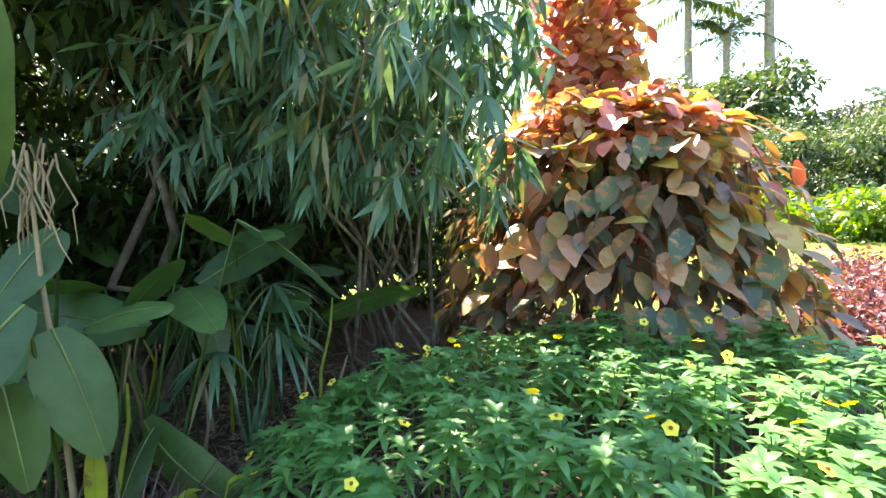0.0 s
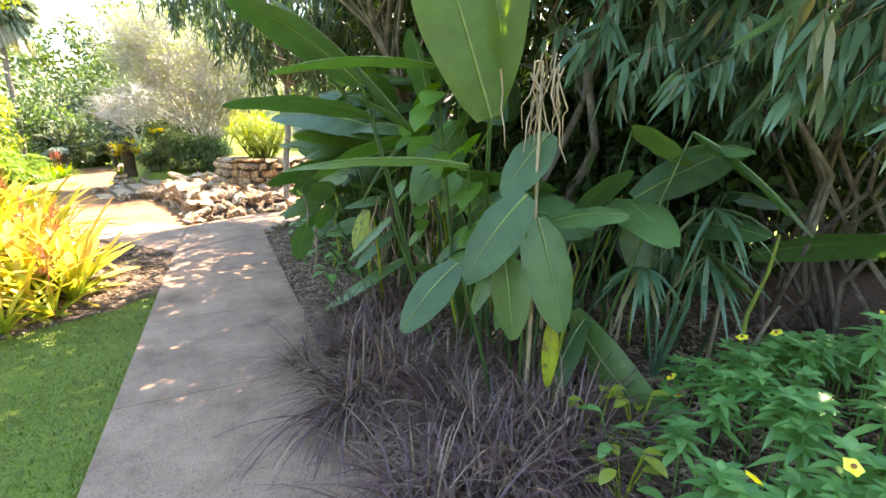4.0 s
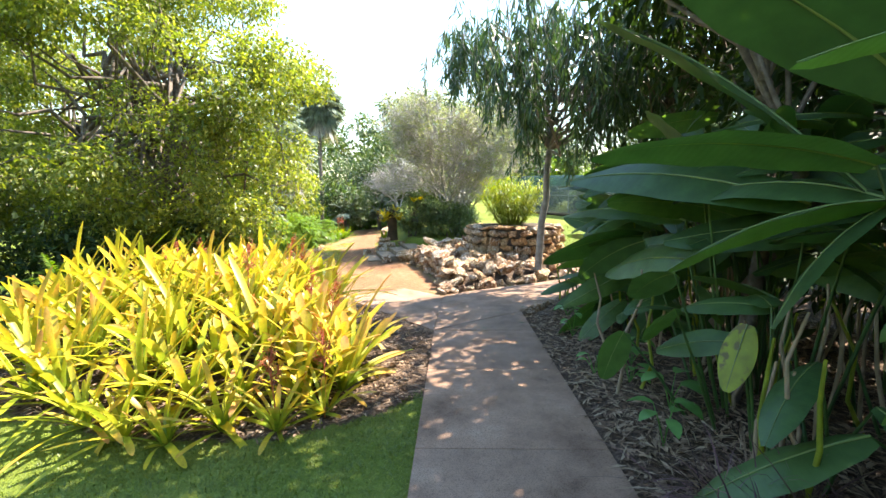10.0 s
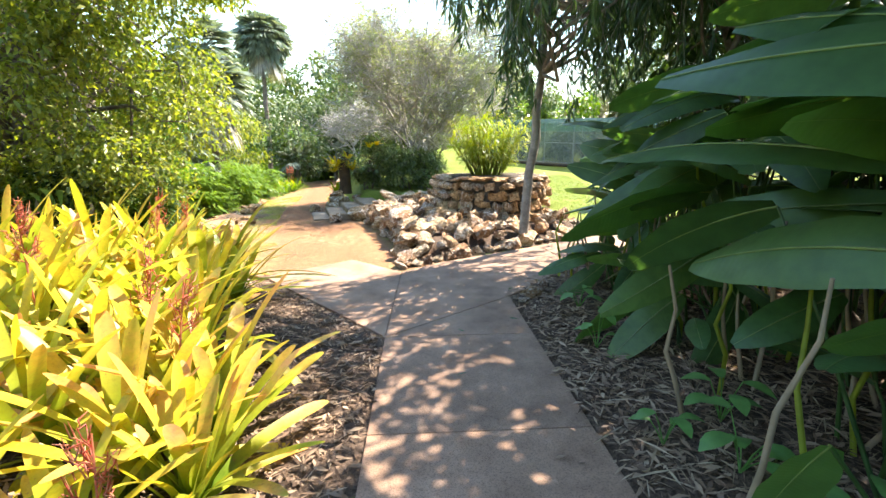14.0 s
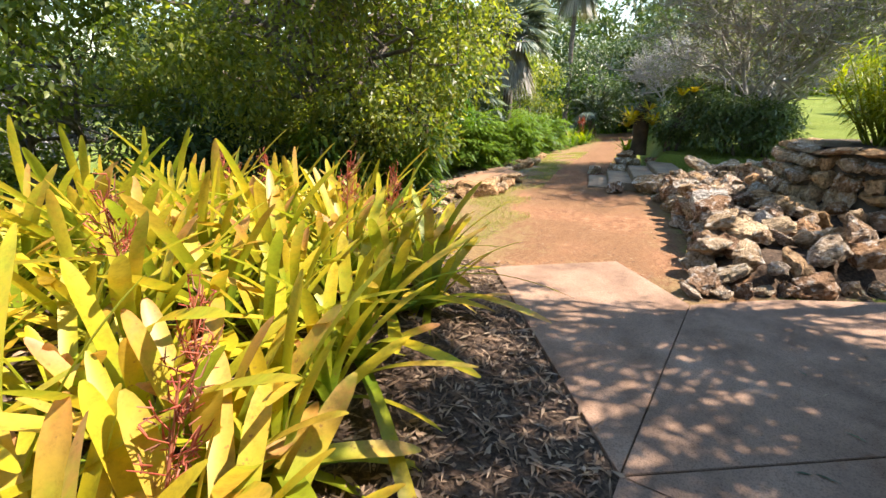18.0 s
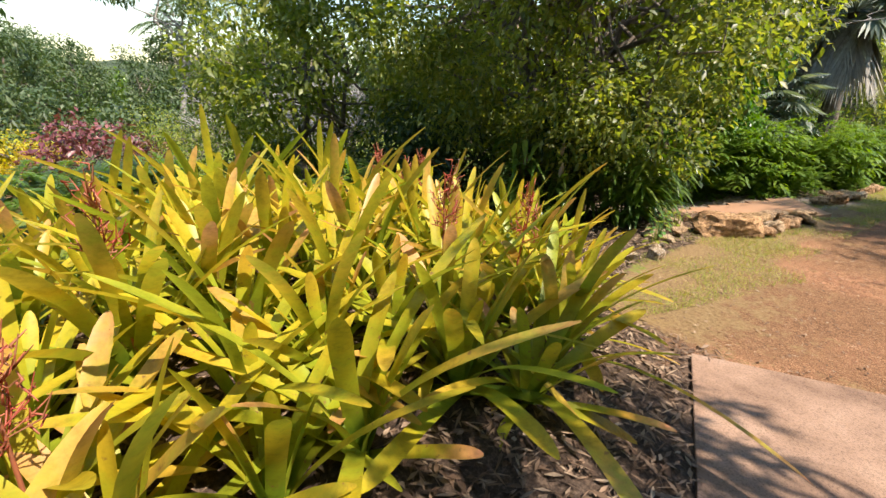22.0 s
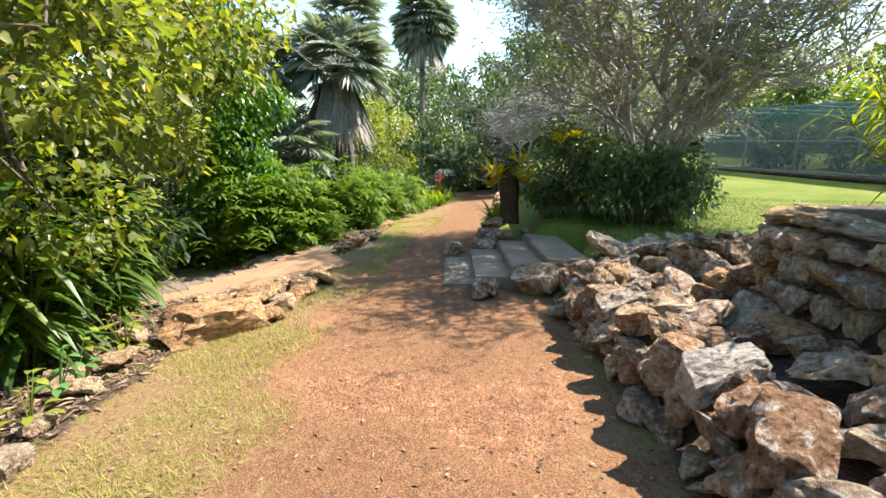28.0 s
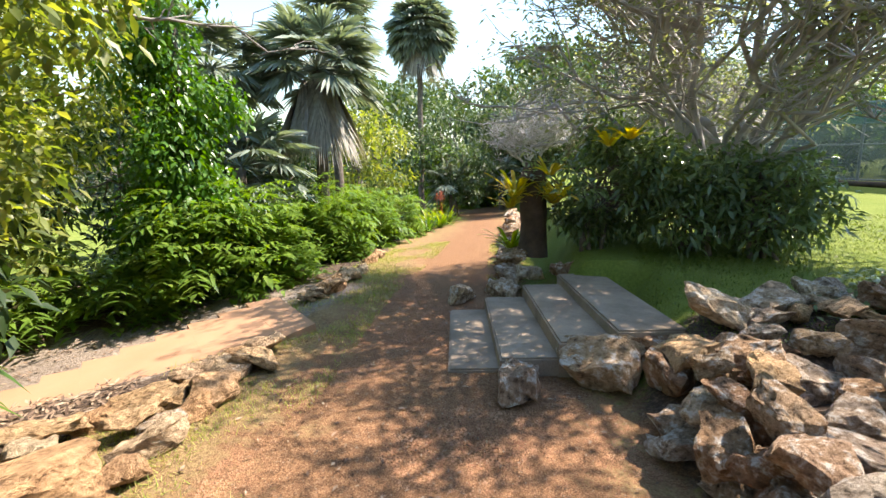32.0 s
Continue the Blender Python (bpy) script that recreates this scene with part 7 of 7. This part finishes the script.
litter("leaf_litter", scatter(rng, 2500, BED_HEDGE, (-8, 11), (-4.3, 16)), (0.03, 0.09), (0.01, 0.025), L_LITTER, "dead leaves below the ferns", 0.3)
P = scatter(rng, 800, PATH_POLY, (-2, -2), (4, 9.8), lambda x, y: (rng.uniform(0, 1, x.shape) < 0.25 + 0.6 * (x > 0.6)) & (poly_dist(x, y, BED_RIGHT) > -0.5))
P[:, 2] = 0.013
litter("fallen_leaves", P, (0.02, 0.07), (0.008, 0.02), L_LITTER, "dead leaves fallen on the concrete path", 0.15, 0.05, 0.004)


P = scatter(rng, 160, PATH_POLY, (-1, 5), (3, 9.6), lambda x, y: (x > 0.3) & (poly_dist(x, y, BED_RIGHT) > -0.7))
P[:, 2] = 0.013
litter("fallen_leaves", P, (0.06, 0.15), (0.012, 0.02), L_WILLOW, "narrow green leaves fallen on the concrete path", 0.15, 0.05, 0.004)


def blades(name, P, h, w, mat, label):
    n = len(P)
    D = rand_dirs(n, rng, 0.35, 1.0)
    V, F = ribbons(P, D, rng.uniform(*h, n), rng.uniform(*w, n), rng.uniform(0.1, 0.5, n), "blade", 2, 0.0)
    return tagged(new(name, mesh_of(name, V, F, mat)), label, "grass", "", "stuff")


LAWN_L = [(-0.31, -2.5), (-0.31, 4.4), (-0.55, 3.85), (-1.2, 3.45), (-2.2, 3.4), (-3.4, 3.65), (-4.4, 4.1), (-6, 4.1), (-6, -2.5)]
blades("lawn_grass", scatter(rng, 90000, LAWN_L, (-4.6, -1.2), (-0.3, 4.3)), (0.02, 0.045), (0.004, 0.008), L_GRASS, "short green lawn grass")
sparse = lambda x, y: ((x < -2.4) | (y > 14.5)) & (poly_dist(x, y, GRAVEL) < 0.25) & off_path(x, y) & (np.sin(x * 5.1 + y * 2.3) + np.sin(y * 4.3 - x * 3.7) + rng.normal(0, 0.55, x.shape) > -0.1)
blades("dry_grass", scatter(rng, 330000, DRY, (-5.2, 7.2), (-0.2, 19), sparse), (0.02, 0.085), (0.002, 0.0045), L_DRYGRASS, "sparse yellowing grass beside the gravel")
LAWN_R = [(-1.0, 12.9), (0.8, 12.9), (2.6, 12.3), (3.6, 11.4), (6, 12), (6, 18), (2, 22), (-0.6, 18), (-1.0, 15)]
blades("lawn_grass", scatter(rng, 60000, LAWN_R, (-1.0, 11.4), (5, 18)), (0.02, 0.05), (0.005, 0.010), L_GRASS, "short sunlit lawn grass")
n = 90000
P = scatter(rng, 190000, GRAVEL, (-4.5, 8), (0, 16), off_path)[:n]
tet = np.array([(1, 0, -0.5), (-0.6, 0.8, -0.5), (-0.6, -0.9, -0.5), (0.1, 0.1, 0.6)])
s = rng.uniform(0.003, 0.0095, len(P))
ang = rng.uniform(0, 6.28, len(P))
ca, sa = np.cos(ang), np.sin(ang)
V = np.stack([tet[None, :, 0] * ca[:, None] - tet[None, :, 1] * sa[:, None], tet[None, :, 0] * sa[:, None] + tet[None, :, 1] * ca[:, None], np.repeat(tet[None, :, 2], len(P), 0)], -1) * s[:, None, None] + P[:, None]
F = (np.array([(0, 1, 3), (1, 2, 3), (2, 0, 3)])[None] + (np.arange(len(P)) * 4)[:, None, None]).reshape(-1, 3)
PEBBLE = solid_mat("laterite_pebble", [(0.3, (0.16, 0.07, 0.038)), (0.6, (0.34, 0.175, 0.095)), (0.8, (0.50, 0.33, 0.21))], 9.0, 0.9)
tagged(new("gravel", mesh_of("gravel", V.reshape(-1, 3), F, PEBBLE)), "loose red laterite pebbles on the path", "gravel", "", "stuff")
